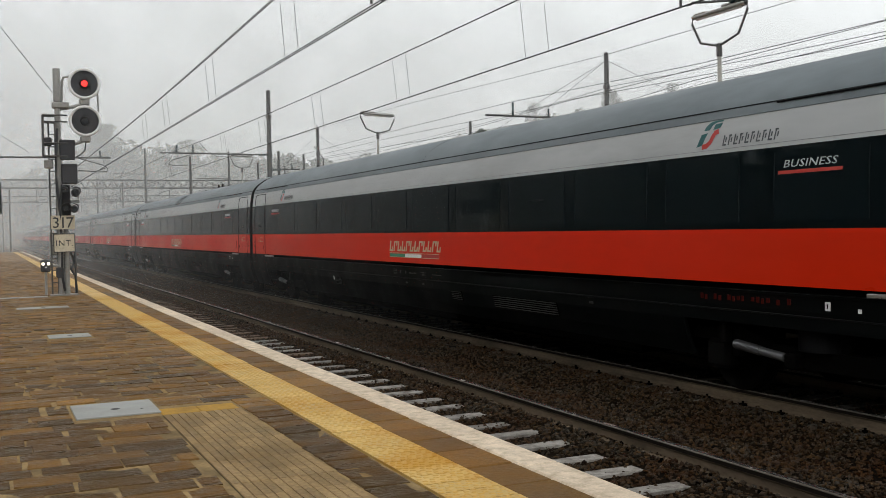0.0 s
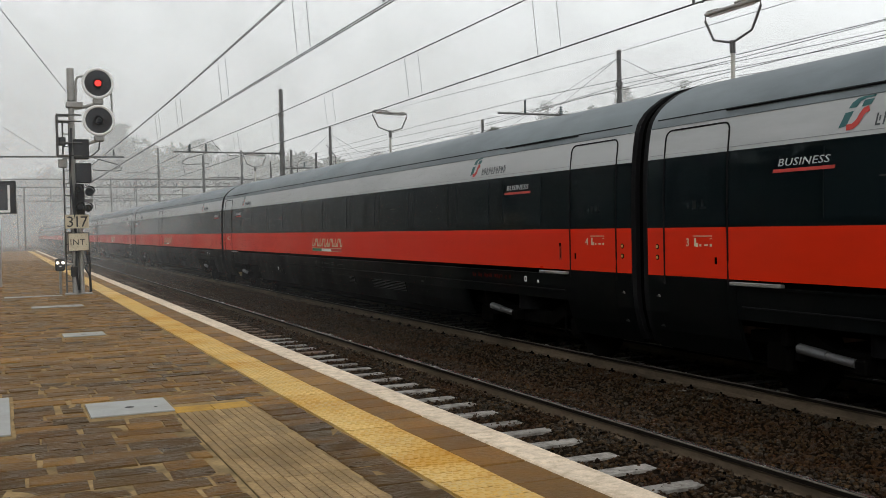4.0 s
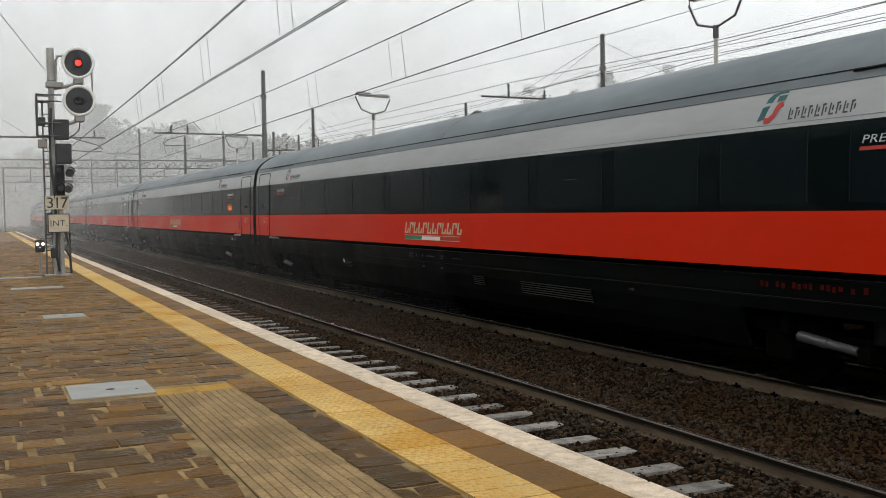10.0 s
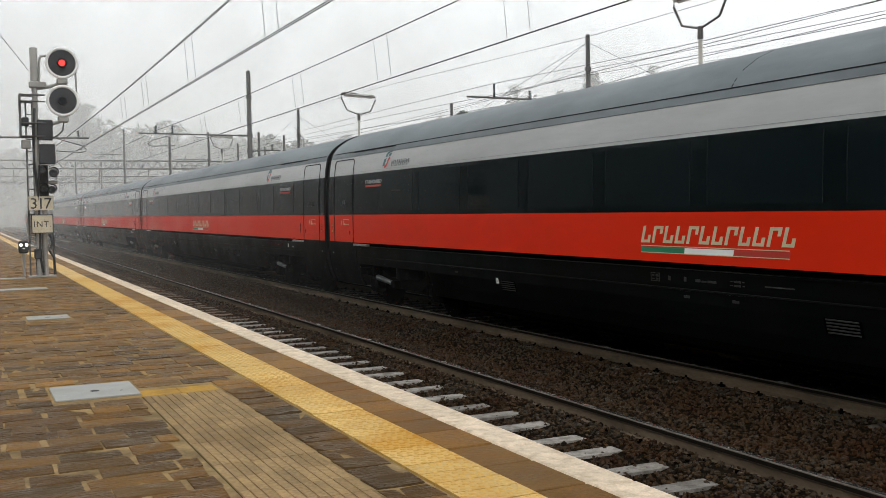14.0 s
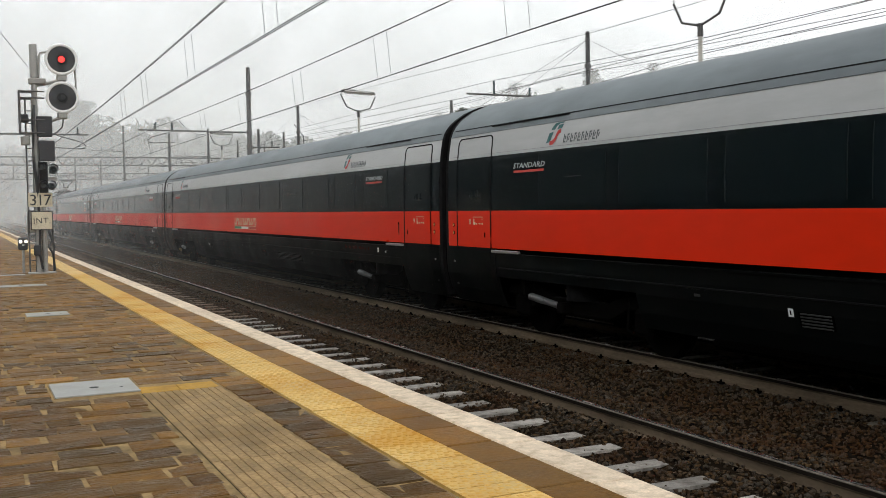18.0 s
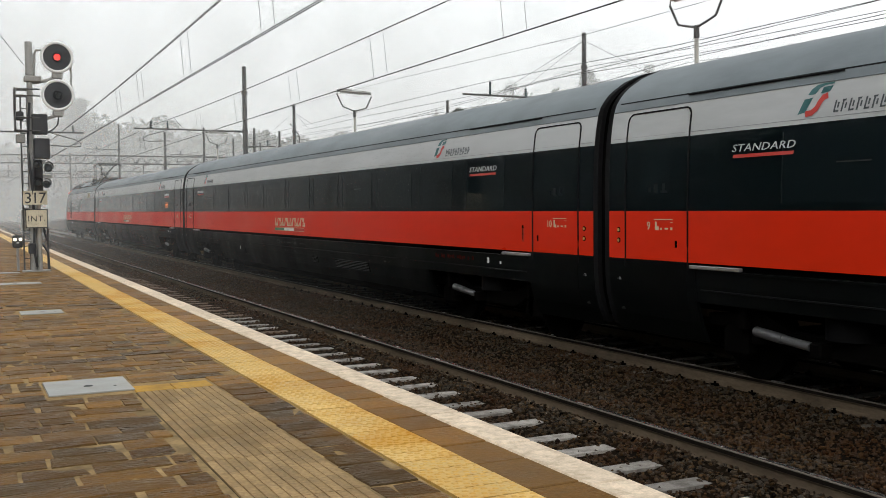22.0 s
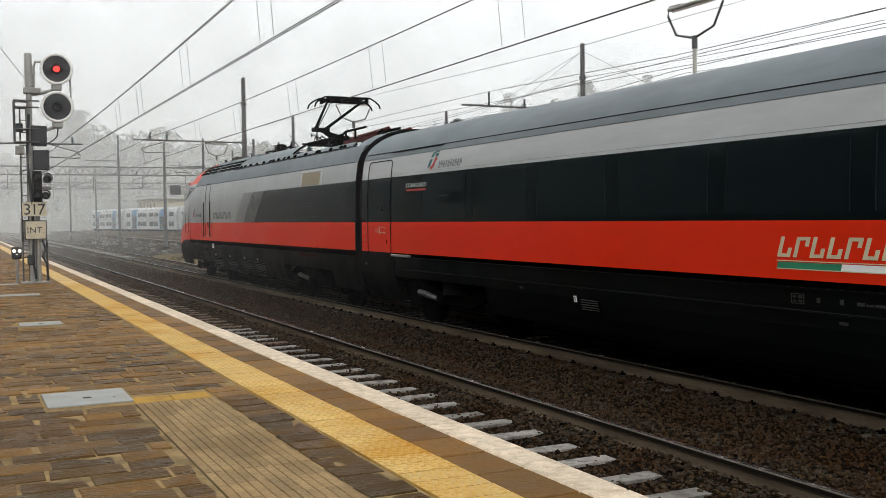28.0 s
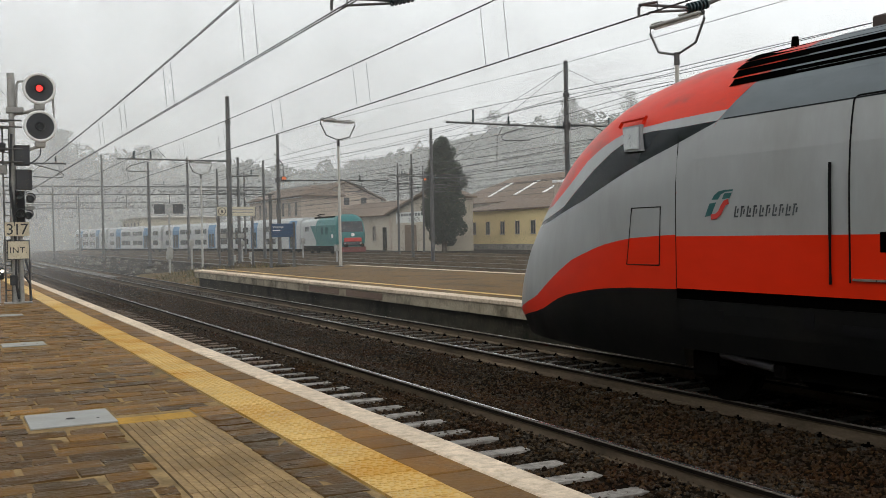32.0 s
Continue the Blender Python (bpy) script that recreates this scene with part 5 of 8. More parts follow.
    for y in (3.98, 4.52):
        pts = [(-0.86, y, 4.70), (-0.83, y, 4.79), (-0.74, y, 4.87), (-0.58, y, 4.955), (0.58, y, 4.955), (0.74, y, 4.87), (0.83, y, 4.79), (0.86, y, 4.70)]
        part("collector_strip", tube(B(), pts, 0.021, 6), UNDER, pg, "collector strip with bent horns")
        part("strip_carrier", box(B(), -0.55, 0.55, y - 0.025, y + 0.025, 4.905, 4.935), UNDER, pg)
    for x in (-0.5, 0.5):
        part("head_spring", tube(B(), [(x, 3.98, 4.95), (x, 4.10, 4.88), (x, 4.25, 4.85), (x, 4.40, 4.88), (x, 4.52, 4.95)], 0.026, 6), UNDER, pg)
        for y in (3.98, 4.52):
            part("spring_box", box(B(), x - 0.04, x + 0.04, y - 0.04, y + 0.04, 4.83, 4.95, 0.01), UNDER, pg)
    # lowered second pantograph, rust red, in its black frame
    lp = part("folded_pantograph", box(B(), -0.5, 0.5, 1.9, 2.0, 3.74, 3.82), RUSTRED, c, "folded rust-red pantograph")
    for s in (-1, 1):
        part("folded_arm", cyl(B(), (s * 0.26, 0.80, 3.90), (s * 0.34, 2.85, 3.82), 0.06, n=8), RUSTRED, lp)
        part("base_rail", box(B(), s * 0.46 - 0.04, s * 0.46 + 0.04, 0.95, 3.0, 3.70, 3.79), RUSTRED, lp)
        part("frame_tube", tube(B(), [(s * 0.42, 4.02, 3.72), (s * 0.42, 3.68, 3.96), (s * 0.42, 3.20, 3.97), (s * 0.42, 3.05, 4.02), (s * 0.42, 1.75, 4.02)], 0.028, 6), UNDER, lp, "black frame tube")
        for y in (3.62, 3.02, 2.4):
            part("frame_post", cyl(B(), (s * 0.42, y, 3.5), (s * 0.42, y, 4.0), 0.026, n=6), UNDER, lp)
        for y in (1.3, 2.4):
            ins = cyl(B(), (s * 0.44, y, 3.45), (s * 0.44, y, 3.72), 0.04, n=8)
            for j in range(4):
                cyl(ins, (s * 0.44, y, 3.50 + 0.05 * j), (s * 0.44, y, 3.525 + 0.05 * j), 0.08, n=10)
            part("base_insulator", ins, INSUL, lp, smooth=True)
    part("folded_head", tube(B(), [(-0.46, 0.95, 3.80), (-0.36, 0.95, 3.88), (0.05, 0.95, 3.90)], 0.03, 6), UNDER, lp)
    part("folded_head", tube(B(), [(-0.42, 0.70, 3.80), (-0.3, 0.70, 3.86), (0.05, 0.70, 3.86)], 0.03, 6), UNDER, lp)
    part("lower_link", cyl(B(), (0, 1.25, 3.88), (0, 2.9, 3.78), 0.05, n=8), RUSTRED, lp)
    part("cylinder_case", cyl(B(), (-0.28, 3.15, 3.70), (-0.28, 3.85, 3.70), 0.10, n=12), UNDER, lp)
    part("valve_box", box(B(), -0.62, -0.30, 3.20, 3.45, 3.55, 3.78, 0.03), UNDER, lp)
    part("air_hose", tube(B(), [(-0.5, 4.0, 3.62), (-0.55, 3.75, 3.80), (-0.5, 3.5, 3.72), (-0.52, 3.3, 3.86), (-0.5, 2.9, 3.80)], 0.016, 5), UNDER, lp)
    # coach end
    part("end_wall", prism(B(), [(-half(z) + 0.03, z) for z in (0.9, 1.9, 3.1, 3.4)] + [(half(z) - 0.03, z) for z in (3.4, 3.1, 1.9, 0.9)], 0.0, 0.06), UNDER, c)
    bm = B()
    zs = [0.6, 1.3, 1.9, 2.72, 3.10, 3.3, 3.52, 3.70, 3.86, 3.95, 3.985]
    w = [(-(half(z) + 0.006), flat(z) + (0.02 if z > 3.2 else 0)) for z in zs] + [(half(z) + 0.006, flat(z) + (0.02 if z > 3.2 else 0)) for z in zs[-2::-1]]
    prism(bm, w + [(x * 0.93, z - 0.05) for x, z in w][::-1], -0.18, -0.142)
    part("end_collar", bm, RUBBER, c)
    part("coupler_housing", box(B(), -0.4, 0.4, 20.3, 20.75, 0.55, 0.95, 0.05), UNDER, c)
    # the power car's dampers get a darker colour than the coaches'
    bogie(c, 3.1, mat("dark_damper", (0.03, 0.03, 0.03), 0.5, metal=0.2))
    bogie(c, 14.4, mat("dark_damper", (0.03, 0.03, 0.03), 0.5, metal=0.2))
    return c


SECTION["now"] = WIDE_CAR
POWER = power_car()

# ---- overhead line ----
def wire(parent, name, pts, r=0.009, n=5, label=""):
    return part(name, tube(B(), pts, r, n), WIREM, parent, label)


def sag(x, y0, y1, z, depth, n=14, stagger=0.0):
    out = []
    for i in range(n + 1):
        f = i / n
        out.append((x + stagger * (1 - 2 * f), y0 + (y1 - y0) * f, z - depth * 4 * f * (1 - f)))
    return out


def catenary(x, supports, contact, tops, depth, near_drops, label, stagger=0.12, r=0.009, double=0.0, drops=(), lean=0.0):
    """Messenger and contact wires over one track, with droppers in pairs, in spans between supports."""
    c = thing("overhead_line", label, "overhead line", "overhead lines")
    for j, (a, b) in enumerate(zip(supports, supports[1:])):
        st = stagger * (-1) ** j
        ta, tb = (tops, tops) if isinstance(tops, float) else (tops[j], tops[j + 1])
        hang = [(px, py, pz + ta + (tb - ta) * i / 18) for i, (px, py, pz) in enumerate(sag(x, a, b, 0.0, depth, 18, st))]
        for d in (-double, double) if double else (0.0,):
            wire(c, "messenger_wire", [(px + d + lean, py, pz) for px, py, pz in hang], r)
            wire(c, "contact_wire", [(px + d * 1.5, py, pz) for px, py, pz in sag(x, a, b, contact, 0.0, 2, st)], r)
        if near_drops:
            for y in drops or [16.0 + 6.4 * i for i in range(-8, 24)]:
                if not a + 1.0 < y < b - 1.0:
                    continue
                for dy in (-0.40, 0.40):
                    g = (y + dy - a) / (b - a)
                    xx = x + st * (1 - 2 * g)
                    wire(c, "dropper", [(xx, y + dy, contact), (xx + lean, y + dy, ta + (tb - ta) * g - depth * 4 * g * (1 - g))], 0.005, 4)
    return c


catenary(T1, [-38.0, 12.3, 48.5, 96.0, 150.0], 4.92, [6.4, 6.10, 5.80, 6.0, 6.0], 0.10, True, "overhead line above the near track", 0.0, 0.010, 0.018, [3.6, 10.0, 16.4, 22.85, 29.05, 33.2, 39.0, 44.6] + [51.0 + 6.3 * i for i in range(14)], -0.08)
catenary(T2, [-40.0, 11.0, 51.0, 98.0, 152.0], 4.94, [6.4, 6.05, 6.10, 6.4, 6.4], 0.17, True, "overhead line above the train's track", 0.0, 0.013, 0.0, [2.6, 8.9, 15.19, 21.32, 27.7, 34.0, 40.2, 46.0] + [54.0 + 6.3 * i for i in range(14)], -0.10)
for x, s0 in ((25.0, 34.0), (29.5, 40.0), (34.0, 44.0), (39.0, 50.0), (44.5, 55.0)):
    catenary(x, [s0 - 50, s0, s0 + 46, s0 + 96, s0 + 150], 5.2, 6.5, 0.35, x < 30, "overhead line above the yard tracks", 0.15, 0.012)
extra = thing("feeder_wires", "bare feeder wires strung along the mast tops", "wire", "overhead lines")
for x, z, d in ((21.4, 7.0, 0.4), (23.3, 7.6, 0.4), (26.8, 7.2, 0.5), (28.2, 8.0, 0.6), (31.5, 8.5, 0.4), (32.4, 7.0, 0.4), (36.5, 8.2, 0.6), (37.2, 7.1, 0.5), (41.6, 8.6, 0.7), (24.1, 5.6, 0.3), (27.5, 5.9, 0.3), (30.3, 6.1, 0.4), (33.3, 5.5, 0.3), (35.3, 6.4, 0.4), (40.3, 6.2, 0.4), (43.1, 7.6, 0.5)):
    for a, b in ((-16, 34), (34, 80), (80, 130)):
        wire(extra, "feeder_wire", sag(x, a, b, z, d, 12), 0.010)
for line in ([(22.9, -16, 8.7), (22.9, 34, 8.82), (22.9, 54, 9.35), (22.9, 69, 9.6), (22.9, 118, 10.0)], [(18.58, -16, 6.3), (18.58, 23, 6.5), (18.58, 34, 6.78), (18.58, 44, 6.85), (18.58, 110, 6.9)], [(20.17, -16, 7.2), (20.17, 25.2, 6.75), (20.17, 34, 6.67), (20.17, 51, 6.95), (20.17, 80, 7.0)], [(20.6, -16, 6.9), (20.6, 25.7, 6.5), (20.6, 31.5, 6.2), (20.6, 42, 6.38), (20.6, 63, 6.85), (20.6, 110, 7.0)], [(20.6, -16, 5.2), (20.6, 110, 5.2)]):
    wire(extra, "strung_wire", line, 0.010)
for a, b in (((22.9, 34, 8.6), (20.0, 41, 5.6)), ((22.9, 34, 8.6), (25.6, 30, 5.9)), ((22.9, 34, 8.6), (21.3, 41, 5.4)), ((16.0, 50.7, 7.0), (19.5, 47, 3.8)), ((16.0, 50.7, 7.0), (13.2, 55, 3.8)), ((16.0, 50.7, 7.0), (17.6, 46.4, 3.4)), ((-0.7, 14, 5.9), (1.80, 30, 5.93)), ((-0.6, 40, 6.45), (2.2, 47.5, 5.35)), ((-0.6, 43, 6.0), (0.9, 47.5, 5.35))):
    wire(extra, "guy_wire", [a, b], 0.008)


def insulator(parent, a, b, r=0.055, n=5, m=INSUL):
    a, b = Vector(a), Vector(b)
    bm = B()
    cyl(bm, a, b, r * 0.4, n=8)
    for i in range(n):
        f = (i + 0.5) / n
        p, d = a.lerp(b, f), (b - a).normalized() * 0.012
        cyl(bm, p - d, p + d, r, n=12)
    return part("insulator", bm, m, parent, "ribbed insulator", smooth=True)


# registration arms that reach in from outside the view, on a head beam above
head = thing("head_span", "steel head beam with registration arms and ribbed insulators", "overhead structure")
part("beam", box(B(), -7.0, 23.0, 11.3, 11.7, 8.2, 8.5), MASTG, head)
for x in (-6.8, 22.8):
    part("mast", box(B(), x - 0.15, x + 0.15, 11.35, 11.65, -0.3, 8.2), MASTG, head)
for x, y in ((T1, 12.3), (T2, 11.1)):
    part("drop_tube", cyl(B(), (x + 2.2, y - 0.2, 5.5), (x + 2.2, y - 0.2, 8.25), 0.05, n=8), MASTG, head)
    part("stay_tube", cyl(B(), (x + 2.2, y - 0.2, 5.62), (x + 1.04, y - 0.1, 5.16), 0.028, n=8), MASTG, head)
    insulator(head, (x + 1.04, y - 0.1, 5.16), (x + 0.70, y - 0.06, 5.07), 0.072, 6)
    part("arm_tube", tube(B(), [(x + 0.70, y - 0.06, 5.085), (x - 0.05, y, 5.07), (x - 0.10, y, 5.02), (x - 0.10, y, 4.90)], 0.022, 6), MASTG, head)
    part("arm_tube", tube(B(), [(x + 0.70, y - 0.06, 5.045), (x + 0.10, y, 4.98), (x + 0.04, y, 4.94)], 0.018, 6), MASTG, head)
    part("arm_clip", tube(B(), [(x - 0.10, y, 5.06), (x + 0.02, y - 0.25, 5.06), (x + 0.02, y - 0.25, 4.93)], 0.02, 6), MASTG, head)


def mast(x, y, base, top, r=0.11, material=MASTG, label="slender grey steel overhead line mast"):
    m = thing("catenary_mast", label, "mast", "overhead line masts", m=pose(x, y, 0))
    part("pole", cyl(B(), (0, 0, base + 0.02), (0, 0, top), r * 1.1, r * 0.75, 12), material, m, smooth=True)
    part("footing", box(B(), -0.25, 0.25, -0.25, 0.25, base - 0.5, base + 0.10, 0.03), WALLDARK, m)
    part("cap", cyl(B(), (0, 0, top), (0, 0, top + 0.06), r * 0.9, r * 0.5, 12), material, m)
    part("band", cyl(B(), (0, 0, top - 1.4), (0, 0, top - 1.25), r * 1.15, n=12), material, m)
    return m


def bracket(m, reach, z, wire_x, wire_z=4.95, drop=True):
    """A tubular bracket from a mast: horizontal bar, pin insulator for the messenger and a curved registration arm."""
    s = 1 if reach > 0 else -1
    part("bracket_tube", tube(B(), [(0, 0, z), (reach, 0, z + 0.04)], 0.042, 6), MASTG, m)
    part("clamp", cyl(B(), (0, 0, z - 0.1), (0, 0, z + 0.12), 0.16, n=10), MASTG, m)
    insulator(m, (wire_x, 0, z + 0.03), (wire_x, 0, z + 0.36), 0.07, 4)
    insulator(m, (0.15 * s, 0, z), (0.6 * s, 0, z), 0.065, 5)
    if drop:
        part("registration_arm", tube(B(), [(wire_x - 0.9 * s, 0, z), (wire_x - 0.35 * s, 0, z - 0.16), (wire_x + 0.15 * s, 0, z - 0.30), (wire_x + 0.34 * s, 0, z - 0.46), (wire_x + 0.30 * s, 0, z - 0.56), (wire_x + 0.1 * s, 0, z - 0.60), (wire_x - 0.95 * s, 0, z - 0.55)], 0.026, 6), MASTG, m)
        part("jumper", tube(B(), [(wire_x, 0, z + 0.3), (wire_x + 0.3 * s, 0.4, z - 0.4), (wire_x + 0.1 * s, 0.8, wire_z)], 0.012, 5), WIREM, m)


m1 = mast(13.6, 51.5, PLAT - 0.1, 9.3, 0.14)
bracket(m1, -5.6, 5.98, 8.8 - 13.6)
bracket(m1, 1.6, 5.2, 1.2, drop=False)
part("jumper", tube(B(), [(-3.7, 0, 6.67), (-3.45, 0, 6.35), (-3.15, 0, 6.05), (-2.75, 0, 5.86), (-2.35, 0, 5.84), (-2.05, 0, 6.0)], 0.016, 5), WIREM, m1)
for a in (-4.75, -3.95):
    insulator(m1, (a, 0, 6.02), (a, 0, 6.42), 0.085, 4)
m2 = mast(22.9, 34.0, -0.2, 8.85, 0.12)
bracket(m2, -5.5, 6.2, 20.17 - 22.9)
bracket(m2, 3.4, 6.3, 25.0 - 22.9)
part("stub_insulator", cyl(B(), (18.58 - 22.9, 0, 6.25), (18.58 - 22.9, 0, 6.75), 0.045, n=8), INSUL, m2)
m3 = mast(16.0, 50.7, PLAT - 0.1, 7.3, 0.10)
bracket(m3, 6.2, 4.95, 20.6 - 16.0, 4.4)
mast(-1.9, 47.5, 0.4, 8.0, 0.13)
left = bpy.context.scene.objects["catenary_mast.003"]
bracket(left, 7.1, 5.40, 4.75 + 1.9)
for x, y, t in ((15.2, 107.6, 10.8), (21.3, 95.8, 9.7), (21.3, 77.9, 8.3), (15.3, 83.0, 8.2), (26.0, 86.7, 8.8), (61.5, 132.0, 11.5)):
    mm = mast(x, y, -0.25, t, 0.13)
    bracket(mm, -3.2 if x < 40 else 3.0, t - 2.6, -2.2 if x < 40 else 2.2, t - 3.8)
m7 = mast(45.3, 92.0, -0.25, 12.8, 0.2)
bracket(m7, 4.6, 8.05, 3.2, 6.6)
bracket(m7, -6.2, 8.1, -3.0, 6.6)
for x, y, t in ((31.5, 64, 8.6), (36.5, 78, 8.9), (41.5, 92, 9.2), (27.2, 108, 9.5), (33.0, 118, 9.8), (12.6, 130, 9), (-3.5, 96, 8.5), (18.0, 150, 9.5), (52.0, 108, 10.2)):
    mm = mast(x, y, -0.3, t, 0.12)
    bracket(mm, -3.4, t - 2.5, -2.3, t - 3.7)
    if x > 25:
        bracket(mm, 3.2, t - 2.6, 2.2, t - 3.8)


def gantry(y, x0, x1, z0, z1, label):
    g = thing("signal_gantry", label, "gantry", "lattice gantries")
    for yy in (y - 0.35, y + 0.35):
        for z in (z0, z1):
            part("chord", box(B(), x0, x1, yy - 0.05, yy + 0.05, z - 0.05, z + 0.05), MASTG, g)
        n = int((x1 - x0) / 1.1)
        for i in range(n):
            a = x0 + (x1 - x0) * i / n
            b = x0 + (x1 - x0) * (i + 0.5) / n
            c = x0 + (x1 - x0) * (i + 1) / n
            part("lattice_bar", tube(B(), [(a, yy, z0), (b, yy, z1), (c, yy, z0)], 0.035, 4), MASTG, g)
    for x in (x0 + 0.3, x1 - 0.3, 2.2):
        for yy in (y - 0.3, y + 0.3):
            part("leg", box(B(), x - 0.07, x + 0.07, yy - 0.07, yy + 0.07, -0.3, z0), MASTG, g)
    for x in (4.75, 8.8, 13.0, 18.0, 22.5):
        if x0 < x < x1:
            part("drop_post", cyl(B(), (x, y, z0 - 1.5), (x, y, z0), 0.05, n=8), MASTG, g)
            part("drop_arm", tube(B(), [(x - 1.2, y, z0 - 1.4), (x + 0.2, y, z0 - 1.3), (x + 0.9, y, z0 - 1.1)], 0.03, 5), MASTG, g)
    return g


gantry(110, -14, 34, 6.85, 7.68, "long lattice steel gantry across the tracks, fading in fog")
gantry(158, -18, 40, 6.9, 7.8, "second lattice steel gantry deep in the fog")


# ---- platform lamps: a hoop with a tube on a pale pole ----
def platform_lamp(x, y, turn=0.0, foot=0.0):
    l = thing("platform_lamp", "pale grey lamp pole with a wide hoop holding a lamp tube", "lamp post", "platform lamps", m=pose(x, y, PLAT, 0, 0, turn))
    part("pole", cyl(B(), (0, 0, foot), (0, 0, 5.8), 0.08, 0.05, 14), mat("pale_painted_pole", (0.42, 0.41, 0.37), 0.5, vary=0.1, scale=2, stain=(0.26, 0.24, 0.2), sscale=2, samount=0.5), l, smooth=True)
    part("collar", cyl(B(), (0, 0, 5.62), (0, 0, 5.95), 0.075, 0.07, 12), MASTG, l)
    part("hoop", tube(B(), [(0, 1.02, 6.80), (0, 1.05, 6.62), (0, 0.72, 6.08), (0, 0.12, 5.92), (0, -0.12, 5.92), (0, -0.72, 6.08), (0, -1.05, 6.62), (0, -1.02, 6.80)], 0.032, 8), MASTG, l, smooth=True)
    head = part("lamp_head", tube(B(), [(0, 1.02, 6.80), (0, -1.02, 6.80)], 0.045, 8), MASTG, l)
    part("housing", box(B(), -0.11, 0.11, -0.98, 0.98, 6.73, 6.82, 0.03), GALV, head, "long grey lamp housing")
    part("reflector", box(B(), -0.09, 0.09, -0.92, -0.15, 6.82, 6.89, 0.03), GALV, head)
    part("reflector", box(B(), -0.09, 0.09, 0.45, 0.92, 6.82, 6.86, 0.02), GALV, head)
    part("lamp_tube", cyl(B(), (0, 0.85, 6.715), (0, -0.85, 6.715), 0.035, n=8), WHITE, head)
    part("base_plate", box(B(), -0.2, 0.2, -0.2, 0.2, foot, foot + 0.03), MASTG, l)
    return l


platform_lamp(16.5, 70.0, -60, -0.86)
platform_lamp(16.75, 43.8, -70)
platform_lamp(17.02, 20.2)
platform_lamp(16.6, -4.0)


# ---- the signal on the near platform ----
def signal():
    s = thing("railway_signal", "tall grey signal post with a lit red lamp and plates", "signal", m=pose(1.58, 25.06, PLAT))
    part("post", cyl(B(), (0, 0, 0), (0, 0, 5.30), 0.065, n=14), GALV, s, smooth=True)
    part("post_sleeve", cyl(B(), (0, 0, 4.55), (0, 0, 5.30), 0.085, n=14), GALV, s, smooth=True)
    part("lower_pipe", cyl(B(), (0.13, 0, 0), (0.13, 0, 1.6), 0.055, n=12), GALV, s, smooth=True)
    part("base_plate", box(B(), -0.25, 0.35, -0.2, 0.2, 0, 0.03), GALV, s)
    for z, lit in ((4.98, True), (4.10, False)):
        h = part("lamp_disc", cyl(B(), (0.61, -0.04, z), (0.61, 0.0, z), 0.305, n=40), SIGNALBLACK, s, "round black lamp disc with a white rim", smooth=True)
        rim = B()
        pts = [(0.61 + 0.335 * math.cos(a), -0.03, z + 0.335 * math.sin(a)) for a in np.linspace(0, 2 * math.pi, 41)]
        for p, q in zip(pts, pts[1:]):
            cyl(rim, p, q, 0.036, n=8, caps=False)
        part("white_rim", rim, WHITE, h, smooth=True)
        part("lens_hood", cyl(B(), (0.61, -0.10, z), (0.61, -0.03, z), 0.10, 0.115, 20, caps=False), SIGNALBLACK, h)
        part("lens", cyl(B(), (0.61, -0.065, z), (0.61, -0.04, z), 0.068, n=20), REDLED if lit else GLASS, h, "red glowing lens" if lit else "dark lens")
        part("lamp_housing", cyl(B(), (0.61, 0.0, z), (0.61, 0.25, z), 0.17, n=18), SIGNALBLACK, h)
        part("lamp_socket", box(B(), 0.49, 0.73, -0.02, 0.16, z - 0.50, z - 0.34, 0.03), GALV, s)
        part("bracket", tube(B(), [(0.03, 0, z - 0.62), (0.35, 0.05, z - 0.55), (0.61, 0.07, z - 0.45)], 0.045, 6), GALV, s)
    part("conduit", tube(B(), [(0.10, 0, 4.4), (0.12, 0, 5.02), (0.16, 0, 5.12), (0.30, 0.02, 5.14)], 0.028, 8), GALV, s)
    part("conduit", tube(B(), [(0.90, 0.05, 4.95), (0.92, 0.05, 4.5), (0.92, 0.05, 4.2)], 0.025, 8), GALV, s)
    part("clamp", box(B(), -0.12, 0.26, -0.10, 0.10, 4.38, 4.52, 0.02), GALV, s)
    for z0, z1, x0, x1 in ((3.18, 3.64, 0.02, 0.36), (2.62, 3.08, 0.05, 0.40)):
        part("black_box", box(B(), x0, x1, -0.18, 0.14, z0, z1, 0.012), SIGNALBLACK, s, "black equipment box")
    for x, z, r in ((0.10, 2.46, 0.085), (0.34, 2.40, 0.10), (0.12, 2.04, 0.09), (0.30, 2.02, 0.09)):
        a = part("aux_lamp", cyl(B(), (x, -0.20, z), (x, 0.05, z), r, r * 0.8, 16), SIGNALBLACK, s, "hooded auxiliary lamp", smooth=True)
        part("hood", cyl(B(), (x, -0.34, z + 0.03), (x, -0.20, z + 0.02), r * 1.12, r, 16, caps=False), SIGNALBLACK, a)
        part("glass", cyl(B(), (x, -0.215, z), (x, -0.205, z), r * 0.7, n=14), GLASS, a)
    part("lamp_plate", box(B(), 0.02, 0.44, -0.02, 0.03, 2.16, 2.24, 0.01), GALV, s)
    part("aux_bracket", box(B(), 0.04, 0.24, -0.05, 0.05, 1.80, 2.60, 0.01), SIGNALBLACK, s)
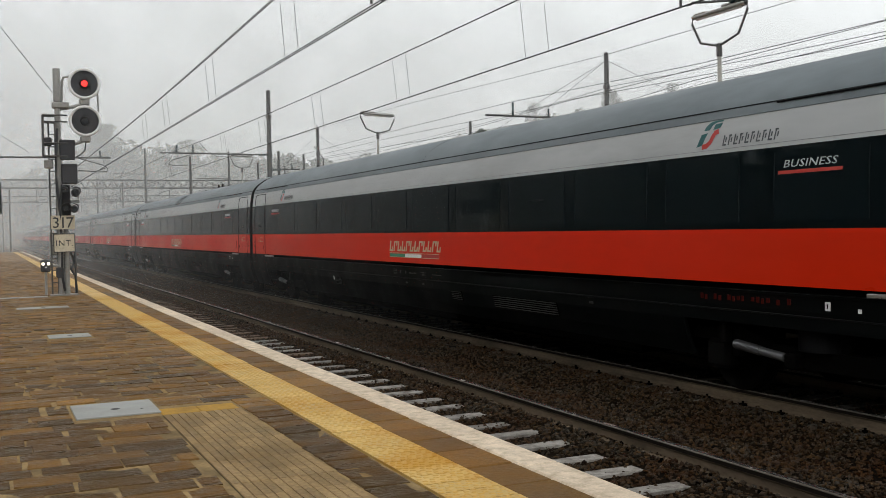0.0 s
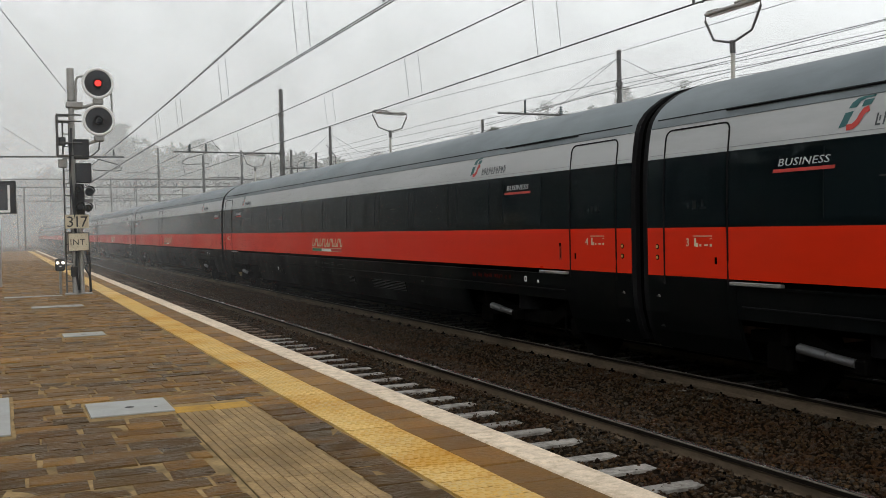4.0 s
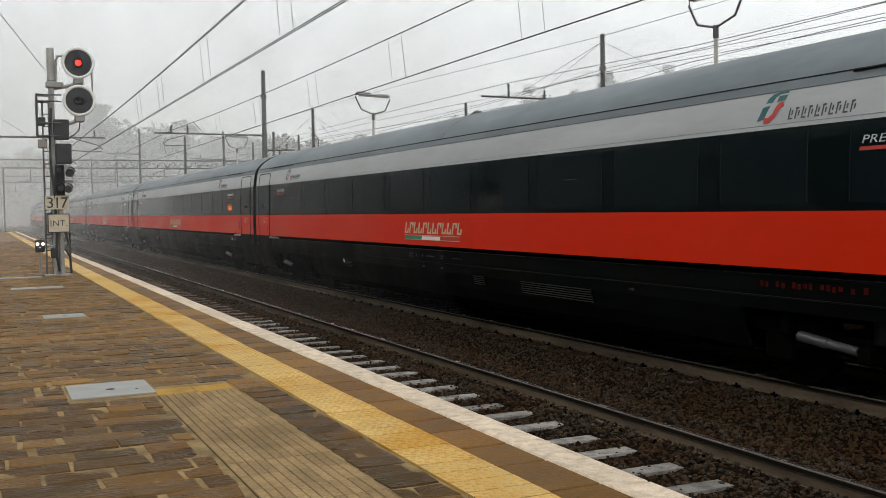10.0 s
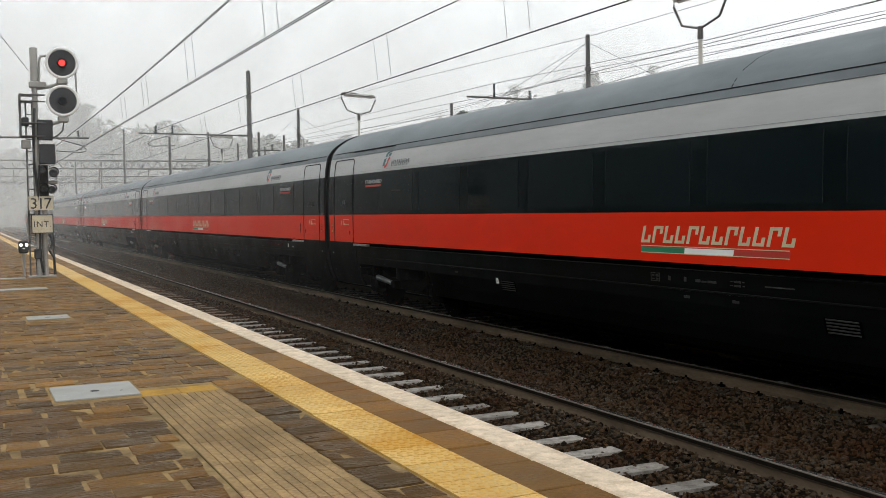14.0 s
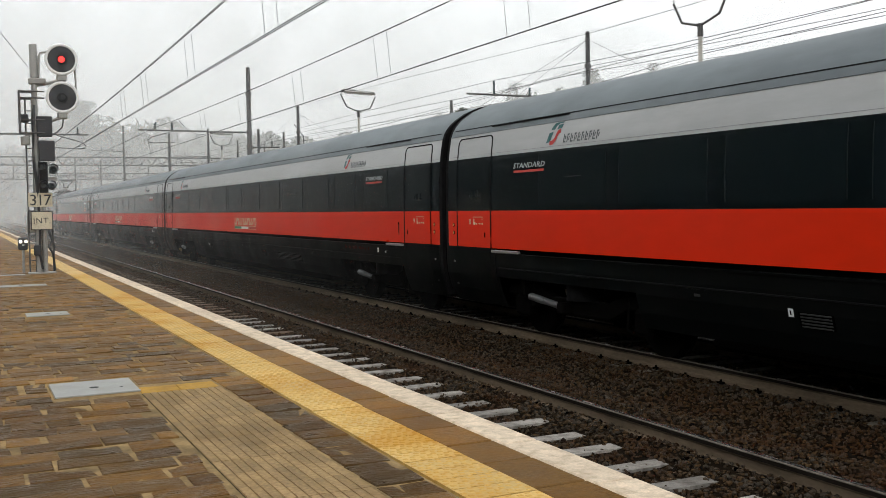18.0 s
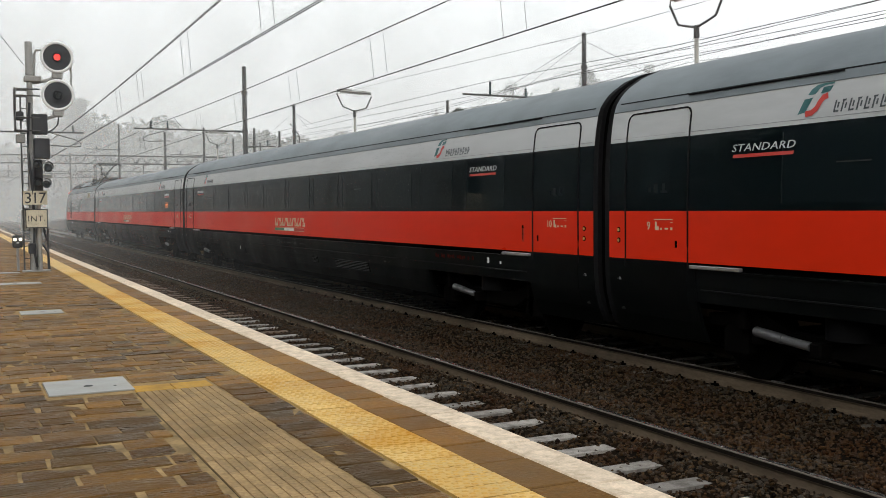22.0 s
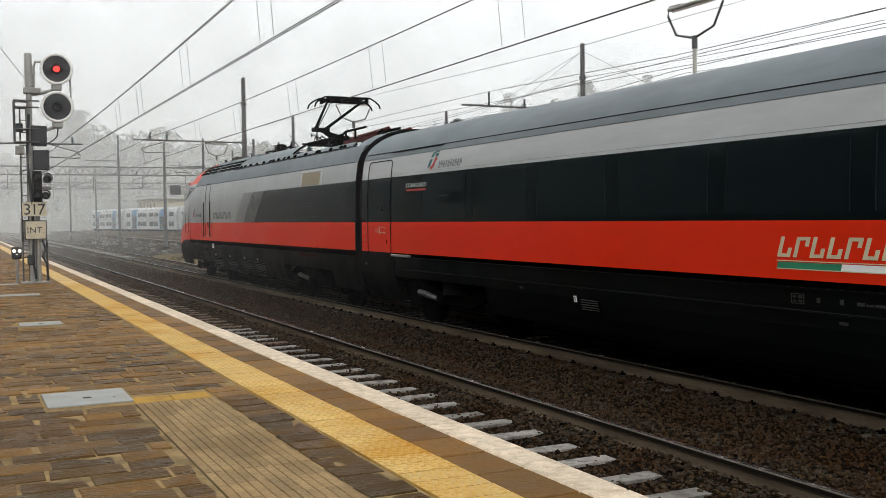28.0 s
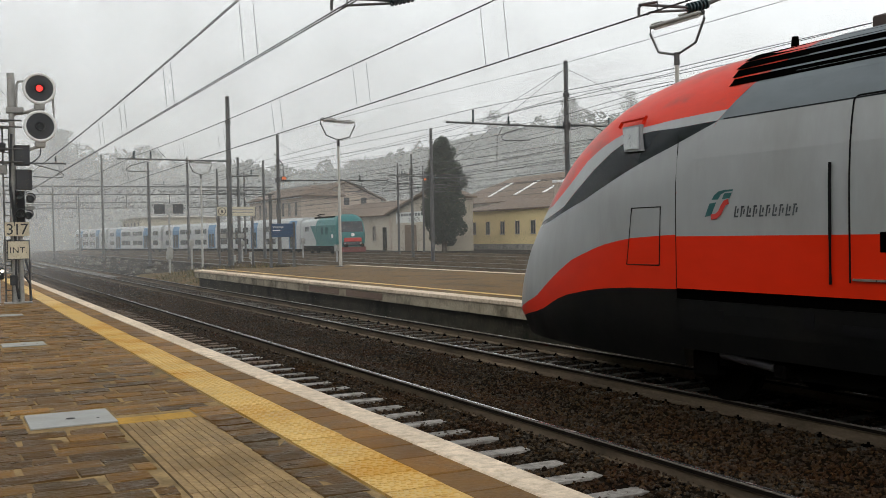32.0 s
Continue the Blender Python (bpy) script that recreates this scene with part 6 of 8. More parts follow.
    for word, z0, z1, x0, x1, size, rim in (("317", 1.55, 1.87, -0.21, 0.31, 0.36, False), ("INT.", 1.01, 1.45, -0.17, 0.31, 0.19, True)):
        p = part("number_plate" if word == "317" else "sign_plate", box(B(), x0, x1, -0.14, -0.12, z0, z1), SIGNCREAM, s, "cream plate with black lettering " + word)
        if rim:
            for a in ((x0, x1, z1 - 0.02, z1), (x0, x1, z0, z0 + 0.02), (x0, x0 + 0.02, z0, z1), (x1 - 0.02, x1, z0, z1)):
                part("plate_border", box(B(), a[0], a[1], -0.146, -0.1405, a[2], a[3]), SIGNALBLACK, p)
        lettering(word, size, SIGNALBLACK, p, Matrix.Translation(((x0 + x1) / 2, -0.143, (z0 + z1) / 2 - size * 0.35)) @ pose(0, 0, 0, 90), "plate_lettering", "black sign lettering", 0, 0.84 if word == "317" else 1.12)
    # ladder and cage
    for x in (-0.20, -0.06):
        part("ladder_rail", box(B(), x - 0.018, x + 0.018, 0.10, 0.14, 0.0, 4.1), MASTG, s)
    for i in range(13):
        part("rung", cyl(B(), (-0.20, 0.12, 0.3 + 0.29 * i), (-0.06, 0.12, 0.3 + 0.29 * i), 0.012, n=6), MASTG, s)
    for z in (4.20, 4.05, 3.55, 3.25):
        part("cage_bar", tube(B(), [(0.0, 0.1, z), (-0.33, 0.1, z), (-0.33, -0.2, z), (0.2, -0.2, z)], 0.02, 6), MASTG, s)
    for y in (0.1, -0.2):
        part("cage_post", cyl(B(), (-0.33, y, 3.25), (-0.33, y, 4.22), 0.022, n=6), MASTG, s)
    part("rail_post", cyl(B(), (0.32, 0.1, 0.0), (0.32, 0.1, 1.0), 0.026, n=6), MASTG, s)
    part("junction_box", box(B(), -0.12, 0.04, -0.14, 0.02, 0.42, 0.66, 0.02), SIGNALBLACK, s, "black junction box low on the post")
    part("cable", tube(B(), [(0.22, -0.05, 1.0), (0.28, -0.08, 0.75), (0.20, -0.08, 0.62), (0.30, -0.06, 0.45), (0.33, 0.0, 0.05)], 0.028, 6), SIGNALBLACK, s, "black cable")
    part("cable", tube(B(), [(-0.02, -0.09, 3.9), (-0.06, -0.12, 3.2), (-0.05, -0.12, 2.5), (0.0, -0.1, 1.9)], 0.03, 6), SIGNALBLACK, s, "black cable")
    part("cable", tube(B(), [(0.62, 0.08, 3.60), (0.60, 0.08, 3.42), (0.48, 0.05, 3.30), (0.30, 0.0, 3.20)], 0.018, 6), SIGNALBLACK, s, "black cable loop")
    part("side_pipe", cyl(B(), (0.05, 0.06, 0.0), (0.05, 0.06, 1.02), 0.04, n=8), MASTG, s)
    part("grey_case", box(B(), -0.32, -0.12, -0.02, 0.16, 2.98, 3.18, 0.02), GALV, s, "grey cable case")
    part("grey_case", box(B(), -0.30, -0.14, -0.02, 0.16, 3.50, 3.70, 0.02), SIGNALBLACK, s)
    part("cable", tube(B(), [(0.06, -0.1, 2.6), (0.0, -0.12, 1.9), (0.02, -0.1, 1.2), (0.0, -0.1, 0.5), (0.06, -0.1, 0.1)], 0.03, 6), SIGNALBLACK, s, "black cable bundle")
    part("case_door", box(B(), -0.24, -0.02, 0.12, 0.22, 0.95, 1.45, 0.02), GALV, s)
    d = part("dwarf_signal", box(B(), -0.44, -0.22, 0.2, 0.42, 0.55, 0.84, 0.03), SIGNALBLACK, s, "small black shunting signal with two white lamps")
    for x in (-0.39, -0.27):
        part("white_lamp", cyl(B(), (x, 0.17, 0.745), (x, 0.21, 0.745), 0.036, n=14), WHITELED, d, "lit white lamp")
    part("lamp_mark", box(B(), -0.355, -0.305, 0.195, 0.203, 0.655, 0.675), WHITE, d)
    part("dwarf_bracket", tube(B(), [(0.0, 0.05, 0.7), (-0.2, 0.25, 0.7)], 0.03, 6), GALV, s)
    part("dwarf_leg", cyl(B(), (-0.33, 0.3, 0.0), (-0.33, 0.3, 0.55), 0.03, n=8), GALV, s)
    return s


signal()

# hanging train display over the platform
td = thing("train_display", "dark platform display board with a white surround", "display board", m=pose(-0.22, 30.0, PLAT))
part("casing", box(B(), -0.6, 0.62, -0.10, 0.10, 2.02, 2.92, 0.02), SIGNALBLACK, td)
part("screen", box(B(), -0.55, 0.38, -0.115, -0.105, 2.12, 2.80), DKWIN, td)
part("white_strip", box(B(), 0.40, 0.46, -0.115, -0.105, 2.08, 2.80), WHITE, td)
part("white_strip", box(B(), -0.55, 0.46, -0.118, -0.106, 2.05, 2.11), WHITE, td)
for x in (-0.45, 0.15):
    part("post", cyl(B(), (x, 0.12, 0.0), (x, 0.12, 2.3), 0.05, n=10), GALV, td)


# ---- on the far platform ----
blue = thing("station_name_board", "dark blue station name board on two posts", "sign", m=pose(14.4, 45.2, PLAT))
part("board", box(B(), -0.55, 0.55, -0.03, 0.03, 1.42, 2.06, 0.01), BLUE, blue)
lettering("Vicenza", 0.17, WHITE, blue, Matrix.Translation((-0.20, -0.034, 1.84)) @ pose(0, 0, 0, 90), "name_lettering", "white station name lettering")
part("writing_bar", box(B(), -0.46, -0.10, -0.036, -0.0305, 1.72, 1.76), WHITE, blue)
for x in (-0.56, 0.56):
    part("post", box(B(), x - 0.06, x + 0.06, -0.03, 0.05, 0.0, 2.12), MASTG, blue)
ws = thing("warning_board", "pale warning board with a round yellow sign on thin posts", "sign", m=pose(14.75, 54.5, 0.2))
part("board", box(B(), -1.05, 1.05, -0.03, 0.03, 3.0, 3.5), SIGNCREAM, ws)
part("round_sign", cyl(B(), (-0.80, -0.05, 3.25), (-0.80, -0.035, 3.25), 0.20, n=20), SIGNCREAM, ws)
ring = B()
for q in range(20):
    a0, a1 = 2 * math.pi * q / 20, 2 * math.pi * (q + 1) / 20
    cyl(ring, (-0.80 + 0.2 * math.cos(a0), -0.05, 3.25 + 0.2 * math.sin(a0)), (-0.80 + 0.2 * math.cos(a1), -0.05, 3.25 + 0.2 * math.sin(a1)), 0.018, n=5)
part("sign_ring", ring, SIGNALBLACK, ws)
part("sign_mark", box(B(), -0.84, -0.76, -0.058, -0.0505, 3.16, 3.34), SIGNALBLACK, ws)
for z in (3.32, 3.16):
    part("writing_bar", box(B(), -0.5, 0.95, -0.038, -0.0305, z, z + 0.05), GALV, ws)
for x in (-0.95, 0.95):
    part("post", cyl(B(), (x, 0.04, -0.3), (x, 0.04, 3.5), 0.04, n=8), MASTG, ws)
sb = thing("signal_back_board", "two black square signals seen from behind on one pale post", "signal", m=pose(17.7, 91.0, 0))
for x in (0.0, 1.65):
    part("board", box(B(), x - 0.46, x + 0.46, -0.04, 0.04, 4.28, 5.14, 0.02), SIGNALBLACK, sb)
part("middle_panel", box(B(), 0.47, 1.18, -0.03, 0.03, 4.30, 5.10, 0.02), GALV, sb, "pale grey panel")
part("post", cyl(B(), (0.85, 0.12, -0.3), (0.85, 0.12, 5.2), 0.085, n=8), GALV, sb)
part("case", box(B(), 0.62, 1.08, 0.0, 0.25, 0.5, 1.2, 0.03), GALV, sb)
for x, y, h in ((12.6, 62, 1.4), (16.2, 72, 2.1), (20.0, 70, 1.1), (23.2, 84, 1.9), (26.5, 70, 1.5), (17.6, 66, 1.0), (30.0, 88, 2.0)):
    cb = thing("trackside_cabinet", "small pale grey trackside cabinet on a post", "cabinet", "trackside cabinets", m=pose(x, y, -0.3))
    part("case", box(B(), -0.17, 0.17, -0.14, 0.14, h - 0.35, h + 0.15, 0.02), PLATE, cb)
    part("post", box(B(), -0.06, 0.06, -0.05, 0.05, 0, h - 0.34), GALV, cb)
    part("door_gap", box(B(), -0.12, 0.12, -0.146, -0.1405, h - 0.27, h - 0.25), SIGNALBLACK, cb)
for x, y, z in ((19.3, 60.0, 5.6), (46.0, 95.0, 7.8)):
    ol = thing("orange_lamp", "small glowing orange signal lamp on the overhead gear", "lamp", "orange lamps", m=pose(x, y, z))
    part("lamp_box", box(B(), -0.16, 0.16, 0.0, 0.2, -0.16, 0.16, 0.02), SIGNALBLACK, ol)
    part("lens", cyl(B(), (0, -0.03, 0), (0, 0.0, 0), 0.14, n=14), ORANGE, ol)
    part("hanger", cyl(B(), (0, 0.1, 0.16), (0, 0.1, 0.9), 0.03, n=6), MASTG, ol)
    part("arm", cyl(B(), (0, 0.1, 0.9), (-1.8 if x > 40 else -3.4, 0.1 if x > 40 else -9.0, 0.9 if x > 40 else 0.8), 0.03, n=6), MASTG, ol)
rub, rr = B(), random.Random(31)
for i in range(420):
    x, y, a = rr.uniform(12.0, 48.0), rr.uniform(52.0, 150.0), rr.uniform(0.05, 0.20)
    if 12.0 < x < 20.0 and y < 58:
        continue
    box(rub, x - a, x + a, y - a * 2.5, y + a * 2.5, -0.32, rr.uniform(-0.22, -0.06), 0.02)
single("yard_rubble", rub, mat("grey_rubble", (0.15, 0.14, 0.115), 0.9, vary=0.3, scale=3, spec=0.05), "grey lumps of gravel and concrete strewn over the yard", "rubble", kind="stuff")
for x in (22.8, 27.2, 31.8, 36.5):
    single("cable_trough", box(B(), x - 0.18, x + 0.18, 52, 150, -0.32, -0.10, 0.02), CONCRETE, "long low concrete cable trough between the yard tracks", "cable trough")
info = thing("platform_sign", "grey sign board on two thin dark posts past the platform end", "sign", m=pose(16.0, 60.0, -0.3))
part("board", box(B(), -0.85, 0.75, -0.04, 0.03, 2.22, 2.62, 0.01), MASTG, info)
for a in (-0.6, -0.05, 0.5):
    part("panel", box(B(), a - 0.2, a + 0.2, -0.05, -0.0405, 2.29, 2.55), PLATE, info)
for a in (-0.78, 1.22):
    part("post", cyl(B(), (a, 0.06, 0), (a, 0.06, 3.5), 0.045, n=8), MASTG, info)
# earth heap beyond the far platform's end
heap = []
for i in range(13):
    y = FAREND - 0.3 + 1.9 * i
    row = []
    for j in range(11):
        x = 10.6 + 0.75 * j
        f = math.sin(math.pi * min(1, max(0, j / 10))) * max(0.0, 1 - i / 12) ** 0.8
        row.append((x, y, -0.32 + 0.92 * f + 0.10 * noise.noise((x, y, 3.1))))
    heap.append(row)
single("earth_heap", sheet(B(), heap), EARTH, "low heap of brown earth and weeds past the platform end", "earth", kind="structure", smooth=True)

BANDSTONE = mat("stained_grey_band", (0.34, 0.29, 0.215), 0.85, spec=0.05, vary=0.3, scale=3, bump=0.2, stain=(0.09, 0.075, 0.055), sscale=1.6, samount=0.85, per=0.12, world=True)
# far platform edge stones, stained wall and yellow line
for i in range(60):
    y = FAREND - 1.5 * (i + 1)
    if y > -42:
        part("edge_stone", box(B(), FAR0, FAR0 + 0.45, y + 0.006, y + 1.494, PLAT - 0.09, PLAT + 0.004, 0.012), KERB, fslab)
        part("wall_band", box(B(), FAR0 + 0.03, FAR0 + 0.26, y + 0.004, y + 1.496, PLAT - 0.34, PLAT - 0.094, 0.006), BANDSTONE, fslab)
part("yellow_line", box(B(), FAR0 + 0.95, FAR0 + 1.15, -40, FAREND - 0.4, PLAT + 0.0005, PLAT + 0.004), YELLOW, fslab)
part("far_edge", box(B(), FAR1 - 0.28, FAR1 + 0.1, -40, FAREND, PLAT - 0.2, PLAT + 0.004), KERB, fslab)
for y in (27.5, 24.3):
    part("wall_hatch", box(B(), FAR0 + 0.012, FAR0 + 0.026, y, y + 2.6, PLAT - 0.30, PLAT - 0.13), mat("rusty_hatch", (0.16, 0.10, 0.07), 0.8), fslab)


# ---- the parked double-deck train ----
def along(x, y, yaw):
    return pose(x, y, 0.0, 0, 0, yaw)


def regional_loco(m):
    l = thing("regional_locomotive", "teal and white regional electric locomotive parked in the yard", "locomotive", m=m)
    side = [(-1.5, 0.95), (-1.5, 3.2), (-1.3, 3.75), (-0.8, 4.02), (0.8, 4.02), (1.3, 3.75), (1.5, 3.2), (1.5, 0.95)]
    part("body", prism(B(), side, 1.2, 9.0), TEAL, l, "teal body")
    # rounded cab: rows of outline from the buffer beam to the roof
    rows = []
    for z, w, y in ((0.75, 1.38, 0.22), (1.3, 1.48, 0.06), (2.1, 1.50, 0.0), (2.6, 1.50, 0.14), (3.3, 1.46, 0.42), (3.8, 1.36, 0.66), (4.12, 1.05, 0.95), (4.28, 0.55, 1.30)):
        rows.append([(-w, 1.5 + (0.6 if z > 4 else 0), z), (-w, y + 0.42, z), (-w * 0.90, y + 0.12, z), (-w * 0.6, y, z), (w * 0.6, y, z), (w * 0.90, y + 0.12, z), (w, y + 0.42, z), (w, 1.5 + (0.6 if z > 4 else 0), z)])
    cab = part("cab", sheet(B(), rows), TEAL, l, "rounded teal cab", smooth=True)
    part("cab_roof", prism(B(), [(-1.36, 3.7), (-1.05, 4.12), (-0.5, 4.29), (0.5, 4.29), (1.05, 4.12), (1.36, 3.7)], 1.28, 2.6), TEAL, cab)
    part("windscreen", prism(B(), [(0.08, 2.42), (0.44, 3.52), (0.52, 3.52), (0.16, 2.42)], -1.18, 1.18, "x"), DKWIN, cab, "dark wrap-round windscreen", m=pose(0, -0.05, 0))
    part("red_front_band", box(B(), -0.95, 0.95, -0.04, 0.06, 1.38, 1.80, 0.03), REDMARK, cab)
    part("grey_front", box(B(), -1.05, 1.05, -0.02, 0.10, 1.02, 1.36, 0.03), DKWIN, cab)
    part("white_mark", box(B(), -0.16, 0.18, -0.03, 0.03, 1.95, 2.28, 0.02), WHITE, cab)
    part("red_buffer_beam", box(B(), -1.4, 1.4, -0.06, 0.3, 0.30, 0.85, 0.03), mat("dull_red_beam", (0.16, 0.035, 0.03), 0.7, vary=0.2), l)
    for x in (-0.87, 0.87):
        part("buffer", cyl(B(), (x, -0.55, 1.0), (x, 0.0, 1.0), 0.2, 0.1, 12), UNDER, l)
        part("headlamp", cyl(B(), (x, -0.06, 1.20), (x, 0.0, 1.20), 0.10, n=12), PLATE, l)
    part("rear_panel", prism(B(), side, 9.0, 15.6), TRAINWHITE, l, "white rear section")
    part("white_slant", prism(B(), [(8.2, 1.0), (9.0, 1.0), (9.0, 3.2), (9.9, 3.2), (9.9, 3.0), (9.0, 1.0)], -1.512, -1.502, "x"), TRAINWHITE, l)
    part("teal_slant", prism(B(), [(9.0, 3.2), (11.2, 3.2), (9.0, 1.6)], -1.514, -1.503, "x"), TEAL, l)
    part("rear_window", box(B(), -1.515, -1.49, 12.0, 13.6, 2.6, 3.1, 0.01), DKWIN, l)
    for y in (4.2, 6.0):
        part("body_louvre", box(B(), -1.515, -1.49, y, y + 0.9, 2.2, 3.0, 0.01), mat("dark_teal_louvre", (0.008, 0.08, 0.08), 0.6), l)
    part("side_mark", box(B(), -1.515, -1.49, 2.2, 2.8, 1.8, 2.2, 0.01), WHITE, l)
    part("underframe", box(B(), -1.3, 1.3, 0.5, 15.6, 0.35, 0.95), UNDER, l)
    for y in (2.4, 5.0, 10.6, 13.2):
        part("wheel", cyl(B(), (-0.85, y, 0.53), (-0.72, y, 0.53), 0.53, n=16), UNDER, l)
        part("axle_box", box(B(), -1.1, -0.86, y - 0.2, y + 0.2, 0.35, 0.75), UNDER, l)
    part("roof_gear", box(B(), -0.8, 0.8, 4.0, 12.0, 4.02, 4.22, 0.05), UNDER, l)
    part("folded_pantograph", tube(B(), [(0, 11.5, 4.22), (0, 13.6, 4.45), (0, 10.4, 4.55), (-0.7, 10.4, 4.5)], 0.05, 6), UNDER, l)
    return l


def double_deck(m, doors=(5.2, 18.2)):
    c = thing("double_deck_coach", "white double-deck coach with blue door areas, parked", "train coach", "parked double-deck coaches", m=m)
    side = [(-1.42, 0.55), (-1.42, 3.3), (-1.2, 3.95), (-0.8, 4.3), (0.8, 4.3), (1.2, 3.95), (1.42, 3.3), (1.42, 0.55)]
    part("body", prism(B(), side, 0.3, 24.6), TRAINWHITE, c)
    part("underframe", box(B(), -1.2, 1.2, 0.8, 24.2, 0.25, 0.6), UNDER, c)
    for y in doors:
        part("blue_panel", prism(B(), [(-1.432, 0.6), (-1.432, 3.3), (-1.21, 3.96), (-1.2, 3.9), (-1.42, 3.25), (-1.42, 0.6)], y, y + 2.4), TRAINBLUE, c, "blue door area")
        for q in (0.3, 1.3):
            part("door", box(B(), -1.445, -1.425, y + q, y + q + 0.85, 0.7, 2.7, 0.01), DKWIN, c)
    for z0, z1 in ((1.15, 1.85), (2.75, 3.35)):
        for y in (1.4, 3.3, 8.2, 10.3, 13.6, 15.7, 18.2, 21.4):
            if any(y - 2.4 < d < y + 2.2 for d in doors):
                continue
            if z0 > 2:
                part("window", prism(B(), [(-1.428, z0), (-1.425, 3.28), (-1.40, z1 + 0.05), (-1.41, z0)], y, y + 2.0), DKWIN, c)
            else:
                part("window", box(B(), -1.428, -1.41, y, y + 2.0, z0, z1), DKWIN, c)
    for y in (3.4, 22.4):
        for q in (-1.2, 1.2):
            part("wheel", cyl(B(), (-0.9, y + q, 0.46), (-0.75, y + q, 0.46), 0.46, n=14), UNDER, c)
    part("gangway", box(B(), -0.8, 0.8, 24.6, 25.3, 0.9, 3.6), RUBBER, c)
    return c


# the yard curves; each vehicle's turn is set to fit the camera's view
place = Vector((38.9, 98.0))
for k, (yaw, length) in enumerate(((-4.0, 16.1), (4.0, 25.3), (11.0, 25.3), (11.0, 25.3), (6.0, 25.3))):
    stand = along(place.x, place.y, yaw)
    if k:
        double_deck(stand, (1.4, 14.8) if k == 1 else (5.2, 18.2))
    else:
        regional_loco(stand)
    ptrack = thing("yard_track", "rusty yard track under the parked train", "track", "yard tracks", m=stand)
    for q in (-0.7525, 0.7525):
        part("rail", prism(B(), [(-0.04, -0.2), (0.04, -0.2), (0.036, 0), (-0.036, 0)], -40 if k == 0 else 0, length), RAILSIDE, ptrack, m=pose(q, 0, 0))
    place = place + Vector((-math.sin(radians(yaw)), math.cos(radians(yaw)))) * length


# ---- buildings ----
def pane(parent, x, y0, y1, z0, z1):
    """A sunk window on a wall that faces the tracks (towards smaller x), with frame and sill."""
    w = part("window", box(B(), x - 0.03, x + 0.05, y0, y1, z0, z1), DKWIN, parent)
    part("sill", box(B(), x - 0.12, x + 0.05, y0 - 0.1, y1 + 0.1, z0 - 0.12, z0), CONCRETE, w)
    for a, b in ((y0 - 0.1, y0), (y1, y1 + 0.1)):
        part("frame", box(B(), x - 0.06, x + 0.04, a, b, z0, z1 + 0.1), PWALL, w)
    part("mullion", box(B(), x - 0.04, x + 0.0, (y0 + y1) / 2 - 0.04, (y0 + y1) / 2 + 0.04, z0, z1), PWALL, w)
    return w


def hip_roof(parent, x0, x1, y0, y1, z0, rise, material, name="roof", over=0.6):
    x0, x1, y0, y1 = x0 - over, x1 + over, y0 - over, y1 + over
    xm, h = (x0 + x1) / 2, (x1 - x0) / 2
    bm = B()
    v = [bm.verts.new(p) for p in ((x0, y0, z0), (x1, y0, z0), (x1, y1, z0), (x0, y1, z0), (xm, y0 + h, z0 + rise), (xm, y1 - h, z0 + rise), (x0, y0, z0 - 0.18), (x1, y0, z0 - 0.18), (x1, y1, z0 - 0.18), (x0, y1, z0 - 0.18))]
    for f in ((0, 1, 4), (1, 2, 5, 4), (2, 3, 5), (3, 0, 4, 5), (0, 6, 7, 1), (1, 7, 8, 2), (2, 8, 9, 3), (3, 9, 6, 0), (6, 9, 8, 7)):
        bm.faces.new([v[i] for i in f])
    return part(name, bm, material, parent, "sloping tiled roof")


yb = thing("yellow_building", "low pale yellow railway building with a hipped tile roof", "building")
part("wall", box(B(), 69.8, 80.0, 97.0, 131.0, -0.4, 5.3), YWALL, yb, "pale yellow plaster wall")
hip_roof(yb, 69.8, 80.0, 97.0, 131.0, 5.3, 1.5, TILE)
for y in (128.0, 123.9, 119.8, 115.8, 111.8, 107.8, 103.8):
    pane(yb, 69.8, y - 0.5, y + 0.5, 1.9, 3.6)
part("plinth", box(B(), 69.7, 69.82, 97, 131, -0.4, 0.5), CONCRETE, yb)
part("red_tile_patch", prism(B(), [(120.5, 0), (130.2, 0), (124.5, 0.5), (121.5, 0.5)], -0.02, 0.02, "z"), TILERED, yb, "patch of newer red tiles", m=Matrix.Translation((70.3, 0, 5.75)) @ pose(0, 0, 0, 0, -16, 0))
part("chimney", box(B(), 71.5, 72.4, 108.4, 109.3, 5.6, 8.4, 0.04), PWALL, yb)
part("chimney_cap", box(B(), 71.3, 72.6, 108.2, 109.5, 8.4, 8.7, 0.04), WHITE, yb)
part("drain_pipe", cyl(B(), (69.7, 130.6, 0), (69.7, 130.6, 5.2), 0.06, n=8), UNDER, yb)

wh = thing("engine_shed", "large railway shed with a long brown tile roof and skylights", "building")
part("wall", box(B(), 86.0, 104.0, 90.0, 168.0, -0.4, 7.4), GWALL, wh)
hip_roof(wh, 86.0, 104.0, 90.0, 168.0, 7.4, 4.8, TILE)
for y in (155, 146, 137, 127, 117, 106):
    part("skylight", box(B(), 0, 5.5, -0.5, 0.5, 0.0, 0.08), WHITE, wh, "pale glazed skylight", m=Matrix.Translation((87.6, y, 8.45)) @ pose(0, 0, 0, 0, -27, 0))

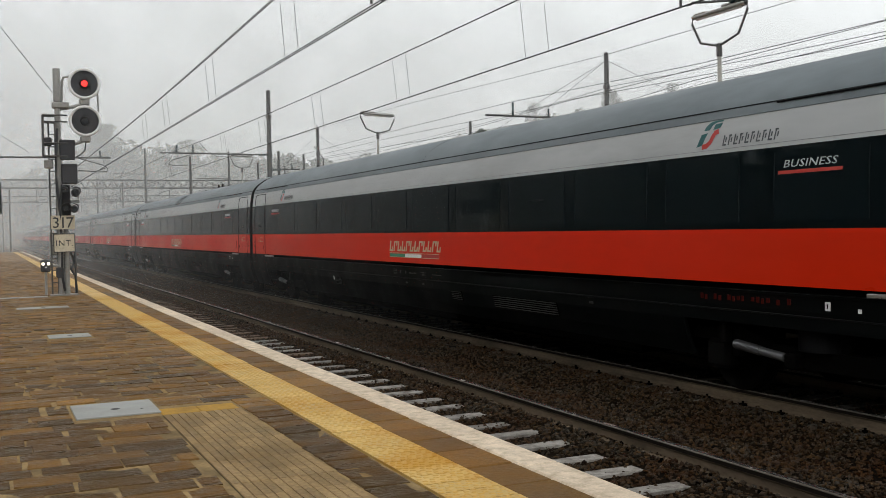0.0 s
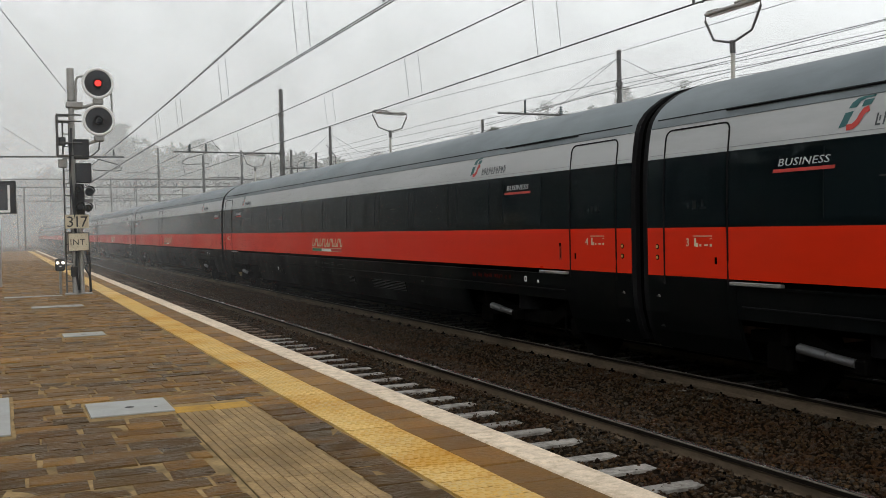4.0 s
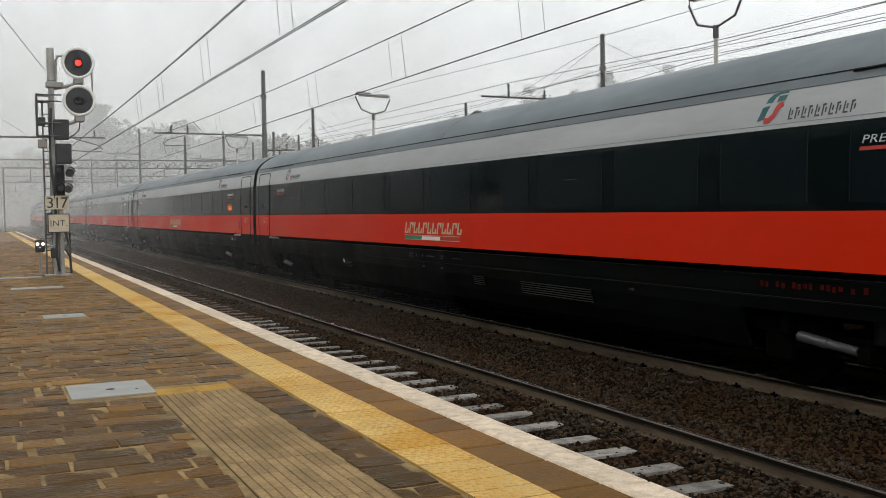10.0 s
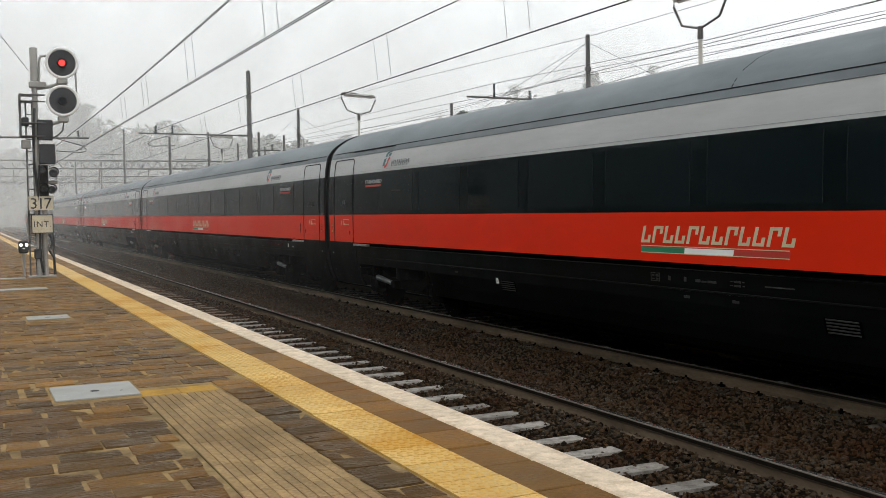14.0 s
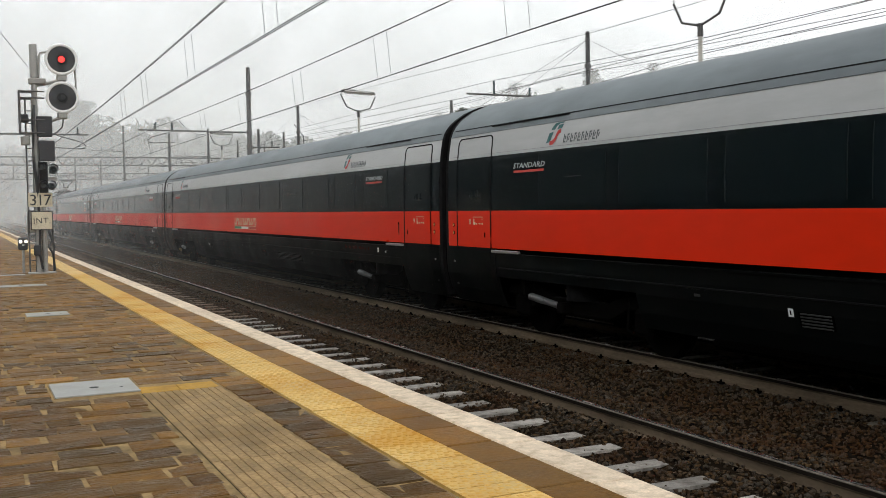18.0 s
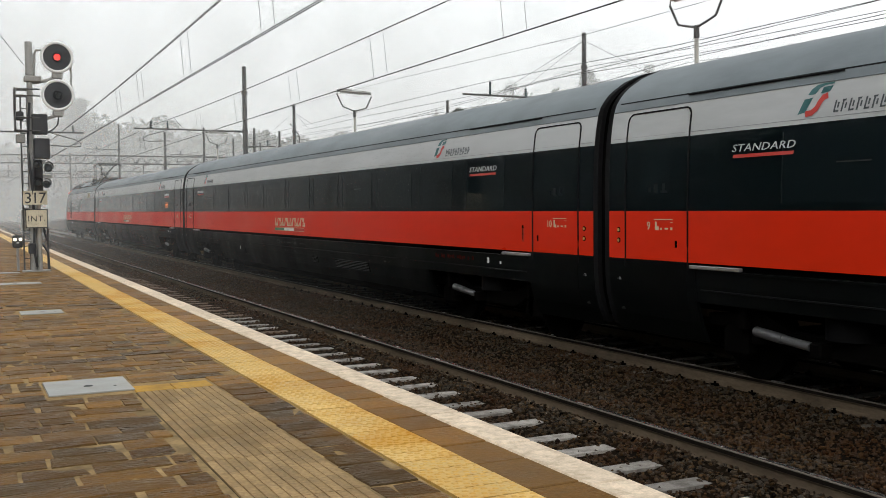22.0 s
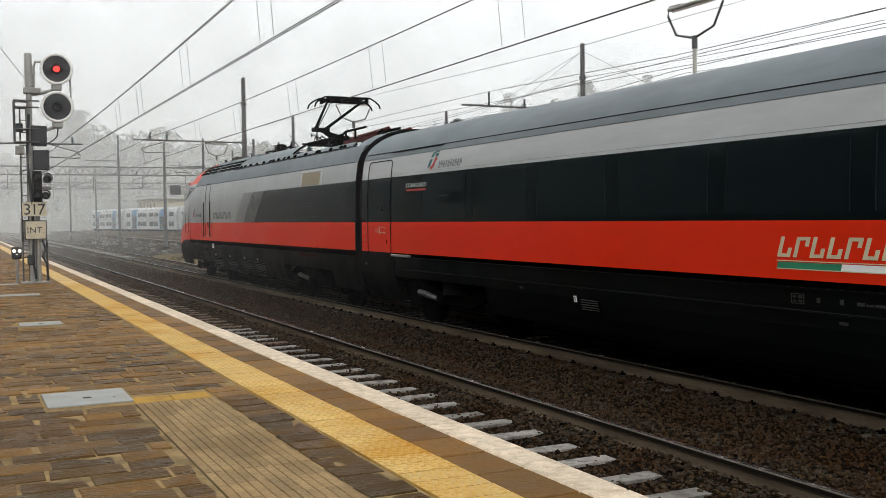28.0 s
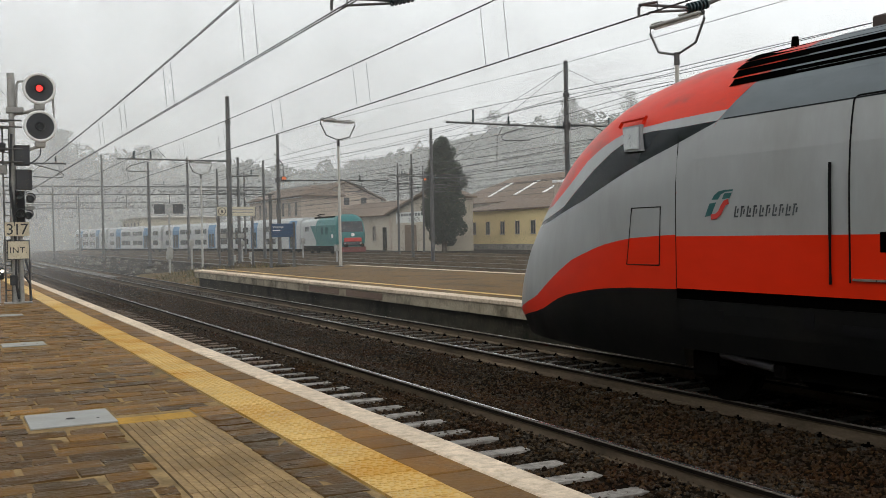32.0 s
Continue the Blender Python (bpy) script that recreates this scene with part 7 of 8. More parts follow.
vc = thing("gabled_depot", "beige gabled depot with a painted station name and brown tile roof", "building")
part("wall", prism(B(), [(119.5, -0.4), (136.5, -0.4), (136.5, 5.1), (123.4, 7.7), (119.5, 6.9)], 60.2, 65.0, "x"), GWALL, vc, "grey-beige gable wall")
for s, y0, z0, y1, z1 in ((1, 137.2, 4.95, 123.4, 7.8), (-1, 119.0, 6.85, 123.4, 7.8)):
    part("roof", prism(B(), [(y0, z0), (y1, z1), (y1, z1 + 0.25), (y0, z0 + 0.25)], 59.5, 65.4, "x"), TILE, vc, "sloping tiled roof")
part("name_panel", box(B(), 60.14, 60.19, 124.2, 134.2, 3.75, 5.25), mat("faded_white_paint", (0.62, 0.63, 0.60), 0.7, vary=0.15, scale=2), vc, "pale painted name panel")
lettering("VICENZA", 0.85, LETTERGREY, vc, Matrix.Translation((60.12, 128.0, 3.85)) @ pose(0, 0, 0, 90, 0, -90), "name_lettering", "dark painted letters VICENZA", 0, 1.1)
bm = B()
for i in range(9):
    box(bm, 60.125, 60.135, 133.4 - 0.95 * i - 0.65, 133.4 - 0.95 * i, 4.66, 5.05)
part("writing_bar", bm, LETTERGREY, vc)
part("gate", box(B(), 60.12, 60.22, 127.4, 131.2, -0.3, 3.4), mat("brown_timber_gate", (0.13, 0.085, 0.05), 0.8, vary=0.2, stretch=(1, 4, 0.3)), vc, "brown timber gate")
for y in (136.0,):
    part("corner_pilaster", box(B(), 60.05, 60.3, y, y + 0.5, -0.4, 4.6), PWALL, vc)

an = thing("low_annex", "low beige annex beside the depot with a brown tile roof", "building")
part("wall", box(B(), 60.6, 72.0, 137.2, 172.0, -0.4, 5.1), GWALL, an)
hip_roof(an, 60.6, 72.0, 137.9, 171.3, 5.1, 2.5, TILE)
pane(an, 60.6, 143.0, 144.2, 1.2, 3.4)
part("door", box(B(), 60.52, 60.62, 138.8, 140.2, -0.3, 3.2), UNDER, an)

st = thing("station_house", "pale pink two-storey station house with shuttered windows", "building")
part("wall", box(B(), 53.0, 60.0, 156.0, 186.0, -0.4, 8.8), PWALL, st)
hip_roof(st, 53.0, 60.0, 156.0, 186.0, 8.8, 1.9, TILE)
for y in np.arange(158.0, 184, 3.4):
    for z in (5.6, 1.4):
        pane(st, 53.0, float(y), float(y) + 1.2, z, z + 2.2)
part("cornice", box(B(), 52.8, 53.02, 155.8, 186.2, 8.45, 8.6), WHITE, st)
gable = thing("gabled_hall", "pale hall with a shallow gable behind the yard", "building")
part("wall", prism(B(), [(62.6, -0.4), (76.6, -0.4), (76.6, 9.0), (69.6, 12.2), (62.6, 9.0)], 178.0, 198.0), PWALL, gable)
for x0, x1 in ((61.8, 69.6), (77.4, 69.6)):
    part("roof", prism(B(), [(x0, 8.7), (x1, 12.25), (x1, 12.55), (x0, 9.0)], 177.4, 199.0), TILE, gable)
for x in (65.5, 69.0, 72.5):
    part("window", box(B(), x, x + 1.1, 177.96, 178.05, 7.9, 9.3), DKWIN, gable)
ph = thing("pale_house", "pale house with rows of windows deep in the fog", "building")
part("wall", box(B(), 36.0, 52.0, 205.0, 226.0, -0.4, 6.5), mat("cream_plaster", (0.52, 0.47, 0.36), 0.85, vary=0.1, scale=0.6), ph)
hip_roof(ph, 36.0, 52.0, 205.0, 226.0, 6.5, 0.5, mat("pale_roof_sheet", (0.40, 0.37, 0.31), 0.8, vary=0.15))
for y in np.arange(206, 225, 4.0):
    for z in (3.4,):
        pane(ph, 36.0, float(y), float(y) + 1.5, z, z + 2.2)


# ---- trees ----
def leaf_cloud(rng, centers, per, size, squash=0.7):
    """Many small leaf blades round the ends of limbs."""
    vs, fs = [], []
    for (cx, cy, cz), r in centers:
        n = int(per * r * r)
        for _ in range(n):
            d = Vector((rng.gauss(0, 1), rng.gauss(0, 1), rng.gauss(0, 1))).normalized() * r * rng.uniform(0.45, 1.0) ** 0.6
            p = Vector((cx + d.x, cy + d.y, cz + d.z * squash))
            a = Vector((rng.gauss(0, 1), rng.gauss(0, 1), rng.gauss(0, 1))).normalized()
            b = a.orthogonal().normalized()
            s = size * rng.uniform(0.6, 1.5)
            i = len(vs)
            vs += [tuple(p - a * s), tuple(p + b * s * 0.45), tuple(p + a * s), tuple(p - b * s * 0.45)]
            fs.append((i, i + 1, i + 2, i + 3))
    return vs, fs


def tree(x, y, base, height, kind, seed, name="tree", label="", dense=1.0):
    rng = random.Random(seed)
    t = thing(name, label, "tree", "trees", m=pose(x, y, base))
    part("trunk", cyl(B(), (0, 0, -0.3), (0, 0, height * 0.9), height * 0.022, 0.04, 9), BARK, t, "tapered trunk", smooth=True)
    centers = []
    limbs = B()
    if kind == "cypress":
        for i in range(46):
            f = (i + 0.5) / 46
            z = height * (0.10 + 0.90 * f)
            w = height * 0.198 * float(np.interp(f, [0, 0.15, 0.45, 0.75, 0.9, 1], [0.75, 0.95, 1.0, 0.80, 0.58, 0.28]))
            a = i * 2.4
            q = w * rng.uniform(0.15, 0.72)
            centers.append(((q * math.cos(a), q * math.sin(a), z), w * rng.uniform(0.30, 0.52) + 0.15))
            tube(limbs, [(0, 0, z * 0.9), (q * math.cos(a), q * math.sin(a), z)], 0.04, 4)
    elif kind == "cedar":
        for i in range(16):
            f = i / 15
            z = height * (0.45 + 0.52 * f)
            w = height * (0.32 - 0.24 * f)
            for k in range(4):
                a = i * 1.9 + k * 1.57 + rng.uniform(-0.4, 0.4)
                q = w * rng.uniform(0.35, 1.0)
                centers.append(((q * math.cos(a), q * math.sin(a), z), height * 0.085 * rng.uniform(0.7, 1.3)))
                tube(limbs, [(0, 0, z - 0.3), (q * math.cos(a), q * math.sin(a), z)], 0.06, 4)
    else:
        for i in range(26):
            f = rng.random()
            z = height * (0.35 + 0.6 * f)
            w = height * 0.34 * math.sin(math.pi * (0.2 + 0.75 * f))
            a = rng.uniform(0, 6.28)
            q = w * rng.uniform(0.3, 1.0)
            centers.append(((q * math.cos(a), q * math.sin(a), z), height * 0.10 * rng.uniform(0.7, 1.4)))
            tube(limbs, [(0, 0, z * 0.6), (q * math.cos(a), q * math.sin(a), z)], 0.06, 4)
    part("limbs", limbs, BARK, t)
    vs, fs = leaf_cloud(rng, centers, 95 * dense, 0.17 if kind == "cypress" else 0.28, 0.9 if kind == "cypress" else 0.45 if kind == "cedar" else 0.8)
    joined("crown", vs, fs, LEAF if kind != "broad" else LEAF2, "uneven crown of small leaves", "", "", t)
    return t


tree(59.0, 116.5, -0.3, 14.9, "cypress", 3, "cypress_tree", "tall dark dense evergreen tree beside the depot", 5.5)
tree(25.6, 250.0, 5.0, 23.0, "cedar", 7, "cedar_tree", "spreading cedar on the hillside, pale in the fog", 0.35)
tree(150.0, 260.0, 22.0, 17.0, "broad", 8, "tree", "bare-looking tree on the hillside in fog", 0.3)
tree(178.0, 262.0, 26.0, 18.0, "cedar", 9, "tree", "pale conifer on the hillside in fog", 0.3)
tree(192.0, 250.0, 25.0, 20.0, "broad", 12, "tree", "pale tree on the hillside in fog", 0.3)

# dry weeds on the earth heap past the platform's end
rng = random.Random(31)
vs, fs = [], []
for k in range(1500):
    x, y = rng.uniform(10.7, 17.6), FAREND + rng.uniform(0.1, 13.0)
    f = math.sin(math.pi * (x - 10.6) / 7.5) * max(0.0, 1 - (y - FAREND) / 22.8) ** 0.8
    z, h, a = -0.36 + 0.92 * f, rng.uniform(0.08, 0.34), rng.uniform(0, 6.28)
    w, lean = 0.025, rng.uniform(-0.12, 0.12)
    n = len(vs)
    vs += [(x - w * math.cos(a), y - w * math.sin(a), z), (x + w * math.cos(a), y + w * math.sin(a), z), (x + lean, y + lean * 0.6, z + h)]
    fs.append((n, n + 1, n + 2))
joined("weeds", vs, fs, mat("dry_weed_blade", (0.15, 0.105, 0.045), 0.9, spec=0.02, vary=0.3, per=0.5, alt=(0.06, 0.075, 0.03)), "dry brown and green weeds on the earth heap", "weeds")

# wooded hill behind everything
hill = []
HX = list(np.linspace(-160, 620, 60))
for j in range(14):
    f = j / 13
    row = []
    for x in HX:
        crest = float(np.interp(x, [-160, 0, 45, 80, 130, 165, 240, 290, 400, 620], [8, 14, 34, 31, 27, 33, 52, 58, 60, 40]))
        y = 235 + 170 * f + 0.06 * abs(x)
        row.append((x, y, -0.5 + crest * f ** 0.85 + (3.0 * noise.noise((x * 0.05, y * 0.05, 0)) if j else 0)))
    hill.append(row)
single("hill", sheet(B(), hill), LEAF2, "wooded hillside dissolving in fog", "hill", kind="structure", smooth=True)
rng = random.Random(21)
vs, fs = [], []
for k in range(1500):
    i, j = rng.randrange(len(HX) - 1), rng.randrange(2, 13)
    p = Vector(hill[j][i]).lerp(Vector(hill[j][i + 1]), rng.random())
    r = rng.uniform(2.0, 4.6)
    a, b = leaf_cloud(rng, [((p.x, p.y, p.z + r * 0.9), r)], 3.2, 1.25, 1.05)
    n = len(vs)
    vs += a
    fs += [tuple(q + n for q in f) for f in b]
joined("woodland", vs, fs, LEAF2, "wooded hillside of pale foggy tree crowns", "woodland")


# ---- fog: flat translucent sheets that stand in for haze over the tracks ----
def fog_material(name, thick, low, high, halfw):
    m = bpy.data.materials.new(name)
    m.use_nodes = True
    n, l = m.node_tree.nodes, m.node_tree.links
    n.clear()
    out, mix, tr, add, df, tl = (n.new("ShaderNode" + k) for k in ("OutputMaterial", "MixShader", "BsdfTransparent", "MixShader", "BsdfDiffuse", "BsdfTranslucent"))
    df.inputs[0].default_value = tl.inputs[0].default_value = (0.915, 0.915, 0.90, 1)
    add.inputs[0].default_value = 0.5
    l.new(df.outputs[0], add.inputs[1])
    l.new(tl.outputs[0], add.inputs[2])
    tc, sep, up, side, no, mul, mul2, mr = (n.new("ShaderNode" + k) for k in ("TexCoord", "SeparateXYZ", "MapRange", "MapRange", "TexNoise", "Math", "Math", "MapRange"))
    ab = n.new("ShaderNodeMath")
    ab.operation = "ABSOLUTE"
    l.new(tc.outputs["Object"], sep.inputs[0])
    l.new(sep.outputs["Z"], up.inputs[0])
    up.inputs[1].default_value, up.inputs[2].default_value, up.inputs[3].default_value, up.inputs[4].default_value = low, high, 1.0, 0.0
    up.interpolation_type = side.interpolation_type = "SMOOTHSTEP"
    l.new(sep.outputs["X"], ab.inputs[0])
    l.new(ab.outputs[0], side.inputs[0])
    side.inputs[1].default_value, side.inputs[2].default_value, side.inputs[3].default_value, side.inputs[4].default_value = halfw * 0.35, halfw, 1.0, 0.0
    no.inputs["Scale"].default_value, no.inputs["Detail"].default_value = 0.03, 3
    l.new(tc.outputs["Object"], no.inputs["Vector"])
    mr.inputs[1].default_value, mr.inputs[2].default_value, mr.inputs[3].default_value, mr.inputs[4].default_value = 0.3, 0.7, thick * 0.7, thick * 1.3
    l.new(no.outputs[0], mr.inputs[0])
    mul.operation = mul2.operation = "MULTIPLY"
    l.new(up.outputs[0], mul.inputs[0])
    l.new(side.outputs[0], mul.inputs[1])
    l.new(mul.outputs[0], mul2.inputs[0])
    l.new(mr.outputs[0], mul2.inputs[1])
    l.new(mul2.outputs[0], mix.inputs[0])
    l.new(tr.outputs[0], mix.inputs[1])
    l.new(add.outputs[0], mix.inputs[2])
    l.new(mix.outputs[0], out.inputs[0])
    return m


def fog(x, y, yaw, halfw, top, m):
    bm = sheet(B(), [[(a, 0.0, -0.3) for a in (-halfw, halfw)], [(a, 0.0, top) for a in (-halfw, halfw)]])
    return single("fog_veil", bm, m, "flat translucent sheet that stands in for fog", "fog", kind="stuff", m=pose(x, y, 0, 0, 0, yaw))


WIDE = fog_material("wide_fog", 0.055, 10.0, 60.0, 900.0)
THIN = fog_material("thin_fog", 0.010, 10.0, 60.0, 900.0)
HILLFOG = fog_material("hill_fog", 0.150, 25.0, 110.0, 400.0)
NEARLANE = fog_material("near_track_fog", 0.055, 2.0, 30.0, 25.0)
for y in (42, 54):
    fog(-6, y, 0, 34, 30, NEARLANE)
# near sheets wash out the train's dark parts as fog would
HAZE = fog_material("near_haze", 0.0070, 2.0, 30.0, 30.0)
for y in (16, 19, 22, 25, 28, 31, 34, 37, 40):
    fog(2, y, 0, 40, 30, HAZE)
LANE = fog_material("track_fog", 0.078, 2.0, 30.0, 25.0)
# wide sheets stand square to the camera's view
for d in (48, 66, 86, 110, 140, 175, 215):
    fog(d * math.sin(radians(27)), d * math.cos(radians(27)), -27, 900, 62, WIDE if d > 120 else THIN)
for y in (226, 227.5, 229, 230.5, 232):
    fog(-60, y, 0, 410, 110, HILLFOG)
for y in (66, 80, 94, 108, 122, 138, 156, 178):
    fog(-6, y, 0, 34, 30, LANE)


# ---- pieces of the near platform: blocks, tactile tiles, edge stones ----
def piece(me, parent, m, name):
    ob = new(name, me)
    ob.parent = parent
    ob.matrix_basis = m
    return ob


def block_mesh(lx, ly, rng, h=0.05):
    """A split stone block with worn, crooked edges and an uneven top."""
    bm = B()
    j = 0.009
    hx, hy = lx / 2, ly / 2
    lo = [(-hx, -hy), (-hx / 3, -hy), (hx / 3, -hy), (hx, -hy), (hx, hy), (hx / 3, hy), (-hx / 3, hy), (-hx, hy)]
    lo = [(a + rng.uniform(-j, j), b + rng.uniform(-j, j) * 0.6) for a, b in lo]
    rings = []
    for z, s in ((-h, 1.0), (-0.005, 1.0), (0.0, 0.968)):
        rings.append([bm.verts.new((a * s, b * (1 - (1 - s) * lx / ly * 0.6), z + (rng.uniform(-0.004, 0.003) if z == 0 else 0))) for a, b in lo])
    for g, k in zip(rings, rings[1:]):
        for i in range(8):
            bm.faces.new((g[i], g[(i + 1) % 8], k[(i + 1) % 8], k[i]))
    top = rings[-1]
    for a, b in ((0, 7), (1, 6), (2, 5)):
        bm.faces.new((top[a], top[a + 1], top[b - 1], top[b]))
    return bm


rng = random.Random(5)
ROW = 0.232
lengths = (0.20, 0.25, 0.30, 0.35, 0.40, 0.46)
wet_meshes = {L: [mesh_of("block", block_mesh(L, ROW - 0.013, rng), WETPAVER) for _ in range(5)] for L in lengths}
meshes = {L: [mesh_of("block", block_mesh(L, ROW - 0.013, rng), PAVER) for _ in range(6)] for L in lengths}
covers = [(0.57, 1.23, 8.02, 8.72), (1.18, 1.82, -14.5, 8.22), (-0.62, 0.04, 7.62, 9.46), (0.72, 1.31, 14.55, 15.15), (0.47, 1.46, 20.7, 21.3), (1.32, 1.95, 24.85, 25.3), (0.0, 1.26, 24.6, 25.0)]


def covered(x0, x1, y):
    return any(x0 < b - 0.02 and x1 > a + 0.02 and y + ROW / 2 > c + 0.03 and y - ROW / 2 < d - 0.03 for a, b, c, d in covers)


dry, wet, count = ([], []), ([], []), 0
y = -13.8
while y < 100:
    x = -13.1 - rng.uniform(0, 0.3)
    while x < 2.12:
        L = rng.choice(lengths)
        if 2.11 - x < 0.10:
            break
        if x + L + 0.10 > 2.11:
            L = 2.11 - x
        x0, x1 = x, x + L
        for a, b, c, d in covers:
            if y + ROW / 2 > c + 0.03 and y - ROW / 2 < d - 0.03 and x0 < a < x1 - 0.02:
                x1 = a - 0.01
        L = x1 - x0
        if L > 0.07 and x0 < 2.12 and not covered(x0, x1, y):
            cx = (x0 + x1) / 2
            z = PLAT + rng.uniform(-0.006, 0.002)
            tilt = pose(cx, y + rng.uniform(-0.005, 0.005), z, rng.uniform(-0.9, 0.9), rng.uniform(-0.7, 0.7), rng.uniform(-0.8, 0.8))
            key = min(lengths, key=lambda q: abs(q - L))
            # the wet patch round the guide strip dries out further along the platform
            damp = rng.random() < float(np.interp(y, [0.0, 7.6, 8.6, 12.0, 20.0], [0.80, 0.75, 0.32, 0.12, 0.06]))
            me = rng.choice((wet_meshes if damp else meshes)[key])
            if -1.4 < cx < 2.2 and 4.6 < y < 11.2 and count < 300:
                piece(me, slab, tilt @ Matrix.Diagonal((L / key, 1, 1, 1)), "block")
                count += 1
            elif y < 62:
                stuff_v, stuff_f = wet if damp else dry
                n = len(stuff_v)
                co = [tilt @ Vector((v.co.x * L / key, v.co.y, v.co.z)) for v in me.vertices]
                stuff_v += [tuple(q) for q in co]
                stuff_f += [tuple(i + n for i in p.vertices) for p in me.polygons]
        if covered(x0, x1, y):
            x = max(b for a, b, c, d in covers if x0 < b - 0.02 and x1 > a + 0.02 and y + ROW / 2 > c + 0.03 and y - ROW / 2 < d - 0.03) + 0.012
        else:
            x = x1 + rng.choice((0.008, 0.012, 0.016, 0.024, 0.046))
    y += ROW
joined("paving_blocks", *dry, PAVER, "brown split stone paving blocks in rows", "", "stuff", slab)
joined("wet_paving_blocks", *wet, WETPAVER, "dark wet split stone paving blocks", "", "stuff", slab)
part("far_paving", box(B(), -14, 2.12, 62, 100, PLAT - 0.013, PLAT - 0.004), PAVER, slab)

mat("dark_groove_dirt", (0.05, 0.035, 0.018), 0.9, spec=0.15)
# yellow tactile strip, tiles with rows of raised studs
bm = box(B(), -0.185, 0.185, -0.1935, -0.0055, -0.05, 0.0)
box(bm, -0.185, 0.185, 0.0055, 0.1935, -0.05, 0.0)
for i in range(7):
    for j in range(8):
        cx, cy = -0.166 + 0.0527 * i + (0.018 if j % 2 else 0.0), -0.17 + 0.0485 * j + (0.012 if i % 2 else -0.012)
        v = [bm.verts.new((cx + a, cy + b, 0.0005)) for a, b in ((-0.016, -0.012), (0.016, -0.012), (0.016, 0.012), (-0.016, 0.012))]
        t = [bm.verts.new((cx + a, cy + b, 0.0035)) for a, b in ((-0.010, -0.007), (0.010, -0.007), (0.010, 0.007), (-0.010, 0.007))]
        for k in range(4):
            bm.faces.new((v[k], v[(k + 1) % 4], t[(k + 1) % 4], t[k]))
        bm.faces.new(t)
studded = mesh_of("tactile_tile", bm, YELLOW)
studded.materials.append(STUD)
for q in studded.polygons:
    q.material_index = 1 if q.center.z > 0.0002 else 0
part("tactile_bed", box(B(), 2.148, 2.502, -14, 100, PLAT - 0.007, PLAT - 0.0045), MATS["dark_groove_dirt"], slab)
plain = mesh_of("tactile_tile", box(box(B(), -0.185, 0.185, -0.1935, -0.0065, -0.05, 0.0, 0.004), -0.185, 0.185, 0.0065, 0.1935, -0.05, 0.0, 0.004), YELLOW)
for i in range(284):
    y = -13.6 + 0.4 * i
    piece(studded if 2 < y < 24 else plain, slab, pose(2.325 + rng.uniform(-0.003, 0.003), y, PLAT + rng.uniform(-0.003, 0.001), 0, 0, rng.uniform(-0.3, 0.3)), "tactile_tile")
# brown border slabs and white edge stones
border = [mesh_of("border_slab", box(B(), -0.155, 0.155, -q / 2 + 0.010, q / 2 - 0.010, -0.06, 0.0, 0.006), BORDER) for q in (0.38, 0.46, 0.54)]
y = -13.8
while y < 100:
    k = rng.randrange(3)
    q = (0.38, 0.46, 0.54)[k]
    piece(border[k], slab, pose(2.668, y + q / 2, PLAT + rng.uniform(-0.004, 0.0), 0, rng.uniform(-0.3, 0.3), 0), "border_slab")
    y += q
bm = box(B(), -0.118, 0.118, -0.476, 0.476, -0.20, 0.0, 0.012)
edge = mesh_of("edge_stone", bm, KERB)
for i in range(120):
    piece(edge, slab, pose(2.944, -13.61 + 0.96 * i, PLAT + rng.uniform(-0.002, 0.003), 0, 0, rng.uniform(-0.15, 0.15)), "edge_stone")
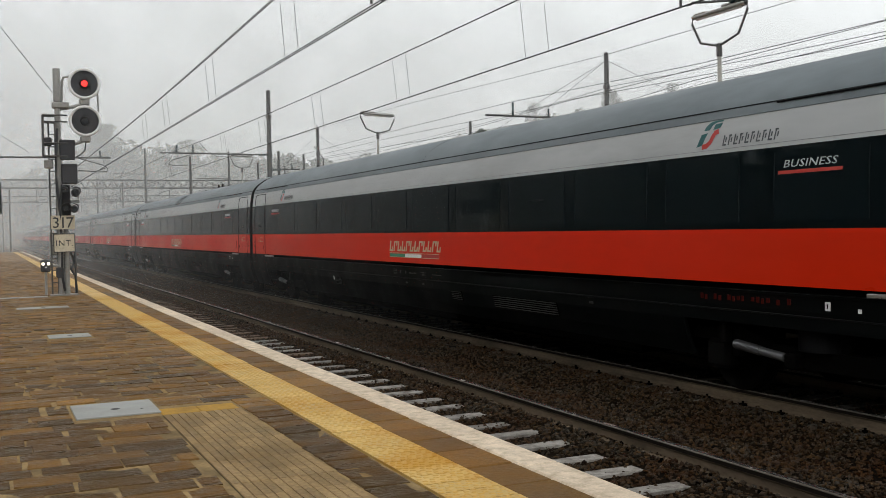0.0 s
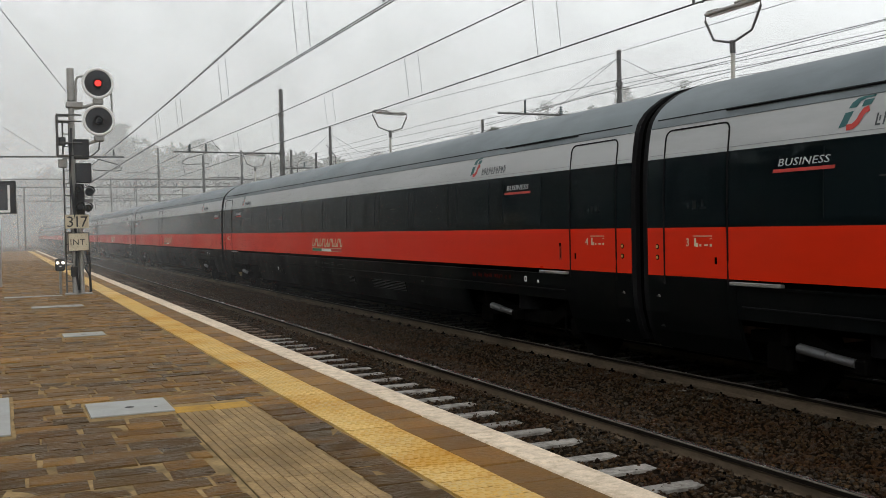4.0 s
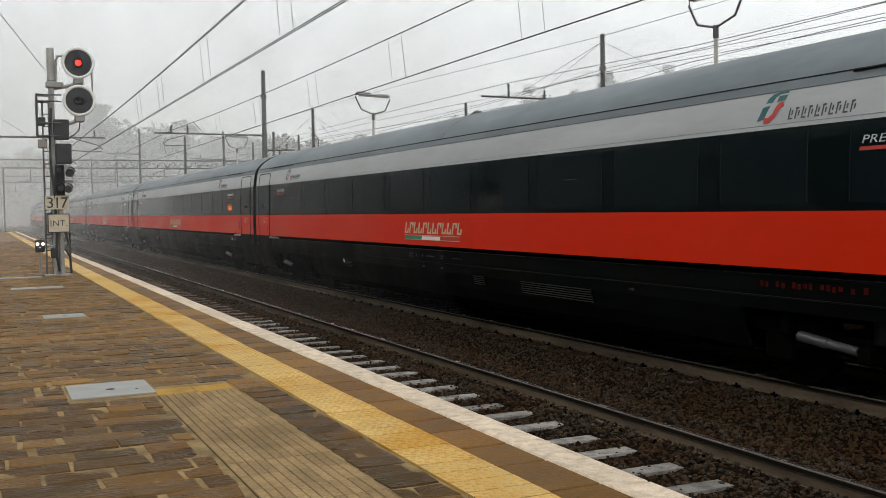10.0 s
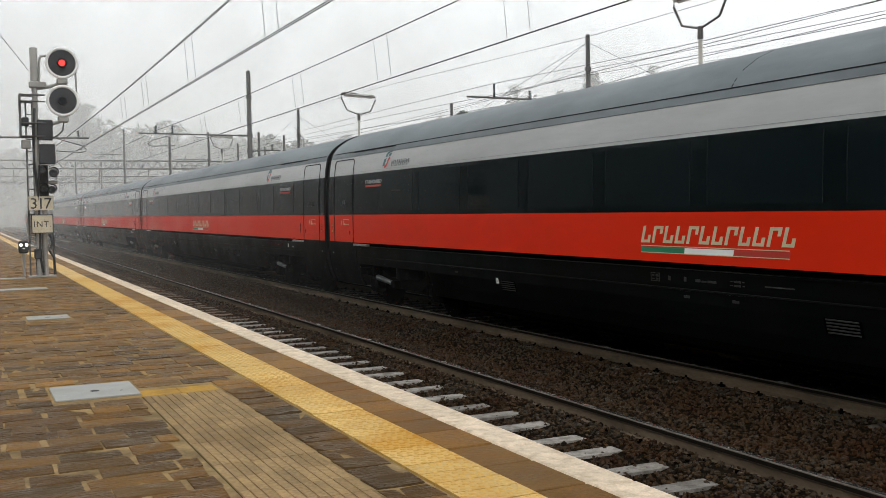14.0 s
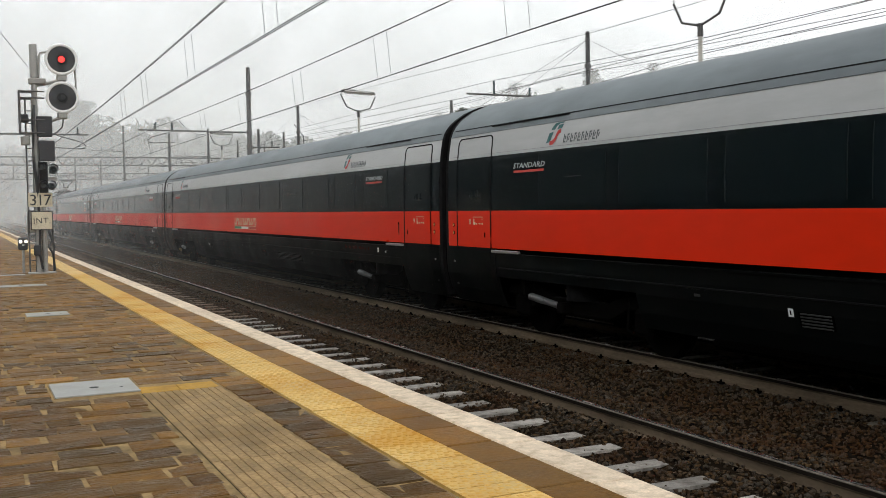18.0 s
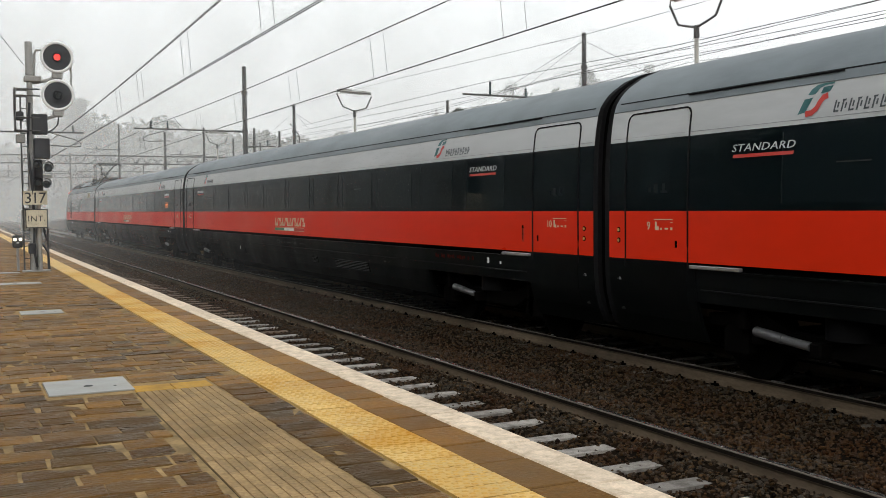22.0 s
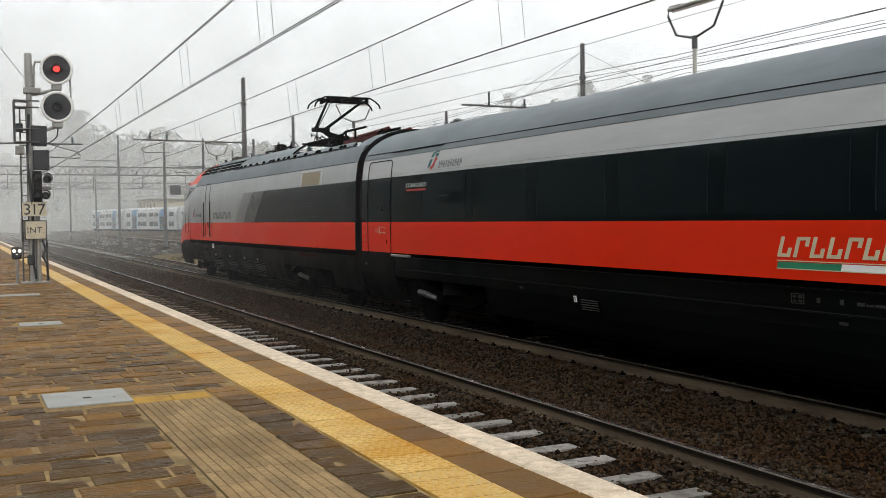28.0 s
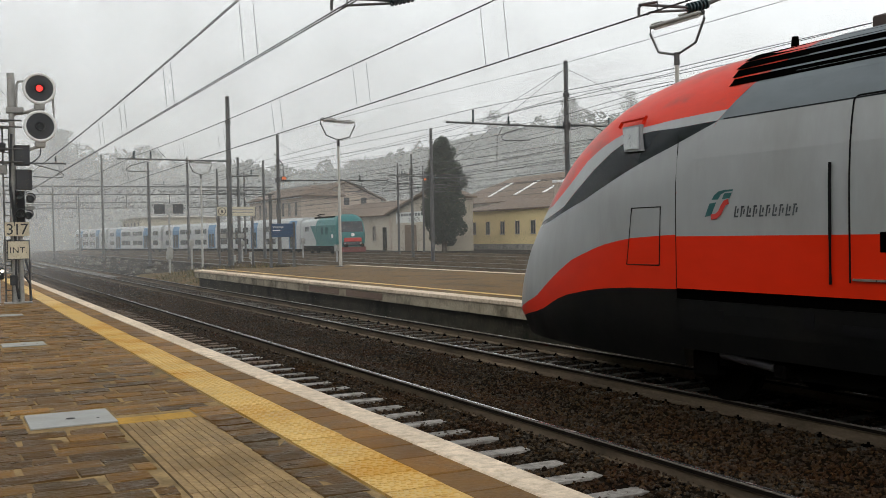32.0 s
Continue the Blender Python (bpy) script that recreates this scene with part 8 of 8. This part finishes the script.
# grooved beige guide strip with its yellow end bar
part("guide_bed", box(B(), 1.20, 1.81, -13.9, 7.92, PLAT - 0.0075, PLAT - 0.006), mat("dark_groove_dirt", (0.05, 0.035, 0.018), 0.9, spec=0.15), slab)
bm = B()
for i in range(11):
    x = -0.275 + 0.055 * i
    prism(bm, [(x - 0.0255, -0.008), (x + 0.0255, -0.008), (x + 0.0230, 0.002), (x - 0.0230, 0.002)], -0.1462, 0.1462)
guide = mesh_of("guide_tile", bm, TACTILE)
for i in range(73):
    piece(guide, slab, pose(1.505, 7.76 - 0.297 * i, PLAT + rng.uniform(-0.003, 0.001), 0, 0, rng.uniform(-0.3, 0.3)), "guide_tile")
bar = mesh_of("guide_end_tile", box(B(), -0.148, 0.148, -0.135, 0.135, -0.05, 0.0, 0.005), OCHRE)
for x in (1.355, 1.655):
    piece(bar, slab, pose(x, 8.06, PLAT), "guide_end_tile")


def cover(x0, x1, y0, y1, label, vent=False):
    c = thing("cover_plate", label, "cover plate", "cover plates", m=pose((x0 + x1) / 2, (y0 + y1) / 2, PLAT))
    hx, hy = (x1 - x0) / 2, (y1 - y0) / 2
    part("plate", box(B(), -hx, hx, -hy, hy, -0.05, 0.006, 0.004), PLATE, c)
    part("key_hole", cyl(B(), (0.0, -0.02, 0.0062), (0.0, -0.02, 0.0075), 0.036, n=12), SLATGREY, c, "dark worn key hole")
    part("key_hole", cyl(B(), (hx * 0.62, -hy * 0.3, 0.0062), (hx * 0.62, -hy * 0.3, 0.0075), 0.012, n=8), SLATGREY, c)
    for a in (-hx - 0.007, hx + 0.002):
        part("frame_gap", box(B(), a, a + 0.005, -hy - 0.012, hy + 0.012, -0.05, -0.004), MORTAR, c)
    part("frame_gap", box(B(), -hx, hx, -hy - 0.009, -hy - 0.002, -0.05, -0.004), MORTAR, c)
    return c


cover(0.585, 1.215, 8.04, 8.70, "pale grey metal cover plate set in the paving")
cover(-0.60, 0.02, 7.64, 9.42, "long pale grey grate cover set in the paving")
cover(0.01, 1.25, 24.62, 24.98, "broad pale cover plate beside the signal post")
cover(0.74, 1.29, 14.6, 15.1, "small pale cover plate set in the paving")
cover(0.49, 1.44, 20.75, 21.25, "wide pale cover plate set in the paving")


def motions():
    """The train runs along its track towards the camera and past it; the coaches are coupled at an even pitch."""
    for k, c in enumerate(COACHES):
        walk(c, [(t, pose(T2, s + PITCH * (k - 1), 0)) for t, s in RUN])
    walk(POWER, [(t, pose(T2, s + PITCH * 9 + 0.15, 0)) for t, s in RUN])


motions()
